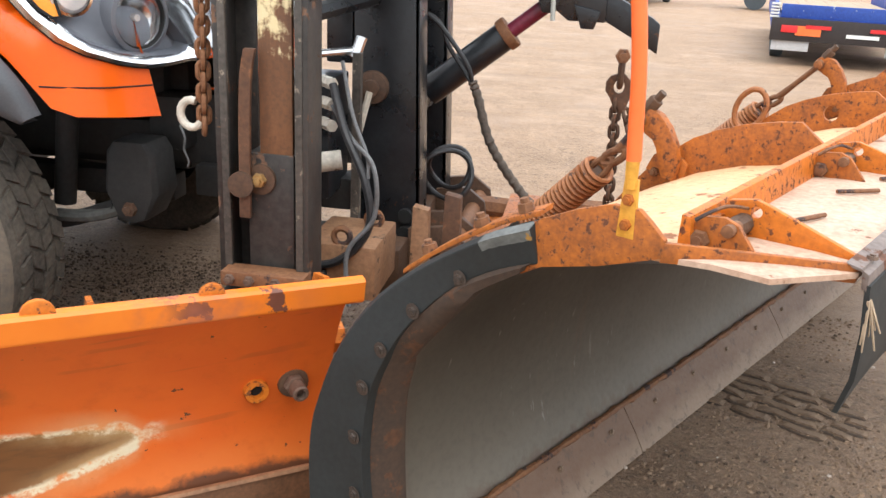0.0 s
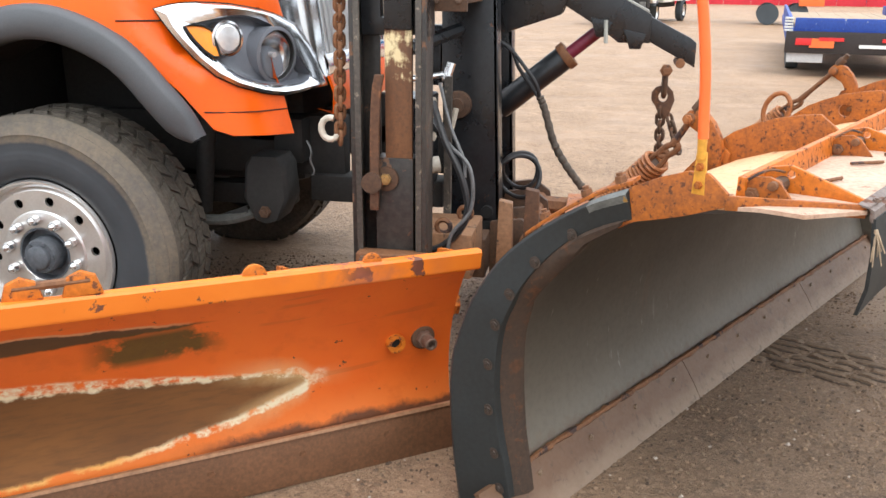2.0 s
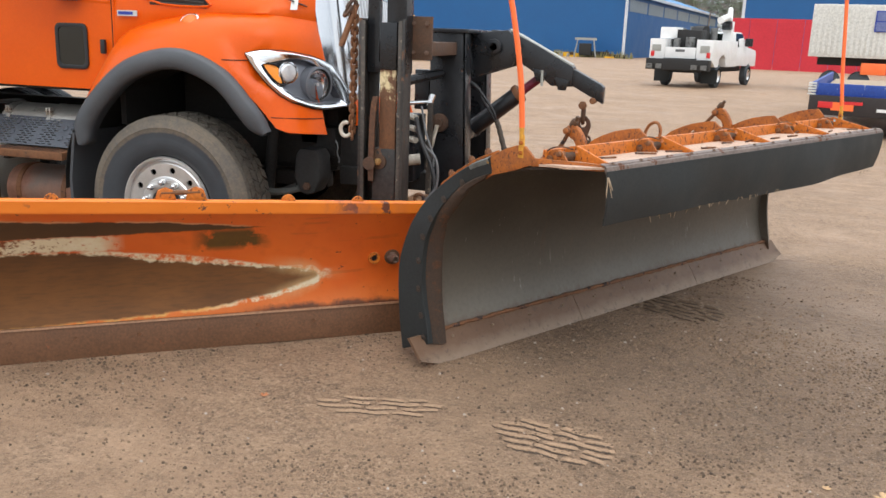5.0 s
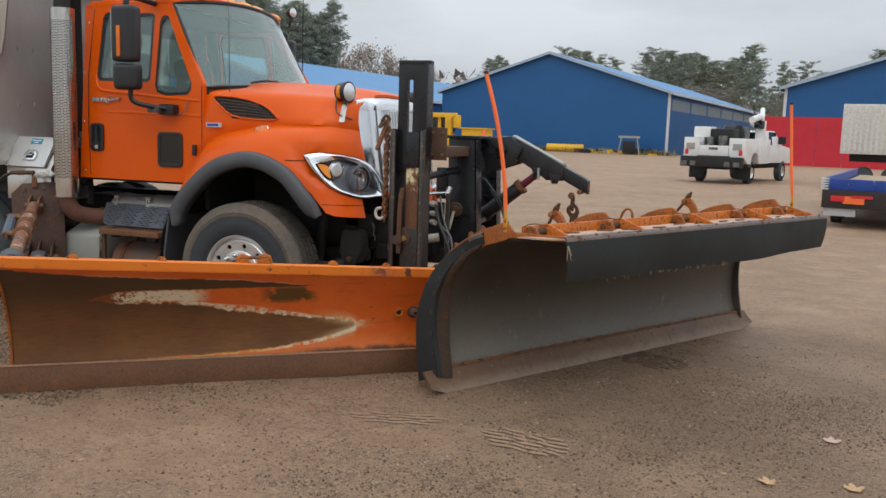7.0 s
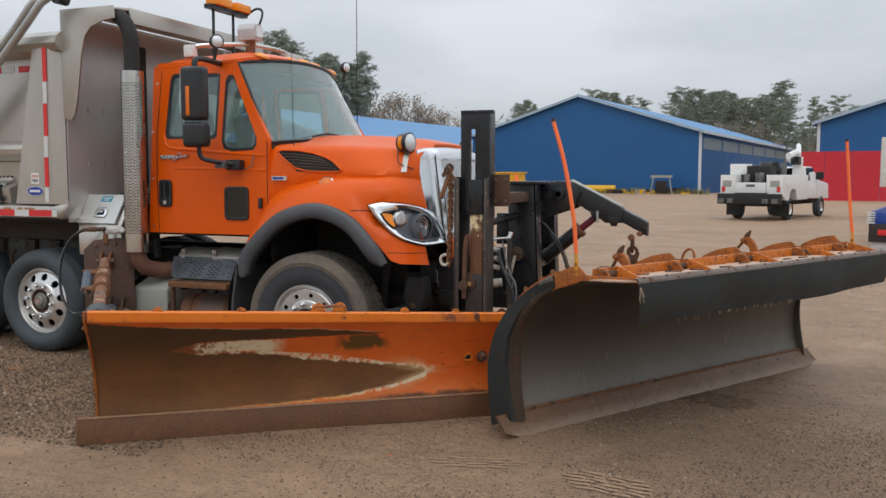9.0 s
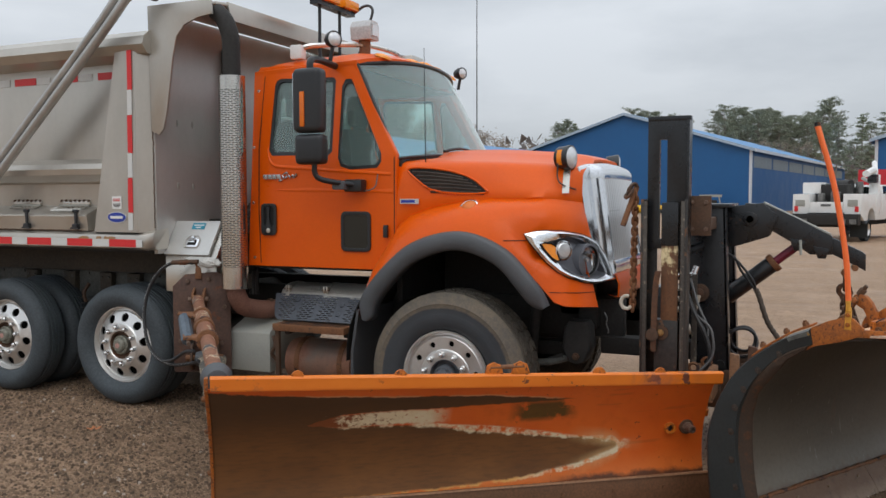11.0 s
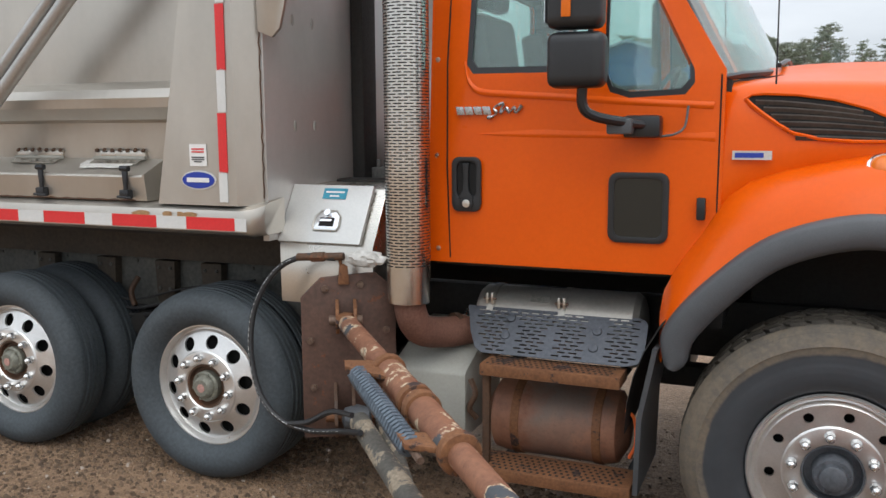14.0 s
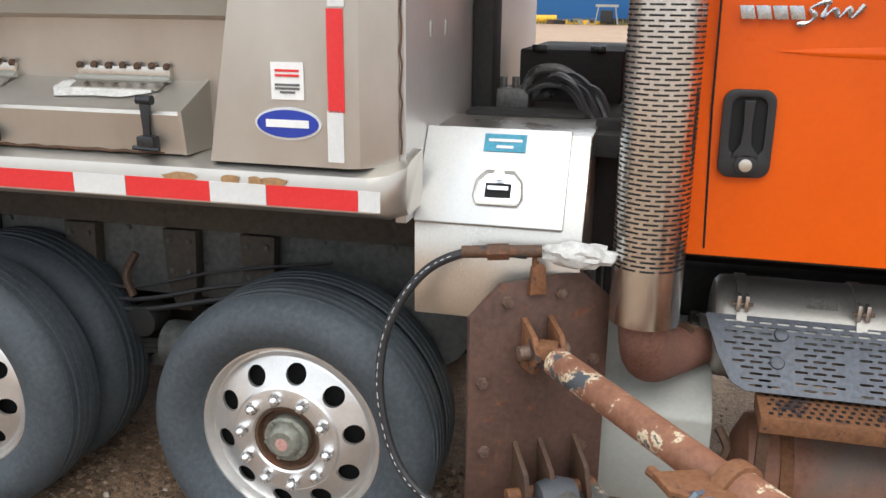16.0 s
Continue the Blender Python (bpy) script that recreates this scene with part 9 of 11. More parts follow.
def slide_material():
    """Brown rusted plate with a patch of flaking pale yellow paint at its upper end; z is the height over the mast's origin."""
    k = Mat("flaking yellow slide plate")
    x, y, z = k.xyz()
    n, n2, fine = k.noise(14, 7, 0.7), k.noise(5, 4, 0.6, stretch=(2.5, 1, 0.4)), k.noise(80, 3)
    rust = k.mix(k.step(n2, 0.3, 0.7), (0.10, 0.042, 0.018), (0.22, 0.10, 0.042))
    rust = k.mix(k.step(fine, 0.4, 0.7, 0, 0.4), rust, (0.06, 0.03, 0.02))
    up = k.math("ADD", z, k.math("MULTIPLY", k.math("SUBTRACT", n, 0.5), 0.55))
    pale = k.math("MULTIPLY", k.step(up, 0.74, 0.80), k.step(k.math("ADD", k.math("MULTIPLY", n2, 0.6), k.math("MULTIPLY", n, 0.4)), 0.47, 0.52))
    col = k.mix(pale, rust, k.mix(n, (0.62, 0.47, 0.20), (0.72, 0.63, 0.42)))
    k.put("Base Color", col).put("Roughness", 0.65)
    return k.bump(k.math("ADD", n, pale), 0.4, 0.004).m


m_slide = slide_material()
m_bolt_gold = surface("yellowed bolt", (0.30, 0.17, 0.06), (0.42, 0.26, 0.10), 20, 90, (0.4, 0.6), metal=0.4, bump=0.2)
m_hook = surface("pale hook paint", (0.42, 0.38, 0.30), (0.55, 0.50, 0.42), 9, 60, (0.45, 0.6), bump=0.15, spot=RUST, spot_at=0.62)
m_maroon = surface("maroon cylinder rod", (0.12, 0.012, 0.03), (0.18, 0.02, 0.045), 6, 60, (0.3, 0.45), bump=0.05)
build_mast()


def build_hitch():
    h = thing("plow_hitch", (-0.55, YC, 0.3), "black steel plow hitch tower with lift arm and hydraulic cylinder", "plow hitch")
    for ya, yb in ((3.24, 3.38), (3.84, 3.98)):
        bm = slab(BM(), [Vector((-0.66, ya, 0.46)), Vector((-0.40, ya, 0.46)), Vector((-0.425, ya, 1.05)), Vector((-0.445, ya, 1.66)), Vector((-0.68, ya, 1.66)), Vector((-0.67, ya, 1.05))], (0, 0.02, 0))
        part("tower_plate", bm, m_black, h, "scuffed black tower plate", bevel=0.003)
        part("tower_flange", slab(BM(), [Vector((-0.40, ya, 0.46)), Vector((-0.40, yb, 0.46)), Vector((-0.445, yb, 1.66)), Vector((-0.445, ya, 1.66))], (-0.018, 0, 0)), m_black, h, bevel=0.003)
        part("tower_flange", slab(BM(), [Vector((-0.66, ya + 0.02, 0.46)), Vector((-0.66, yb, 0.46)), Vector((-0.68, yb, 1.66)), Vector((-0.68, ya + 0.02, 1.66))], (0.016, 0, 0)), m_black, h, bevel=0.003)
    part("tower_top", bx(BM(), -0.70, -0.42, 3.22, 4.0, 1.66, 1.685), m_black, h, bevel=0.004)
    part("tower_brace", bx(BM(), -0.66, -0.46, 3.38, 3.84, 0.95, 1.02), m_black, h, bevel=0.006)
    part("rear_step", bx(BM(), -0.78, -0.68, 3.24, 3.30, 1.16, 1.42), m_black, h, bevel=0.01)
    # arm pivot lugs
    for y in (3.48, 3.70):
        part("arm_lug", slab(BM(), [Vector((-0.50, y, 1.66)), Vector((-0.22, y, 1.69)), Vector((-0.12, y, 1.60)), Vector((-0.18, y, 1.46)), Vector((-0.42, y, 1.38))], (0, 0.02, 0)), m_black, h, bevel=0.004)
    part("arm_pivot", cyl(BM(), (-0.30, 3.42, 1.58), (-0.30, 3.78, 1.58), 0.028, seg=12), m_rust_dark, h, bevel=0.003)
    for y in (3.43, 3.77):
        part("pivot_collar", cyl(BM(), (-0.30, y - 0.01, 1.58), (-0.30, y + 0.01, 1.58), 0.05, seg=16), m_black, h, bevel=0.003)
    # lift arm: tapered box, inner beam and tip
    bm = loft(BM(), [[Vector((x, YC + s * w, z)) for s, z in ((-1, zt), (1, zt), (1, zb), (-1, zb))] for x, w, zt, zb in ((-0.34, 0.085, 1.69, 1.54), (-0.20, 0.085, 1.68, 1.52), (0.0, 0.08, 1.585, 1.40), (0.08, 0.075, 1.54, 1.34), (0.22, 0.07, 1.465, 1.34))], closed=True, caps=True)
    arm = part("lift_arm", bm, m_black, h, "black lift arm with a pale grey top", bevel=0.006)
    part("arm_top", slab(BM(), [Vector((-0.22, YC - 0.07, 1.70)), Vector((0.21, YC - 0.062, 1.482)), Vector((0.21, YC + 0.062, 1.482)), Vector((-0.22, YC + 0.07, 1.70))], (0, 0, -0.012)), m_grey_metal, arm, bevel=0.002)
    part("arm_tip", loft(BM(), [[Vector((x, YC + s * 0.055, z)) for s, z in ((-1, zt), (1, zt), (1, zb), (-1, zb))] for x, zt, zb in ((0.18, 1.475, 1.365), (0.40, 1.365, 1.25), (0.425, 1.345, 1.235))], closed=True, caps=True), m_black, arm, bevel=0.006)
    for x, z in ((0.0, 1.40), (0.15, 1.35)):
        part("arm_ear", slab(BM(), [Vector((x - 0.05, YC - 0.09, z + 0.05)), Vector((x + 0.05, YC - 0.09, z + 0.03)), Vector((x + 0.03, YC - 0.09, z - 0.035)), Vector((x - 0.02, YC - 0.09, z - 0.035))], (0, 0.016, 0)), m_black, arm, bevel=0.004)
    part("pin_tail", cyl(BM(), (0.02, YC - 0.11, 1.44), (0.025, YC - 0.12, 1.34), 0.009, seg=8), m_grey_metal, arm)
    part("tip_bolt", cyl(BM(), (0.36, YC - 0.07, 1.255), (0.36, YC + 0.07, 1.255), 0.022, seg=10), m_rust, arm, bevel=0.003)
    # hydraulic cylinder
    a, b = Vector((-0.46, YC, 1.02)), Vector((0.03, YC, 1.42))
    barrel = part("cylinder", cyl(BM(), a, a.lerp(b, 0.62), 0.058, seg=20), m_black, h, "black hydraulic cylinder", bevel=0.004)
    part("cylinder_gland", cyl(BM(), a.lerp(b, 0.60), a.lerp(b, 0.66), 0.066, seg=20), m_rust, barrel, bevel=0.004)
    part("cylinder_rod", cyl(BM(), a.lerp(b, 0.64), b, 0.03, seg=16), m_maroon, barrel, "maroon smeared piston rod")
    # chain from arm tip with clevis
    part("clevis_bolt", bolt(BM(), (0.300, YC - 0.085, 1.225), (0, -1, 0), 0.030, 0.022), m_rust, h, "rusty clevis bolt")
    part("clevis", tube(BM(), [Vector((0.302, YC - 0.03 + 0.030 * math.sin(t), 1.165 + 0.062 * math.cos(t))) for t in [6.283 * i / 16 for i in range(16)]], 0.0125, 8, True), m_rust_dark, h)
    pear = [(-0.010, 0.055), (0.018, 0.058), (0.045, 0.030), (0.055, -0.010), (0.042, -0.055), (0.028, -0.095), (0.012, -0.098), (0.004, -0.070), (-0.004, -0.070), (-0.014, -0.075), (-0.030, -0.040), (-0.050, -0.012), (-0.050, 0.022), (-0.034, 0.046)]
    hole = [(0.002 + 0.021 * math.cos(t), 0.006 + 0.026 * math.sin(t)) for t in [6.283 * i / 14 for i in range(14)]]
    part("grab_hook", holed(BM(), pear, [hole], lambda a, b: Vector((0.300 + a, YC - 0.005, 1.092 + b)), (0, 0.022, 0)), m_strap, h, "rusted pear shaped grab hook", bevel=0.003)
    chain(h, (0.296, YC + 0.01, 1.045), (0.318, YC + 0.01, 0.50), 15, 0.027, 0.0085, m_rust_dark)
    chain(h, (0.338, YC + 0.01, 1.005), (0.392, YC - 0.02, 0.845), 5, 0.025, 0.008, m_rust_dark)
    # valve and hoses between mast and tower
    part("pin_boss", lathe(BM(), [(0.062, 0), (0.058, 0.025), (0.032, 0.028), (0.03, 0.05), (0, 0.052)], (-0.60, 3.24, 1.08), (0, -1, 0), 20), m_rust_dark, h, "rusty pin boss")
    part("pin_handle", cyl(BM(), (-0.60, 3.19, 1.07), (-0.635, 3.18, 0.92), 0.013, seg=8), m_hook, h)
    part("valve_bar", cyl(BM(), (-0.78, 2.92, 1.215), (-0.62, 3.12, 1.225), 0.014, seg=10), m_nut, h, "bright steel valve bar")
    part("valve_cap", cyl(BM(), (-0.63, 3.09, 1.20), (-0.61, 3.11, 1.27), 0.02, seg=10), m_nut, h)
    part("valve_filter", cyl(BM(), (-0.78, 2.84, 0.86), (-0.62, 2.90, 0.88), 0.035, seg=12), m_hook, h, "pale dirty filter")
    part("rust_bar", bx(BM(), -0.63, -0.60, 3.06, 3.09, 0.60, 1.22), m_scrape, h)
    part("valve_block", bx(BM(), -0.86, -0.68, 2.95, 3.2, 0.72, 1.14), m_black, h, "black oily valve block", bevel=0.01)
    for i in range(3):
        part("valve_fitting", cyl(BM(), (-0.70, 2.93, 1.0 + 0.07 * i), (-0.64, 2.86, 1.0 + 0.07 * i), 0.02, seg=6), m_hook, h)
    rows = (((-0.64, 2.86, 1.14), (-0.58, 2.80, 1.0), (-0.50, 2.76, 0.85), (-0.48, 2.74, 0.70), (-0.58, 2.72, 0.58), (-0.75, 2.75, 0.54)),
            ((-0.64, 2.86, 1.07), (-0.56, 2.80, 0.98), (-0.47, 2.75, 0.90), (-0.46, 2.73, 0.74), (-0.54, 2.70, 0.62), (-0.52, 2.66, 0.45)))
    for i, pts in enumerate(rows):
        part("hose", tube(BM(), smoothline(pts, 7), 0.014 if i == 0 else 0.008, 8), m_hose if i == 0 else m_wire, h)
    part("hose", tube(BM(), smoothline([(-0.62, 2.9, 1.21), (-0.56, 2.82, 1.05), (-0.50, 2.78, 0.93), (-0.49, 2.76, 0.86)], 6), 0.007, 8), m_wire, h)
    for k, r in ((0, 0.10), (1, 0.085)):
        c = Vector((-0.34, 3.45 + 0.05 * k, 0.72 + 0.02 * k))
        part("hose_coil", tube(BM(), [c + Vector((r * math.cos(t), 0.03 * math.sin(2 * t), r * math.sin(t))) for t in [6.283 * i / 28 for i in range(28)]], 0.011, 8, True), m_hose, h, "coiled black hose")
    big = smoothline([(-0.253, 3.40, 1.105), (-0.228, 3.40, 1.045), (-0.183, 3.40, 0.904), (-0.134, 3.40, 0.816), (-0.069, 3.40, 0.729), (-0.004, 3.40, 0.656), (0.067, 3.40, 0.600), (0.13, 3.38, 0.57)], 8)
    part("wrapped_hose", tube(BM(), big, [0.0175 + 0.003 * math.sin(i * 2.2) for i in range(len(big))], 10), m_wrap, h, "dusty taped hose bundle")
    for dy in (-0.015, 0.02):
        part("hose", tube(BM(), smoothline([(-0.50, 3.45, 1.36), (-0.40, 3.42 + dy, 1.315), (-0.335 - dy, 3.40 + dy, 1.23), (-0.285 - dy, 3.40 + dy, 1.16), (-0.25, 3.40, 1.09)], 6), 0.009, 8), m_hose, h)
    # rusty hitch base
    base = part("hitch_block", bx(BM(), -0.70, -0.455, 2.74, 3.06, 0.44, 0.630), m_block, h, "orange brown greasy steel block", bevel=0.012)
    for x, y in ((-0.575, 2.76), (-0.52, 2.98)):
        part("eye_bolt", tube(BM(), [Vector((x, y, 0.655)) + Vector((0.028 * math.cos(t), 0, 0.028 * math.sin(t))) for t in [6.283 * i / 14 for i in range(14)]], 0.011, 6, True), m_rust, base)
    for x, top in ((-0.345, 0.72), (-0.235, 0.775)):
        part("stop_bar", slab(BM(), [Vector((x - 0.035, 2.93, 0.42)), Vector((x + 0.035, 2.93, 0.42)), Vector((x + 0.028, 2.93, top)), Vector((x - 0.028, 2.93, top + 0.01))], (0, 0.05, 0)), m_strap if top > 0.75 else m_block, h, "rusty upright stop bar", bevel=0.005)
    for y in (3.20, 3.42, 3.80, 4.02):
        part("hitch_ear", slab(BM(), [Vector((-0.44, y, 0.32)), Vector((-0.44, y, 0.56)), Vector((-0.30, y, 0.58)), Vector((-0.22, y, 0.52)), Vector((-0.20, y, 0.40)), Vector((-0.26, y, 0.32))], (0, 0.03, 0)), m_rust_dark, h, bevel=0.004)
    part("hitch_pin", cyl(BM(), (-0.27, 3.14, 0.48), (-0.27, 4.08, 0.48), 0.035, seg=14), m_rust, h)
    part("hitch_beam", bx(BM(), -0.70, -0.44, 3.05, 4.15, 0.34, 0.52), m_rust_dark, h, bevel=0.01)
    for z in (0.60, 0.53):
        part("base_bolt", cyl(BM(), (-0.46, 3.215, z), (-0.46, 3.245, z), 0.028, seg=14), m_dark, h)
    for y in (3.30, 3.90):
        part("push_arm", tube(BM(), [(-0.27, y, 0.47), (0.35, y + 0.02, 0.44), (0.62, y + 0.05, 0.44)], 0.055, 8), m_rust, h)
    part("push_cross", bx(BM(), -0.12, 0.02, 3.2, 4.0, 0.40, 0.52), m_orange_rusty, h, bevel=0.008)
    part("frame_link", bx(BM(), -1.25, -0.64, 3.1, 3.24, 0.64, 0.76), m_chassis, h, bevel=0.01)
    part("frame_link", bx(BM(), -1.25, -0.64, 3.96, 4.1, 0.60, 0.86), m_chassis, h, bevel=0.01)


m_wrap = surface("dusty hose tape", (0.045, 0.036, 0.028), (0.115, 0.09, 0.07), 12, 90, (0.7, 0.9), bump=0.4)
m_block = surface("greasy orange brown block", (0.20, 0.10, 0.05), (0.32, 0.17, 0.09), 6, 60, (0.45, 0.7), bump=0.3, spot=(0.06, 0.04, 0.03), spot_at=0.6)
build_hitch()


# ---- distance: buildings, vehicles, trees ----
GD, SD = Vector((-0.989, 0.145, 0)).normalized(), Vector((0.145, 0.989, 0)).normalized()
m_trim = surface("pale metal trim", (0.55, 0.58, 0.62), (0.66, 0.68, 0.70), 2, 20, (0.4, 0.5), bump=0.0)
m_trim_blue = surface("pale blue roof edge", (0.30, 0.40, 0.52), (0.40, 0.50, 0.60), 2, 20, (0.4, 0.5), bump=0.0)
m_pane = dark_glass()
m_clerestory = surface("dusty clerestory panel", (0.16, 0.20, 0.22), (0.26, 0.30, 0.32), 0.8, 6, (0.3, 0.5), bump=0.0)


def shed(corner, side, width, length, eave, ridge, label, windows=0):
    """A gabled metal building; corner is the near corner, side +1 if its gable runs on from there along GD."""
    c, g = Vector(corner), GD * side
    b = thing("metal_building", c, label, "building", "sheds round the yard")

    def q(a, d, z):
        return c + g * a + SD * d + Vector((0, 0, z))
    for d in (0.0, length - 0.3):
        part("gable_wall", slab(BM(), [q(0, d, 0), q(width, d, 0), q(width, d, eave), q(width / 2, d, ridge), q(0, d, eave)], SD * 0.3), m_blue_wall, b)
    for a in (0.0, width - 0.3):
        part("side_wall", slab(BM(), [q(a, 0.3, 0), q(a, length - 0.3, 0), q(a, length - 0.3, eave), q(a, 0.3, eave)], g * 0.3), m_blue_wall, b)
    o = 0.45
    k = (ridge - eave) / (width / 2)
    for s in (0, 1):
        a0, a1 = (-o, width / 2) if s == 0 else (width + o, width / 2)
        part("roof", slab(BM(), [q(a0, -o, eave - o * k + 0.12), q(a1, -o, ridge + 0.12), q(a1, length + o, ridge + 0.12), q(a0, length + o, eave - o * k + 0.12)], (0, 0, 0.15)), m_blue_roof, b)
        part("gable_trim", slab(BM(), [q(a0, -o - 0.04, eave - o * k - 0.02), q(a1, -o - 0.04, ridge - 0.02), q(a1, -o - 0.04, ridge + 0.27), q(a0, -o - 0.04, eave - o * k + 0.27)], SD * 0.06), m_trim_blue, b)
        e = part("eave_trim", slab(BM(), [q(a0, -o, eave - o * k - 0.05), q(a0, length + o, eave - o * k - 0.05), q(a0, length + o, eave - o * k + 0.27), q(a0, -o, eave - o * k + 0.27)], g * (-0.06 if s == 0 else 0.06)), m_trim, b)
    rib = finish(bx(BM(), -0.03, 0.03, -0.05, 0.0, 0, eave - 0.1, None), m_blue_wall)
    ang = math.atan2(g.y, g.x)
    part("corner_trim", slab(BM(), [q(-0.06, -0.05, 0), q(0.20, -0.05, 0), q(0.20, -0.05, eave), q(-0.06, -0.05, eave)], SD * 0.25), m_trim, b)
    for i in range(windows):
        d0 = 1.0 + i * (length - 4) / windows
        w = part("window", slab(BM(), [q(-0.03, d0, eave - 1.75), q(-0.03, d0 + (length - 4) / windows - 0.8, eave - 1.75), q(-0.03, d0 + (length - 4) / windows - 0.8, eave - 0.55), q(-0.03, d0, eave - 0.55)], g * 0.05), m_clerestory, b)
    return b


shed((-6.2, 90, 0), 1, 27, 72, 6.5, 10.7, "long blue metal shed with pale trimmed gable", windows=7)
shed((4.7, 82.4, 0), -1, 27, 40, 6.7, 10.9, "blue metal shed behind a red wall")
shed((-41.3, 76.9, 0), 1, 27, 62, 5.6, 9.6, "blue metal shed with a light blue roof")


def build_red_wall():
    b = thing("red_wall", (2.8, 67.7, 0), "row of bright red steel panels standing in the yard", "wall")
    d, n = -GD, SD
    c = Vector((2.8, 67.7, 0))
    for i in range(12):
        a = c + d * 1.9 * i
        part("panel", slab(BM(), [a, a + d * 1.87, a + d * 1.87 + Vector((0, 0, 3.7)), a + Vector((0, 0, 3.7))], n * 0.2), m_red_wall, b)


build_red_wall()


def local(parent, M):
    """A part() that draws in the coordinates of M."""
    def put(name, bm, mat, label="", bevel=0.0, under=None):
        bmesh.ops.transform(bm, matrix=M, verts=bm.verts)
        return part(name, bm, mat, under or parent, label, bevel)
    return put


def build_pickup():
    at = Vector((0.40, 33.0, 0))
    M = Matrix.Translation(at) @ Matrix.Rotation(math.atan2(0.95, 0.31), 4, "Z") @ Matrix.Scale(1.13, 4)
    t = thing("service_truck", at, "white service pickup with tool boxes and a small crane", "pickup truck")
    p = local(t, M)
    p("chassis", bx(BM(), 0.1, 5.9, -0.45, 0.45, 0.5, 0.75), m_chassis)
    p("rear_bumper", bx(BM(), -0.28, 0.05, -1.1, 1.1, 0.58, 0.95), m_chassis, "black deep rear bumper", 0.03)
    p("bed_floor", bx(BM(), 0.0, 3.0, -0.6, 0.6, 0.9, 1.0), m_chassis)
    for s in (-1, 1):
        y0, y1 = (0.55, 1.1) if s > 0 else (-1.1, -0.55)
        box = p("tool_body", loft(BM(), [[Vector((x, y, z)) for x, z in ((0, 0.95), (0, 1.62), (2.95, 1.62), (2.95, 0.72), (1.72, 0.72), (1.6, 1.0), (1.4, 1.12), (1.1, 1.12), (0.9, 1.0), (0.8, 0.72), (0.45, 0.72))] for y in (y0, y1)], closed=True, caps=True), m_white, "white side tool body", 0.01)
        for x0, x1 in ((0.06, 0.85), (1.7, 2.3), (2.34, 2.9)):
            p("box_door", bx(BM(), x0, x1, s * 1.1 - 0.01, s * 1.1 + 0.01, 1.12 if x0 < 1 else 0.95, 1.57), m_white, "", 0.004, box)
        p("tail_lamp", bx(BM(), -0.02, 0.02, s * 0.98 - 0.06, s * 0.98 + 0.06, 1.02, 1.2), m_red, "red tail lamp", 0.005)
        p("lamp_plate", bx(BM(), -0.015, 0.01, s * 0.85 - 0.16, s * 0.85 + 0.16, 1.2, 1.42), m_grey_metal, "", 0.004)
    p("tailgate", bx(BM(), -0.02, 0.03, -0.54, 0.54, 0.98, 1.35), m_white, "white tailgate", 0.01)
    p("plate_bar", bx(BM(), -0.035, -0.022, -0.16, 0.16, 1.2, 1.28), m_wire)
    p("compressor", bx(BM(), 0.55, 1.2, -0.5, 0.5, 1.0, 1.95), m_chassis, "black compressor", 0.06)
    p("white_box", bx(BM(), 0.5, 1.1, 0.35, 0.95, 1.63, 2.02), m_white, "white box on the body", 0.02)
    for x, y, z, r in ((0.35, -0.2, 1.45, 0.16), (0.3, 0.25, 1.4, 0.12), (1.35, 0.45, 1.75, 0.14), (1.75, -0.55, 1.8, 0.13), (2.35, 0.35, 1.85, 0.17)):
        p("gas_bottle", cyl(BM(), (x, y, z - 0.35), (x, y, z + 0.25), r, seg=12), m_valve, "grey bottle in the bed", 0.03)
    for y in (-0.95, -0.62, 0.62, 0.95):
        p("bumper_step", bx(BM(), -0.32, -0.27, y - 0.10, y + 0.10, 0.62, 0.78), m_valve)
    p("crane_winch", cyl(BM(), (2.25, -1.0, 2.15), (2.25, -0.7, 2.15), 0.15, seg=14), m_black, "black winch drum")
    p("crane_jib", tube(BM(), [(2.6, -0.75, 2.2), (3.1, -0.5, 2.05), (3.3, -0.2, 2.2)], 0.06, 6), m_grey_metal)
    p("reel", cyl(BM(), (1.5, -0.3, 1.75), (1.5, 0.1, 1.75), 0.35, seg=18), m_chassis)
    p("reel", cyl(BM(), (2.1, -0.2, 1.8), (2.1, 0.2, 1.8), 0.33, seg=18), m_chassis)
    post = p("crane_post", bx(BM(), 2.3, 2.6, -1.0, -0.7, 1.6, 2.3), m_white, "white crane post", 0.02)
    p("crane_boom", tube(BM(), [(2.9, -0.7, 2.3), (2.2, -0.85, 2.45), (1.2, -0.9, 2.3)], 0.12, 8), m_white, "white crane boom")
    p("crane_boom", tube(BM(), [(2.5, -0.85, 2.35), (3.3, -0.6, 2.75)], 0.09, 8), m_white)
    # cab
    prof = [(3.05, 0.75), (3.05, 1.35), (3.15, 1.88), (3.3, 1.95), (4.1, 1.95), (4.25, 1.90), (4.75, 1.42), (5.9, 1.32), (6.05, 1.2), (6.1, 0.7)]
    p("cab", loft(BM(), [[Vector((x, y * (0.88 if z > 1.5 else 1.0), z)) for x, z in prof] for y in (-0.98, 0.98)], closed=True, caps=True), m_white, "white pickup cab and hood", 0.03)
    p("rear_window", bx(BM(), 3.06, 3.10, -0.65, 0.65, 1.45, 1.88), m_pane)
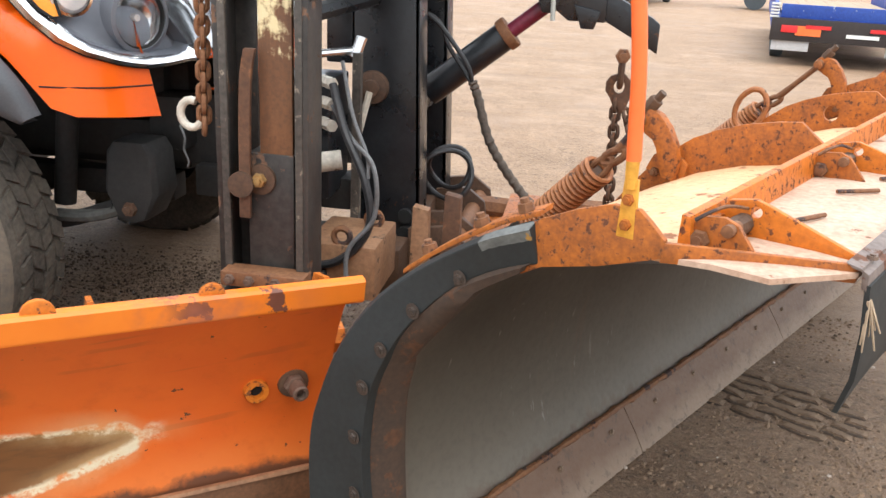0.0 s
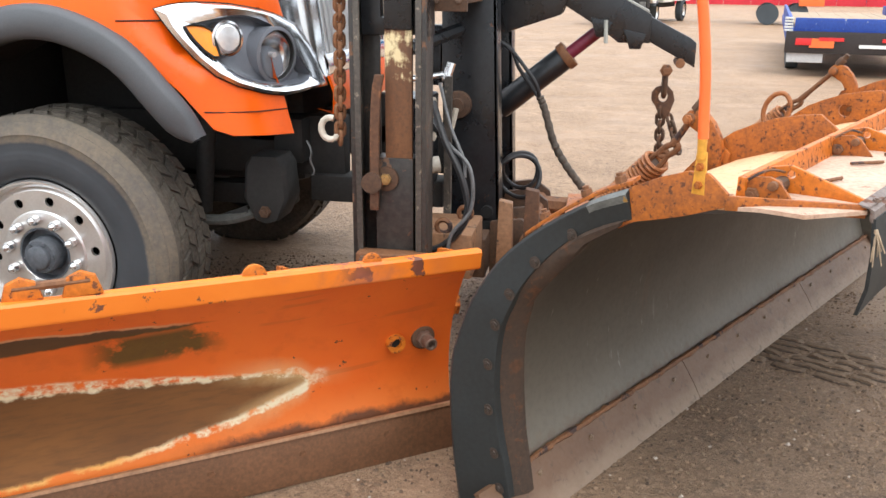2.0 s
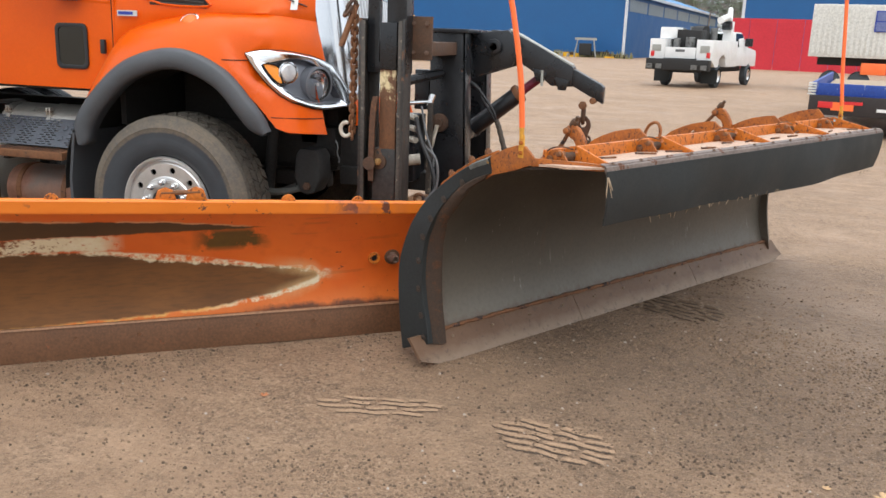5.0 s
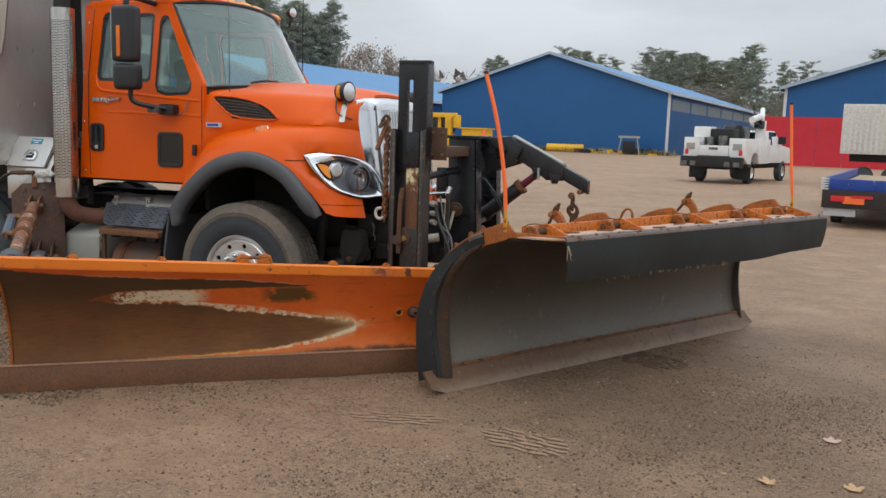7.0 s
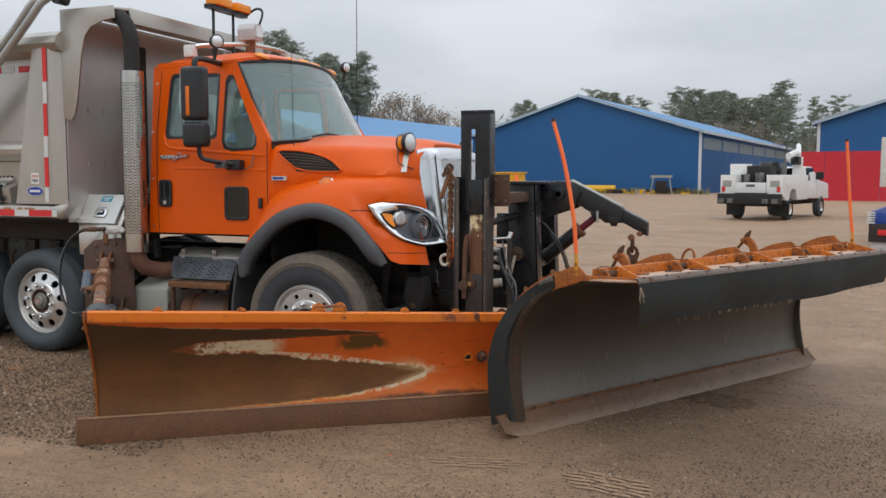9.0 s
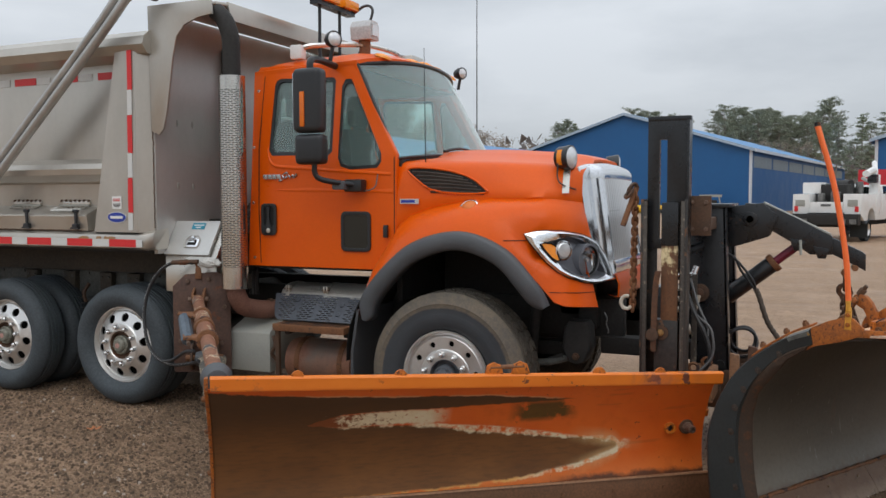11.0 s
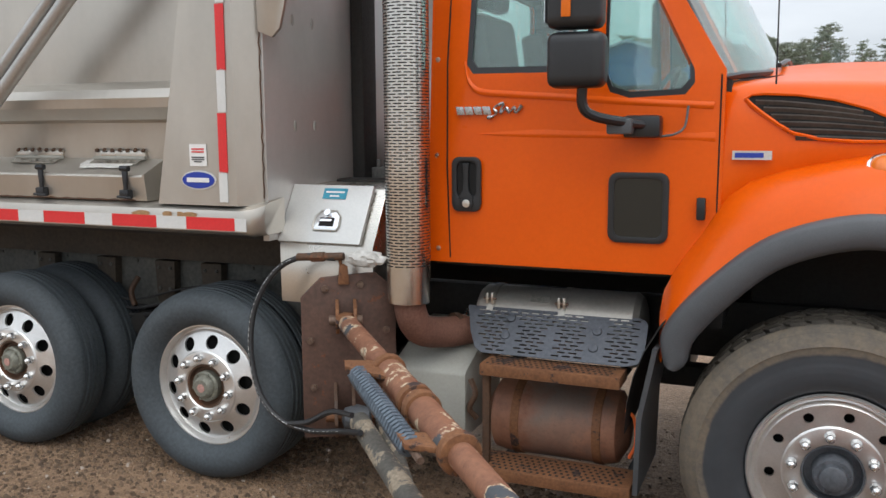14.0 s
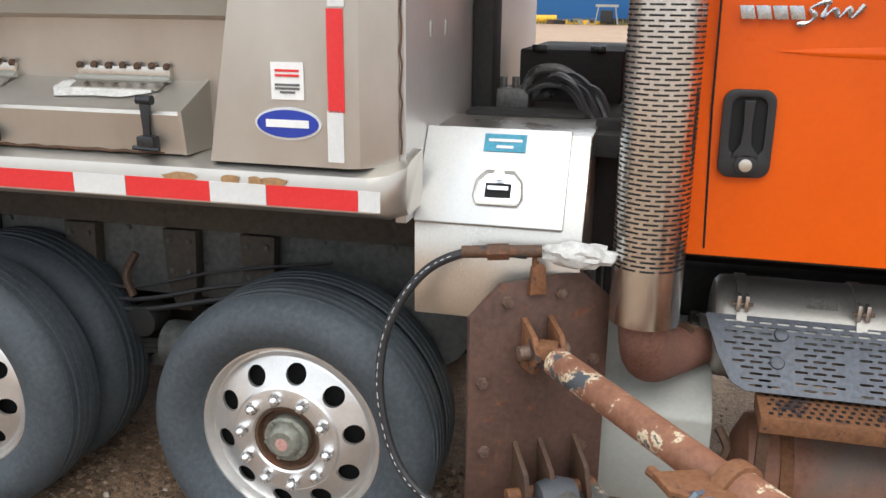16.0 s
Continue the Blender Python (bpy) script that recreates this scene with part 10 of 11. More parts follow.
    for s in (-1, 1):
        p("side_window", slab(BM(), [Vector((3.3, s * 0.93, 1.42)), Vector((4.55, s * 0.93, 1.42)), Vector((4.2, s * 0.875, 1.9)), Vector((3.35, s * 0.875, 1.9))], (0, s * 0.01, 0)), m_pane)
        p("door_mirror", bx(BM(), 4.35, 4.45, s * 1.1 - 0.14, s * 1.1 + 0.14, 1.45, 1.75), m_black, "", 0.02)
        for x in (1.25, 5.1):
            w = p("wheel", lathe(BM(), [(0.2, -0.02), (0.23, 0.0), (0.36, 0.0), (0.40, 0.04), (0.40, 0.22), (0.3, 0.26)], (x, s * 0.76, 0.40), (0, s, 0), 24), m_tyre, "black tyre on a steel wheel")
            p("rim", lathe(BM(), [(0.2, 0.20), (0.21, 0.25), (0.16, 0.2), (0.08, 0.22), (0, 0.23)], (x, s * 0.76, 0.40), (0, s, 0), 18), m_alu, "", 0, w)
        p("mud_flap", bx(BM(), 0.72, 0.75, s * 0.85 - 0.28, s * 0.85 + 0.28, 0.15, 0.62), m_rubber)


build_pickup()


def build_trailer():
    at = Vector((4.42, 15.7, 0))
    M = Matrix.Translation(at) @ Matrix.Rotation(radians(80), 4, "Z") @ Matrix.Diagonal((1, 1.0, 0.98, 1))
    t = thing("flat_trailer", at, "low blue flat trailer with white marker stripes", "trailer")
    p = local(t, M)
    p("deck", bx(BM(), 0.0, 9.0, -1.25, 1.25, 0.62, 0.80), m_blue_paint, "scuffed blue deck", 0.01)
    p("tail", slab(BM(), [Vector((-0.05, y, z)) for y, z in ((-1.25, 0.42), (1.25, 0.42), (1.25, 0.80), (-1.25, 0.80))], (0.05, 0, 0)), m_red_dark, "", 0.004)
    p("end_board", bx(BM(), 0.02, 0.10, -1.12, 1.12, 0.80, 1.03), m_blue_paint, "scuffed blue end board", 0.006)
    for i in range(10):
        p("deck_board", bx(BM(), 0.1, 8.9, -1.1 + 0.22 * i, -0.885 + 0.22 * i, 0.80, 0.86 - 0.004 * (i % 3)), m_wood, "pale board on the deck")
    for s in (-1, 1):
        p("side_board", bx(BM(), 0.1, 8.9, s * 1.2 - 0.03, s * 1.2 + 0.03, 0.72, 1.05), m_blue_paint, "", 0.006)
        for i in range(5):
            p("marker_stripe", bx(BM(), -0.02, 0.12, s * 1.22 - 0.07, s * 1.22 + 0.07, 0.80 + 0.052 * i, 0.830 + 0.052 * i), m_tape_white)
        p("tail_lamp", bx(BM(), -0.075, -0.05, s * 0.95 - 0.13, s * 0.95 + 0.13, 0.56, 0.68), m_red, "red tail lamp", 0.004)
        p("lamp_bar", bx(BM(), -0.073, -0.05, s * 0.5 - 0.2, s * 0.5 + 0.2, 0.64, 0.70), m_red)
        for x in (1.6, 2.6):
            p("wheel", lathe(BM(), [(0, -0.02), (0.22, 0.0), (0.34, 0.0), (0.37, 0.04), (0.37, 0.22), (0.2, 0.24)], (x, s * 0.95, 0.37), (0, s, 0), 20), m_tyre)
    p("plate_bar", bx(BM(), -0.07, -0.05, -0.45, 0.05, 0.53, 0.59), m_white)
    p("orange_plate", bx(BM(), -0.07, -0.05, 0.45, 0.85, 0.52, 0.68), m_marker, "faded orange plate")
    for s in (-1, 1):
        p("under_flap", bx(BM(), 0.0, 0.10, s * 0.9 - 0.3, s * 0.9 + 0.3, 0.25, 0.42), m_grey_white, "pale short flap under the tail", 0.01)
    p("axle", bx(BM(), 1.5, 2.7, -0.9, 0.9, 0.35, 0.62), m_chassis)


m_red_dark = surface("dark tail frame", (0.016, 0.012, 0.012), (0.035, 0.026, 0.024), 4, 40, (0.5, 0.7), bump=0.1)
build_trailer()


m_cream = surface("weathered white steel", (0.58, 0.57, 0.52), (0.70, 0.69, 0.64), 1.2, 12, (0.45, 0.6), bump=0.0, stretch=(1, 1, 0.2))


def build_container():
    at = Vector((5.3, 35.5, 0))
    M = Matrix.Translation(at) @ Matrix.Rotation(radians(-8), 4, "Z") @ Matrix.Scale(0.9, 4)
    t = thing("white_container", at, "white ribbed container with a blue square sign, on a chassis", "container")
    p = local(t, M)
    p("shell", bx(BM(), 0, 9, 0, 2.4, 1.5, 3.75), m_cream, "white ribbed container", 0.03)
    for i in range(40):
        p("rib", bx(BM(), 0.1 + 0.22 * i, 0.2 + 0.22 * i, -0.04, 0.0, 1.62, 3.66), m_cream)
    s = p("sign", bx(BM(), 2.5, 3.55, -0.07, -0.045, 2.62, 3.5), m_badge_blue, "dark blue sign of four squares")
    for a, b in ((2.55, 2.66), (3.05, 2.66), (2.55, 3.08), (3.05, 3.08)):
        p("sign_square", bx(BM(), a, a + 0.45, -0.085, -0.072, b, b + 0.37), m_sign, "", 0, s)
    p("chassis", bx(BM(), 0.4, 8.8, 0.5, 1.9, 1.15, 1.5), m_chassis, "dark chassis")
    p("fuel_box", bx(BM(), 2.2, 3.2, 0.1, 0.6, 0.8, 1.3), m_marker, "orange box under the container", 0.03)
    for x in (1.0, 2.2, 7.5):
        for y in (0.35, 2.05):
            p("wheel", cyl(BM(), (x, y - 0.15, 0.45), (x, y + 0.15, 0.45), 0.45, seg=20), m_tyre)


m_sign = surface("blue grey sign", (0.10, 0.13, 0.30), (0.16, 0.19, 0.38), 3, 20, (0.5, 0.6), bump=0.0)
build_container()


def build_grader():
    at = Vector((-19.0, 53.7, 0))
    t = thing("yellow_grader", at, "yellow road machine parked behind the truck", "machine", )
    p = local(t, Matrix.Translation(at))
    p("body", bx(BM(), -0.6, 4.0, -0.9, 0.9, 0.7, 1.5), m_yellow, "yellow engine body", 0.1)
    p("rear_block", bx(BM(), 2.1, 3.9, -0.8, 0.8, 1.5, 2.0), m_yellow, "", 0.06)
    p("deck_plate", bx(BM(), 1.9, 4.0, -0.9, 0.9, 2.0, 2.08), m_yellow)
    cab = p("cab", bx(BM(), -0.4, 1.2, -0.6, 0.6, 1.5, 2.9), m_pane, "dark glazed cab", 0.05)
    for x in (-0.5, 0.45, 1.2):
        p("cab_post", bx(BM(), x - 0.12, x + 0.12, -0.75, -0.6, 1.4, 3.0), m_yellow, "", 0.02, cab)
    p("boom", bx(BM(), -0.8, 1.75, -0.98, -0.62, 2.72, 3.05), m_yellow, "yellow box boom", 0.05)
    p("boom_end", bx(BM(), 1.55, 2.0, -0.98, -0.62, 2.05, 2.9), m_yellow, "", 0.06)
    p("boom_knuckle", cyl(BM(), (1.2, -1.1, 2.55), (1.2, -0.5, 2.55), 0.18, seg=14), m_yellow)
    p("boom_post", bx(BM(), 0.95, 1.4, -1.0, -0.6, 1.5, 2.9), m_yellow, "", 0.04)
    p("warning_cone", cyl(BM(), (3.75, -0.9, 1.45), (3.75, -0.9, 2.0), 0.18, 0.04, 12), m_marker, "orange warning cone")
    for x in (0.2, 3.2):
        for y in (-0.95, 0.95):
            p("wheel", cyl(BM(), (x, y - 0.2, 0.6), (x, y + 0.2, 0.6), 0.6, seg=20), m_tyre)


build_grader()


def build_junk():
    """Attachments and pipes lying along the shed's gable."""
    base = Vector((-6.2, 88.3, 0))

    def at(a, d=0.0):
        return base + GD * a + SD * -d
    for a, l in ((2.6, 2.2), (18.5, 2.4), (15.5, 2.0)):
        c = at(a)
        t = thing("pallet_fork", c, "dark steel machine attachment on the ground", "attachment", "scrap along the shed")
        for i in range(4):
            part("bar", bx(BM(), c.x - l / 2, c.x + l / 2, c.y - 0.1 + 0.3 * i, c.y + 0.05 + 0.3 * i, 0.1 + 0.12 * i, 0.25 + 0.12 * i), m_chassis, t)
        for s in (-1, 1):
            part("upright", bx(BM(), c.x + s * l * 0.4, c.x + s * l * 0.4 + 0.15, c.y, c.y + 0.2, 0, 0.8), m_chassis, t)
    c = at(11.0)
    solo("yellow_pipe", cyl(BM(), (c.x - 2.0, c.y, 0.45), (c.x + 2.0, c.y + 0.4, 0.45), 0.42, seg=16), m_yellow, "fat yellow pipe lying on the ground", "pipe", "scrap along the shed")
    c = at(3.6, 1.0)
    t = thing("grey_frame", c, "grey steel frame with a small machine in it", "machine", "scrap along the shed")
    for s in (-1, 1):
        part("leg", cyl(BM(), (c.x + s * 1.1, c.y, 0), (c.x + s * 0.8, c.y, 1.8), 0.07, seg=8), m_grey_metal, t)
    part("beam", bx(BM(), c.x - 1.1, c.x + 1.1, c.y - 0.1, c.y + 0.1, 1.7, 1.95), m_grey_metal, t)
    part("motor", bx(BM(), c.x - 0.6, c.x + 0.6, c.y - 0.4, c.y + 0.4, 0.2, 1.4), m_chassis, t, bevel=0.1)
    rs = random.Random(41)
    for a in (0.6, 5.2, 6.3, 7.4, 8.6, 13.2, 14.4, 16.8, 20.5, 22.0):
        c = at(a, rs.uniform(-0.2, 0.5))
        kind = rs.random()
        t = thing("scrap_pile", c, "low heap of dark steel scrap by the shed", "scrap", "scrap along the shed")
        for i in range(5):
            dx, dy, l, h = rs.uniform(-0.8, 0.8), rs.uniform(-0.3, 0.3), rs.uniform(0.25, 0.7), rs.uniform(0.1, 0.5)
            part("scrap_bar", bx(BM(), -l, l, -0.12, 0.12, 0, h, Matrix.Translation(c + Vector((dx, dy, 0))) @ Matrix.Rotation(rs.uniform(-0.6, 0.6), 4, "Z")), (m_chassis, m_rust_dark, m_chassis, m_yellow, m_grey_metal)[int(rs.random() * 5)], t)
    # dry weeds along the wall's foot
    rng = random.Random(12)
    bm = BM()
    for i in range(900):
        c = at(rng.uniform(-1, 28), rng.uniform(-1.0, 0.6))
        h, w = rng.uniform(0.2, 0.8), 0.05
        dx = rng.uniform(-0.2, 0.2)
        bm.faces.new([bm.verts.new((c.x - w, c.y, 0)), bm.verts.new((c.x + w, c.y, 0)), bm.verts.new((c.x + dx, c.y + rng.uniform(-0.1, 0.1), h))])
    ob = new("dry_grass", finish(bm, m_weed))
    tagged(ob, "dry yellow green weeds along the shed", "grass", kind="stuff")


m_weed = surface("dry weeds", (0.16, 0.15, 0.05), (0.30, 0.26, 0.10), 3, 20, (0.8, 0.9), bump=0.0)
build_junk()


# ---- trees ----
def leaf_mat(name, a, b):
    k = Mat(name)
    g = k.n.new("ShaderNodeNewGeometry").outputs["Random Per Island"]
    k.put("Base Color", k.mix(g, a, b)).put("Roughness", 0.8)
    return k.m


# needle colours lightened and greyed to carry the haze of distance
m_needle = leaf_mat("hazed pine needles", (0.155, 0.185, 0.135), (0.29, 0.315, 0.23))
m_needle_pale = leaf_mat("pale hazed pine needles", (0.155, 0.19, 0.125), (0.29, 0.32, 0.21))
m_autumn = leaf_mat("autumn leaves", (0.24, 0.18, 0.125), (0.38, 0.30, 0.22))
m_bark = surface("tree bark", (0.17, 0.14, 0.115), (0.30, 0.25, 0.21), 3, 20, (0.8, 0.95), bump=0.2)


def pine_meshes(seed, h, needle, bare=0.35, spread=0.2, dense=1.0, cone=False):
    rng = random.Random(seed)
    wood, leaf = BM(), []
    line = [Vector((0.25 * math.sin(i * 1.3 + seed), 0.25 * math.cos(i * 1.7 + seed), h * i / 6)) for i in range(7)]
    tube(wood, line, [0.28 * (1 - 0.9 * i / 6) * h / 20 for i in range(7)], 6)
    verts, faces = [], []
    n = int(46 * dense)
    for i in range(n):
        s = bare + (1 - bare) * (i + rng.random()) / n
        z = h * s
        a = rng.uniform(0, 6.283)
        if cone:
            prof = min(1.0, (1 - s) / (1 - bare) * 1.1 + 0.08)
        else:
            c = (s - bare) / (1 - bare)
            prof = 0.25 + 0.75 * math.sqrt(max(0.0, 1 - ((c - 0.45) / 0.58) ** 2)) * (0.8 + 0.3 * math.sin(9 * c + seed))
        ln = h * spread * prof * rng.uniform(0.55, 1.15)
        tip = Vector((ln * math.cos(a), ln * math.sin(a), z + ln * rng.uniform(-0.05, 0.35)))
        root = Vector((0, 0, z))
        tube(wood, [root, root.lerp(tip, 0.6), tip], [0.07, 0.04, 0.015], 4)
        for c in range(int(8 * dense) + 2):
            t = rng.uniform(0.35, 1.05)
            o = root.lerp(tip, t) + Vector((rng.gauss(0, 0.38), rng.gauss(0, 0.38), rng.gauss(0.08, 0.13)))
            for _ in range(16):
                d = Vector((rng.gauss(0, 1), rng.gauss(0, 1), rng.gauss(0.25, 0.5))).normalized() * rng.uniform(0.25, 0.6)
                w = Vector((rng.gauss(0, 1), rng.gauss(0, 1), rng.gauss(0, 1))).normalized() * rng.uniform(0.03, 0.07)
                o2 = o + Vector((rng.gauss(0, 0.18), rng.gauss(0, 0.18), rng.gauss(0, 0.08)))
                k = len(verts)
                verts += [tuple(o2 - w), tuple(o2 + w), tuple(o2 + d)]
                faces.append((k, k + 1, k + 2))
    me = bpy.data.meshes.new("crown")
    me.from_pydata(verts, [], faces)
    me.materials.append(needle)
    return finish(wood, m_bark, 60), me


def bare_meshes(seed, h, leaves=True):
    rng = random.Random(seed)
    wood = BM()
    verts, faces = [], []

    def grow(p, d, ln, r, level):
        q = p + d * ln
        tube(wood, [p, p.lerp(q, 0.5) + Vector((rng.gauss(0, ln * 0.04), rng.gauss(0, ln * 0.04), 0)), q], [r, r * 0.8, r * 0.55], 4 if level else 6)
        if level < 4:
            for _ in range(3 if level < 3 else 4):
                nd = (d + Vector((rng.gauss(0, 0.45), rng.gauss(0, 0.45), rng.gauss(0.12, 0.25)))).normalized()
                grow(p.lerp(q, rng.uniform(0.6, 1.0)), nd, ln * rng.uniform(0.55, 0.8), r * 0.5, level + 1)
        if level >= 3 and leaves:
            for _ in range(5):
                o = p.lerp(q, rng.random()) + Vector((rng.gauss(0, 0.3), rng.gauss(0, 0.3), rng.gauss(0, 0.3)))
                w = Vector((rng.gauss(0, 1), rng.gauss(0, 1), rng.gauss(0, 1))).normalized() * 0.14
                u = Vector((rng.gauss(0, 1), rng.gauss(0, 1), rng.gauss(0, 1))).normalized() * 0.22
                k = len(verts)
                verts.extend([tuple(o - w), tuple(o + w), tuple(o + u)])
                faces.append((k, k + 1, k + 2))
    grow(Vector((0, 0, 0)), Vector((0, 0, 1)), h * 0.33, 0.16 * h / 14, 0)
    me = bpy.data.meshes.new("crown")
    me.from_pydata(verts, [], faces)
    me.materials.append(m_autumn)
    return finish(wood, m_bark, 60), me


KINDS = {"pine": [pine_meshes(21, 20, m_needle, 0.50, 0.16), pine_meshes(22, 20, m_needle, 0.58, 0.15), pine_meshes(23, 20, m_needle_pale, 0.12, 0.21, 1.0, True), pine_meshes(24, 20, m_needle, 0.45, 0.18)],
         "bare": [bare_meshes(31, 14), bare_meshes(32, 14)]}


def tree(x, y, h, kind, i, label):
    w, c = KINDS[kind][i % len(KINDS[kind])]
    s = h / (20 if kind == "pine" else 14)
    t = thing("pine_tree" if kind == "pine" else "bare_tree", (x, y, 0), label, "tree", "trees behind the sheds")
    t.rotation_euler.z = (x * 7.3 + y) % 6.28
    t.scale = (s, s, s)
    for nm, me in (("trunk", w), ("crown", c)):
        ob = new(nm, me)
        ob.parent = t


def at_view(cam_xy, fwd, px, depth):
    """A place by its bearing from a standpoint in the yard."""
    f = Vector((*fwd, 0)).normalized()
    r = Vector((f.y, -f.x, 0))
    return Vector((*cam_xy, 0)) + f * depth + r * ((px - 784) / 1508 * depth)


YARD, AHEAD = (1.39, -3.62), (-0.362, 0.932)
rng = random.Random(77)
# pines over the first shed's far end
for i in range(22):
    q = at_view(YARD, AHEAD, 1185 + 195 * (i + rng.uniform(-0.3, 0.3)) / 22, rng.uniform(165, 200))
    tree(q.x, q.y, rng.uniform(17.5, 20.5), "pine", (0, 3, 1)[i % 3], "tall dark green pine behind the sheds")
for i in range(13):
    q = at_view(YARD, AHEAD, 1370 + 190 * i / 13, rng.uniform(130, 165))
    tree(q.x, q.y, rng.uniform(10, 17), "pine", (2, 0, 2, 3)[i % 4], "green pine between the sheds")
# pines behind the cab
for i in range(16):
    q = at_view(YARD, AHEAD, 470 + 180 * i / 16, rng.uniform(128, 150))
    tree(q.x, q.y, 22.5 - 3.5 * i / 16 + rng.uniform(-1.8, 1.2), "pine", i % 2, "dark pine behind the truck")
for i, (px, d, h) in enumerate(((690, 150, 21), (705, 152, 20), (722, 152, 19), (738, 155, 19), (752, 160, 18), (768, 165, 17.5), (785, 170, 16.5), (800, 172, 17.5), (818, 175, 16.5), (640, 150, 19), (660, 150, 21), (675, 155, 20), (870, 180, 16.5), (890, 182, 16), (1275, 150, 15), (1300, 150, 14), (1330, 150, 14))):
    q = at_view(YARD, AHEAD, px, d)
    tree(q.x, q.y, h, "bare", i, "nearly bare tree with a few brown leaves")
for i, (px, d, h) in enumerate(((912, 170, 16.0), (926, 172, 16.8), (941, 172, 16.0), (1040, 190, 20.6), (1062, 192, 20.4), (1082, 190, 20.0), (1105, 194, 19.8), (1125, 195, 19.2), (1500, 150, 14), (1600, 140, 17), (1680, 150, 18))):
    q = at_view(YARD, AHEAD, px, d)
    tree(q.x, q.y, h, "pine", i, "dark pine rising over the shed roof")


def build_woods():
    """Far brown woods as a low, ragged belt."""
    rng = random.Random(55)
    verts, faces = [], []
    for i in range(5200):
        px = rng.uniform(-900, 2300)
        q = at_view(YARD, AHEAD, px, rng.uniform(260, 420))
        top = 20 + 7 * noise.noise((px * 0.004, 1.5, 0)) + 4 * noise.noise((px * 0.03, 0.5, 0))
        z = top * rng.random() ** 0.6
        for _ in range(3):
            w = Vector((rng.gauss(0, 1), rng.gauss(0, 1), rng.gauss(0, 1))) * 0.9
            u = Vector((rng.gauss(0, 1), rng.gauss(0, 1), rng.gauss(0.8, 1))) * 1.5
            k = len(verts)
            o = q + Vector((rng.gauss(0, 2), rng.gauss(0, 2), z))
            verts.extend([tuple(o - w), tuple(o + w), tuple(o + u)])
            faces.append((k, k + 1, k + 2))
    me = bpy.data.meshes.new("woods")
    me.from_pydata(verts, [], faces)
    me.materials.append(m_far)
    tagged(new("far_woods", me), "hazy brown woods on the skyline", "woods", kind="stuff")


m_far = leaf_mat("far brown woods", (0.13, 0.115, 0.11), (0.21, 0.19, 0.18))
build_woods()


# ---- leaves and tyre prints on the ground ----
def fallen_leaf(x, y, size, turn, mat, label):
    rng = random.Random(int(x * 100 + y * 37))
    bm = BM()
    pts = []
    for i in range(20):
        t = 6.283 * i / 20
        r = size * (0.55 + 0.45 * abs(math.cos(2.5 * t))) * rng.uniform(0.85, 1.1)
        pts.append(Vector((x + r * math.cos(t + turn), y + r * math.sin(t + turn), height(x, y) + 0.006 + 0.35 * size * (0.3 + rng.random() * 0.5) * (abs(math.cos(2.5 * t)) ** 2))))
    c = bm.verts.new((x, y, height(x, y) + 0.008))
    vs = [bm.verts.new(p) for p in pts]
    for i in range(20):
        bm.faces.new((c, vs[i], vs[(i + 1) % 20]))
    solo("fallen_leaf", bm, mat, label, "leaf", "leaves on the yard")


m_leaf = surface("dry leaf", (0.42, 0.24, 0.11), (0.58, 0.38, 0.20), 30, 150, (0.6, 0.8), bump=0.1)
m_leaf_red = surface("orange leaf", (0.40, 0.13, 0.05), (0.50, 0.20, 0.08), 30, 150, (0.6, 0.8), bump=0.1)
m_leaf_pale = surface("pale pink leaf", (0.48, 0.32, 0.26), (0.58, 0.42, 0.36), 30, 150, (0.6, 0.8), bump=0.1)
for x, y, s, mm, lb in ((1.84, 1.03, 0.05, m_leaf, "curled yellow maple leaf"), (2.21, 1.83, 0.055, m_leaf_pale, "curled pale pinkish leaf"), (2.25, 1.12, 0.055, m_leaf, "curled tan maple leaf"), (-0.78, 1.10, 0.022, m_leaf_red, "small dry orange leaf on gravel"), (1.63, 1.05, 0.02, m_leaf, "small tan leaf scrap"), (-4.6, 1.75, 0.05, m_leaf_red, "orange leaf on the gravel"), (-1.45, -0.1, 0.02, m_leaf, "small tan leaf scrap")):
    fallen_leaf(x, y, s, x * 3, mm, lb)


m_mud_dry = surface("dry crumbled mud", (0.25, 0.158, 0.093), (0.40, 0.258, 0.158), 20, 90, (0.85, 0.95), bump=0.4)


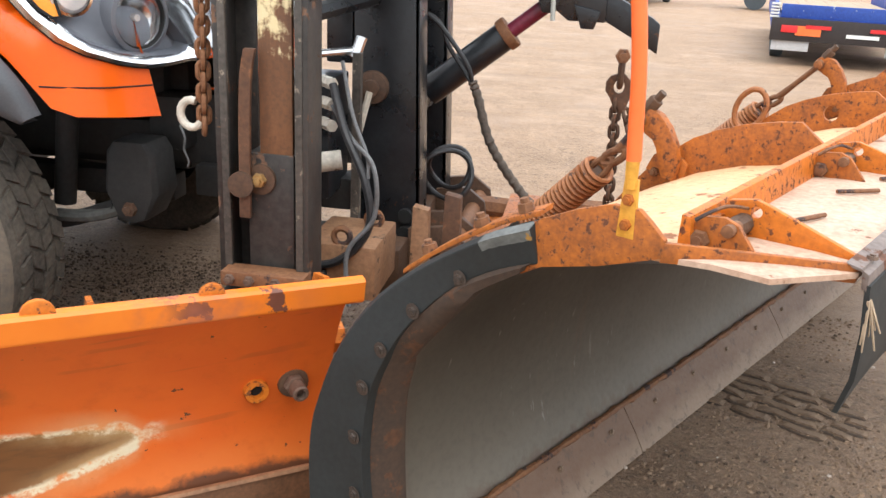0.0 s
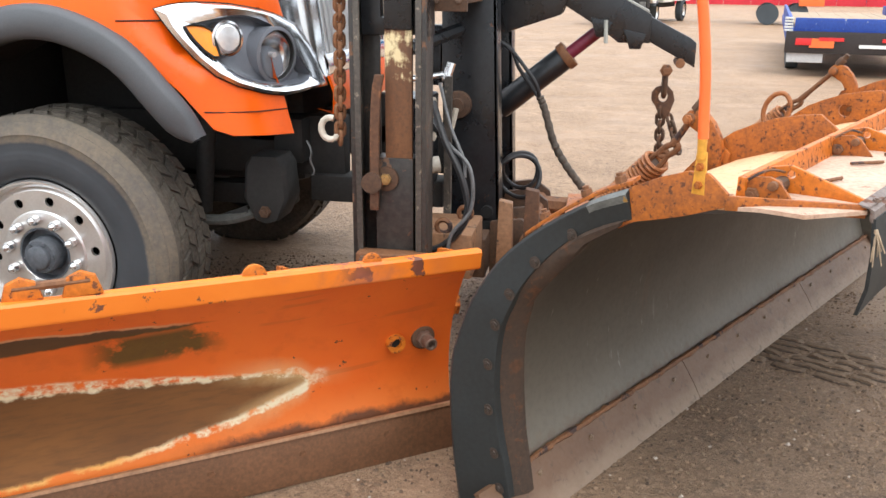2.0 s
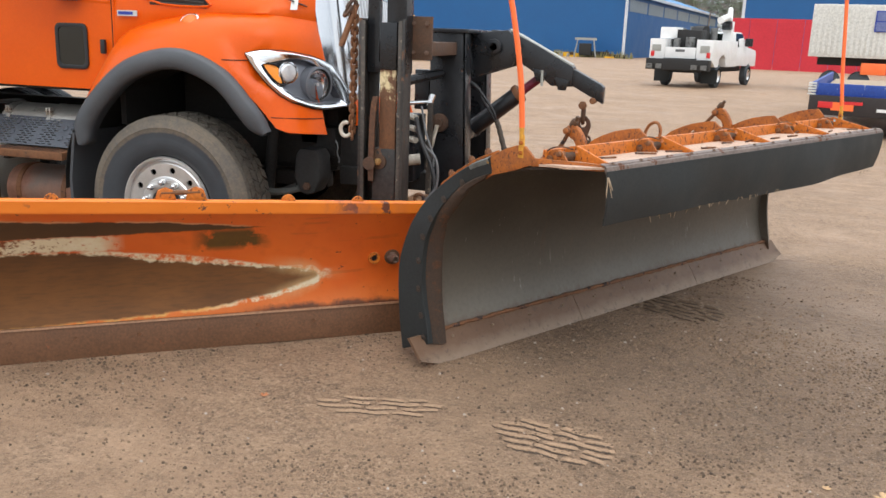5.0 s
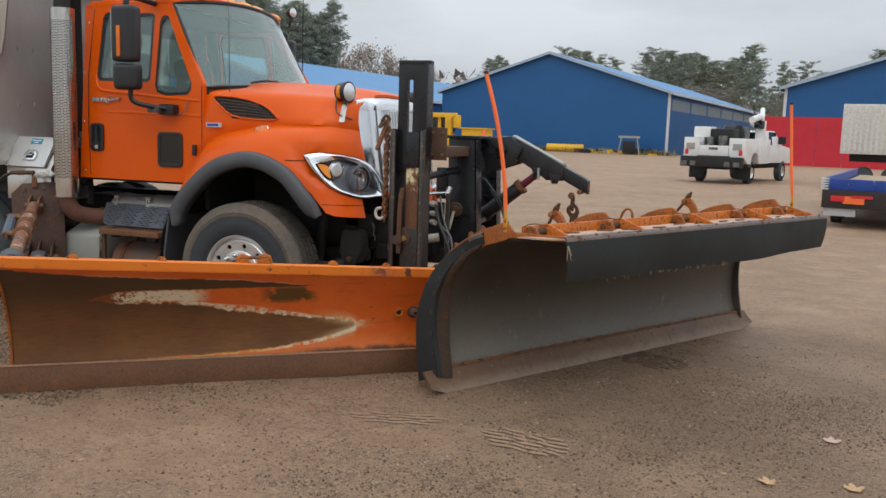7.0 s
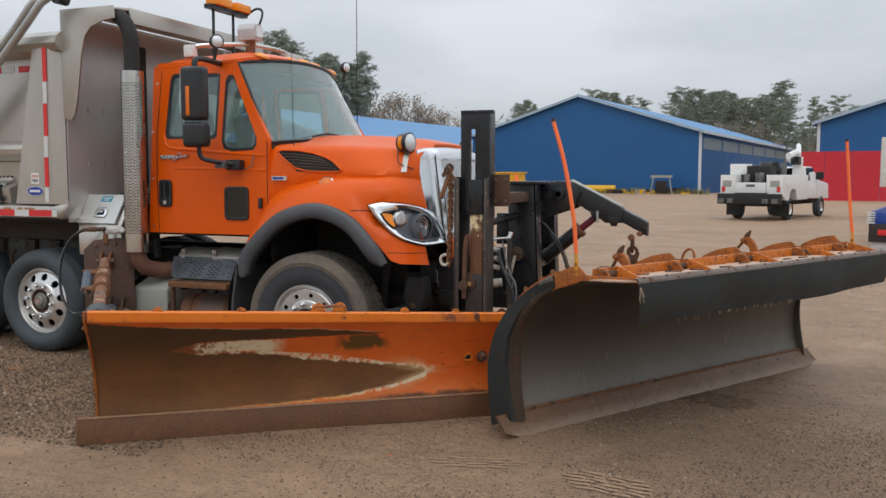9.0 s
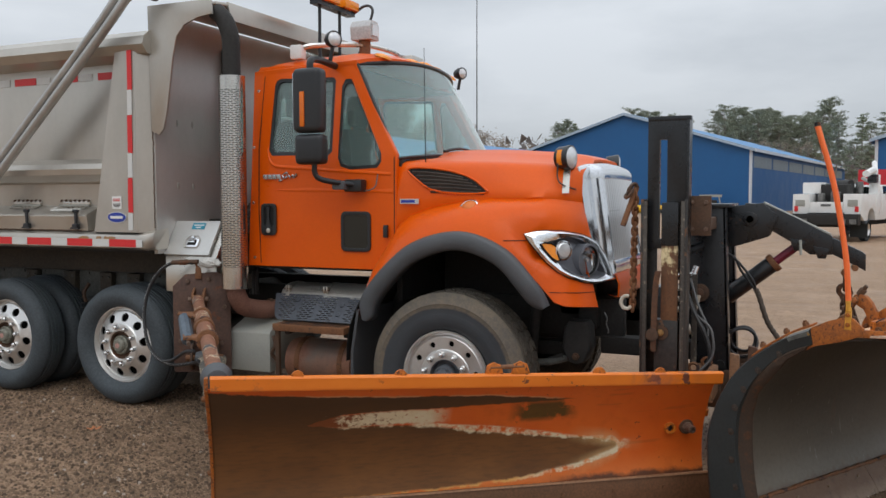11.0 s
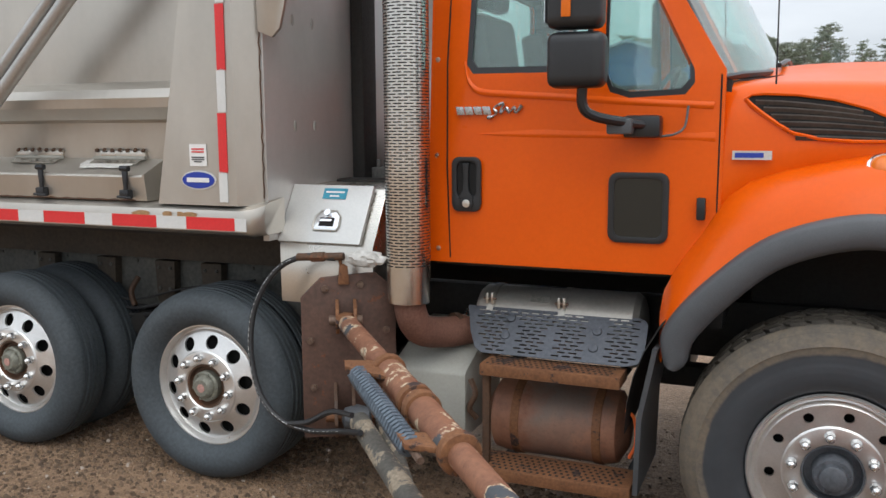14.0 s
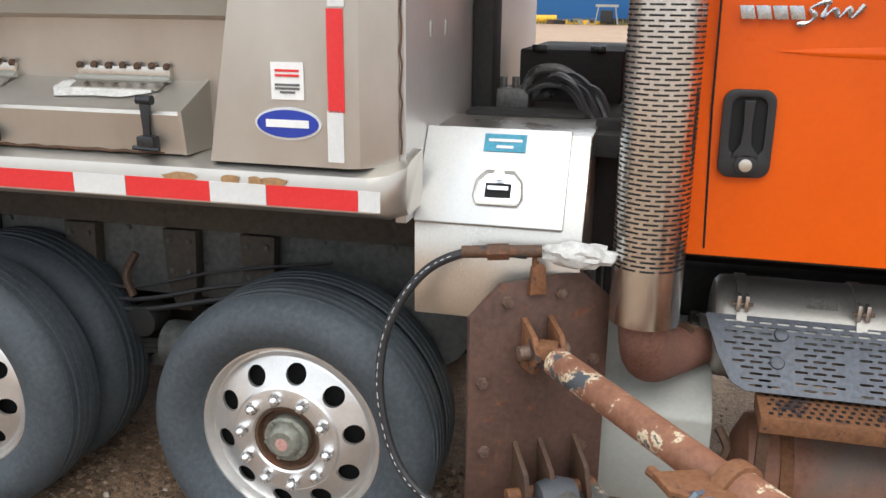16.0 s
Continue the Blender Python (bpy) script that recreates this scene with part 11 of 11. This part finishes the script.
def tyre_print(cx, cy, ang, w, l, seed, label, lanes, wide, tall, mat):
    """Broken wavy furrows left by a tyre tread: damp soil with their shade painted in, crumbs thrown up along their
    sides.
    """
    rng = random.Random(seed)
    f = Vector((math.cos(ang), math.sin(ang), 0))
    s = Vector((-f.y, f.x, 0))
    verts, faces, slots = [], [], []

    def strip(rows, slot):
        k, m = len(verts), len(rows[0])
        for r in rows:
            verts.extend(tuple(p) for p in r)
        for i in range(len(rows) - 1):
            for j in range(m - 1):
                faces.append((k + i * m + j, k + i * m + j + 1, k + (i + 1) * m + j + 1, k + (i + 1) * m + j))
                slots.append(slot)
    gap = w / lanes
    for i in range(lanes):
        a = ((i + 0.5) / lanes - 0.5) * w
        reach = l / 2 * math.sqrt(max(0.1, 1 - (2 * a / w) ** 2 * 0.75))
        u = -reach + rng.uniform(0, 0.08)
        while u < reach - 0.05:
            ln = min(rng.uniform(0.09, 0.26), reach - u)
            n = max(6, int(ln / 0.007))
            darker, crumbs = [], []
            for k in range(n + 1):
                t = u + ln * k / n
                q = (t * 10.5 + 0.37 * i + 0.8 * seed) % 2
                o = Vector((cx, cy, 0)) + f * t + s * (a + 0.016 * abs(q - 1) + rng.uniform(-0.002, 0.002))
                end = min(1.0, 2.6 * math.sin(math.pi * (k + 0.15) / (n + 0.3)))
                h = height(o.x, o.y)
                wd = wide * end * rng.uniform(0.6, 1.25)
                darker.append([o - s * wd + Vector((0, 0, h + 0.002)), o + Vector((0, 0, h + 0.0045)), o + s * wd + Vector((0, 0, h + 0.003))])
                z = tall * end * (0.75 + 0.55 * noise.noise((t * 16, a * 30, seed)))
                c = o + s * wide * 1.1
                crumbs.append([c - s * 0.3 * wide + Vector((0, 0, h - 0.003)), c + s * 0.2 * wide + Vector((0, 0, h + z)), c + s * (gap * 0.55) + Vector((0, 0, h + z * 0.8)), c + s * (gap - wide * 1.6) + Vector((0, 0, h - 0.003))])
            strip(darker, 0)
            strip(crumbs, 1)
            u += ln + rng.uniform(0.005, 0.05)
    mid = Vector((cx, cy, height(cx, cy)))
    me = bpy.data.meshes.new("mesh")
    me.from_pydata([tuple(Vector(p) - mid) for p in verts], [], faces)
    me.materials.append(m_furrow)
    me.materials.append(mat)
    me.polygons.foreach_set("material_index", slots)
    ob = new("tyre_print", me)
    ob.location = mid
    tagged(ob, label, "mud print", kind="stuff")


# damp soil, painted darker still for the shade down in the furrows
m_furrow = surface("damp furrow soil with painted shade", (0.030, 0.019, 0.012), (0.070, 0.044, 0.028), 25, 120, (0.75, 0.9), bump=0.3)
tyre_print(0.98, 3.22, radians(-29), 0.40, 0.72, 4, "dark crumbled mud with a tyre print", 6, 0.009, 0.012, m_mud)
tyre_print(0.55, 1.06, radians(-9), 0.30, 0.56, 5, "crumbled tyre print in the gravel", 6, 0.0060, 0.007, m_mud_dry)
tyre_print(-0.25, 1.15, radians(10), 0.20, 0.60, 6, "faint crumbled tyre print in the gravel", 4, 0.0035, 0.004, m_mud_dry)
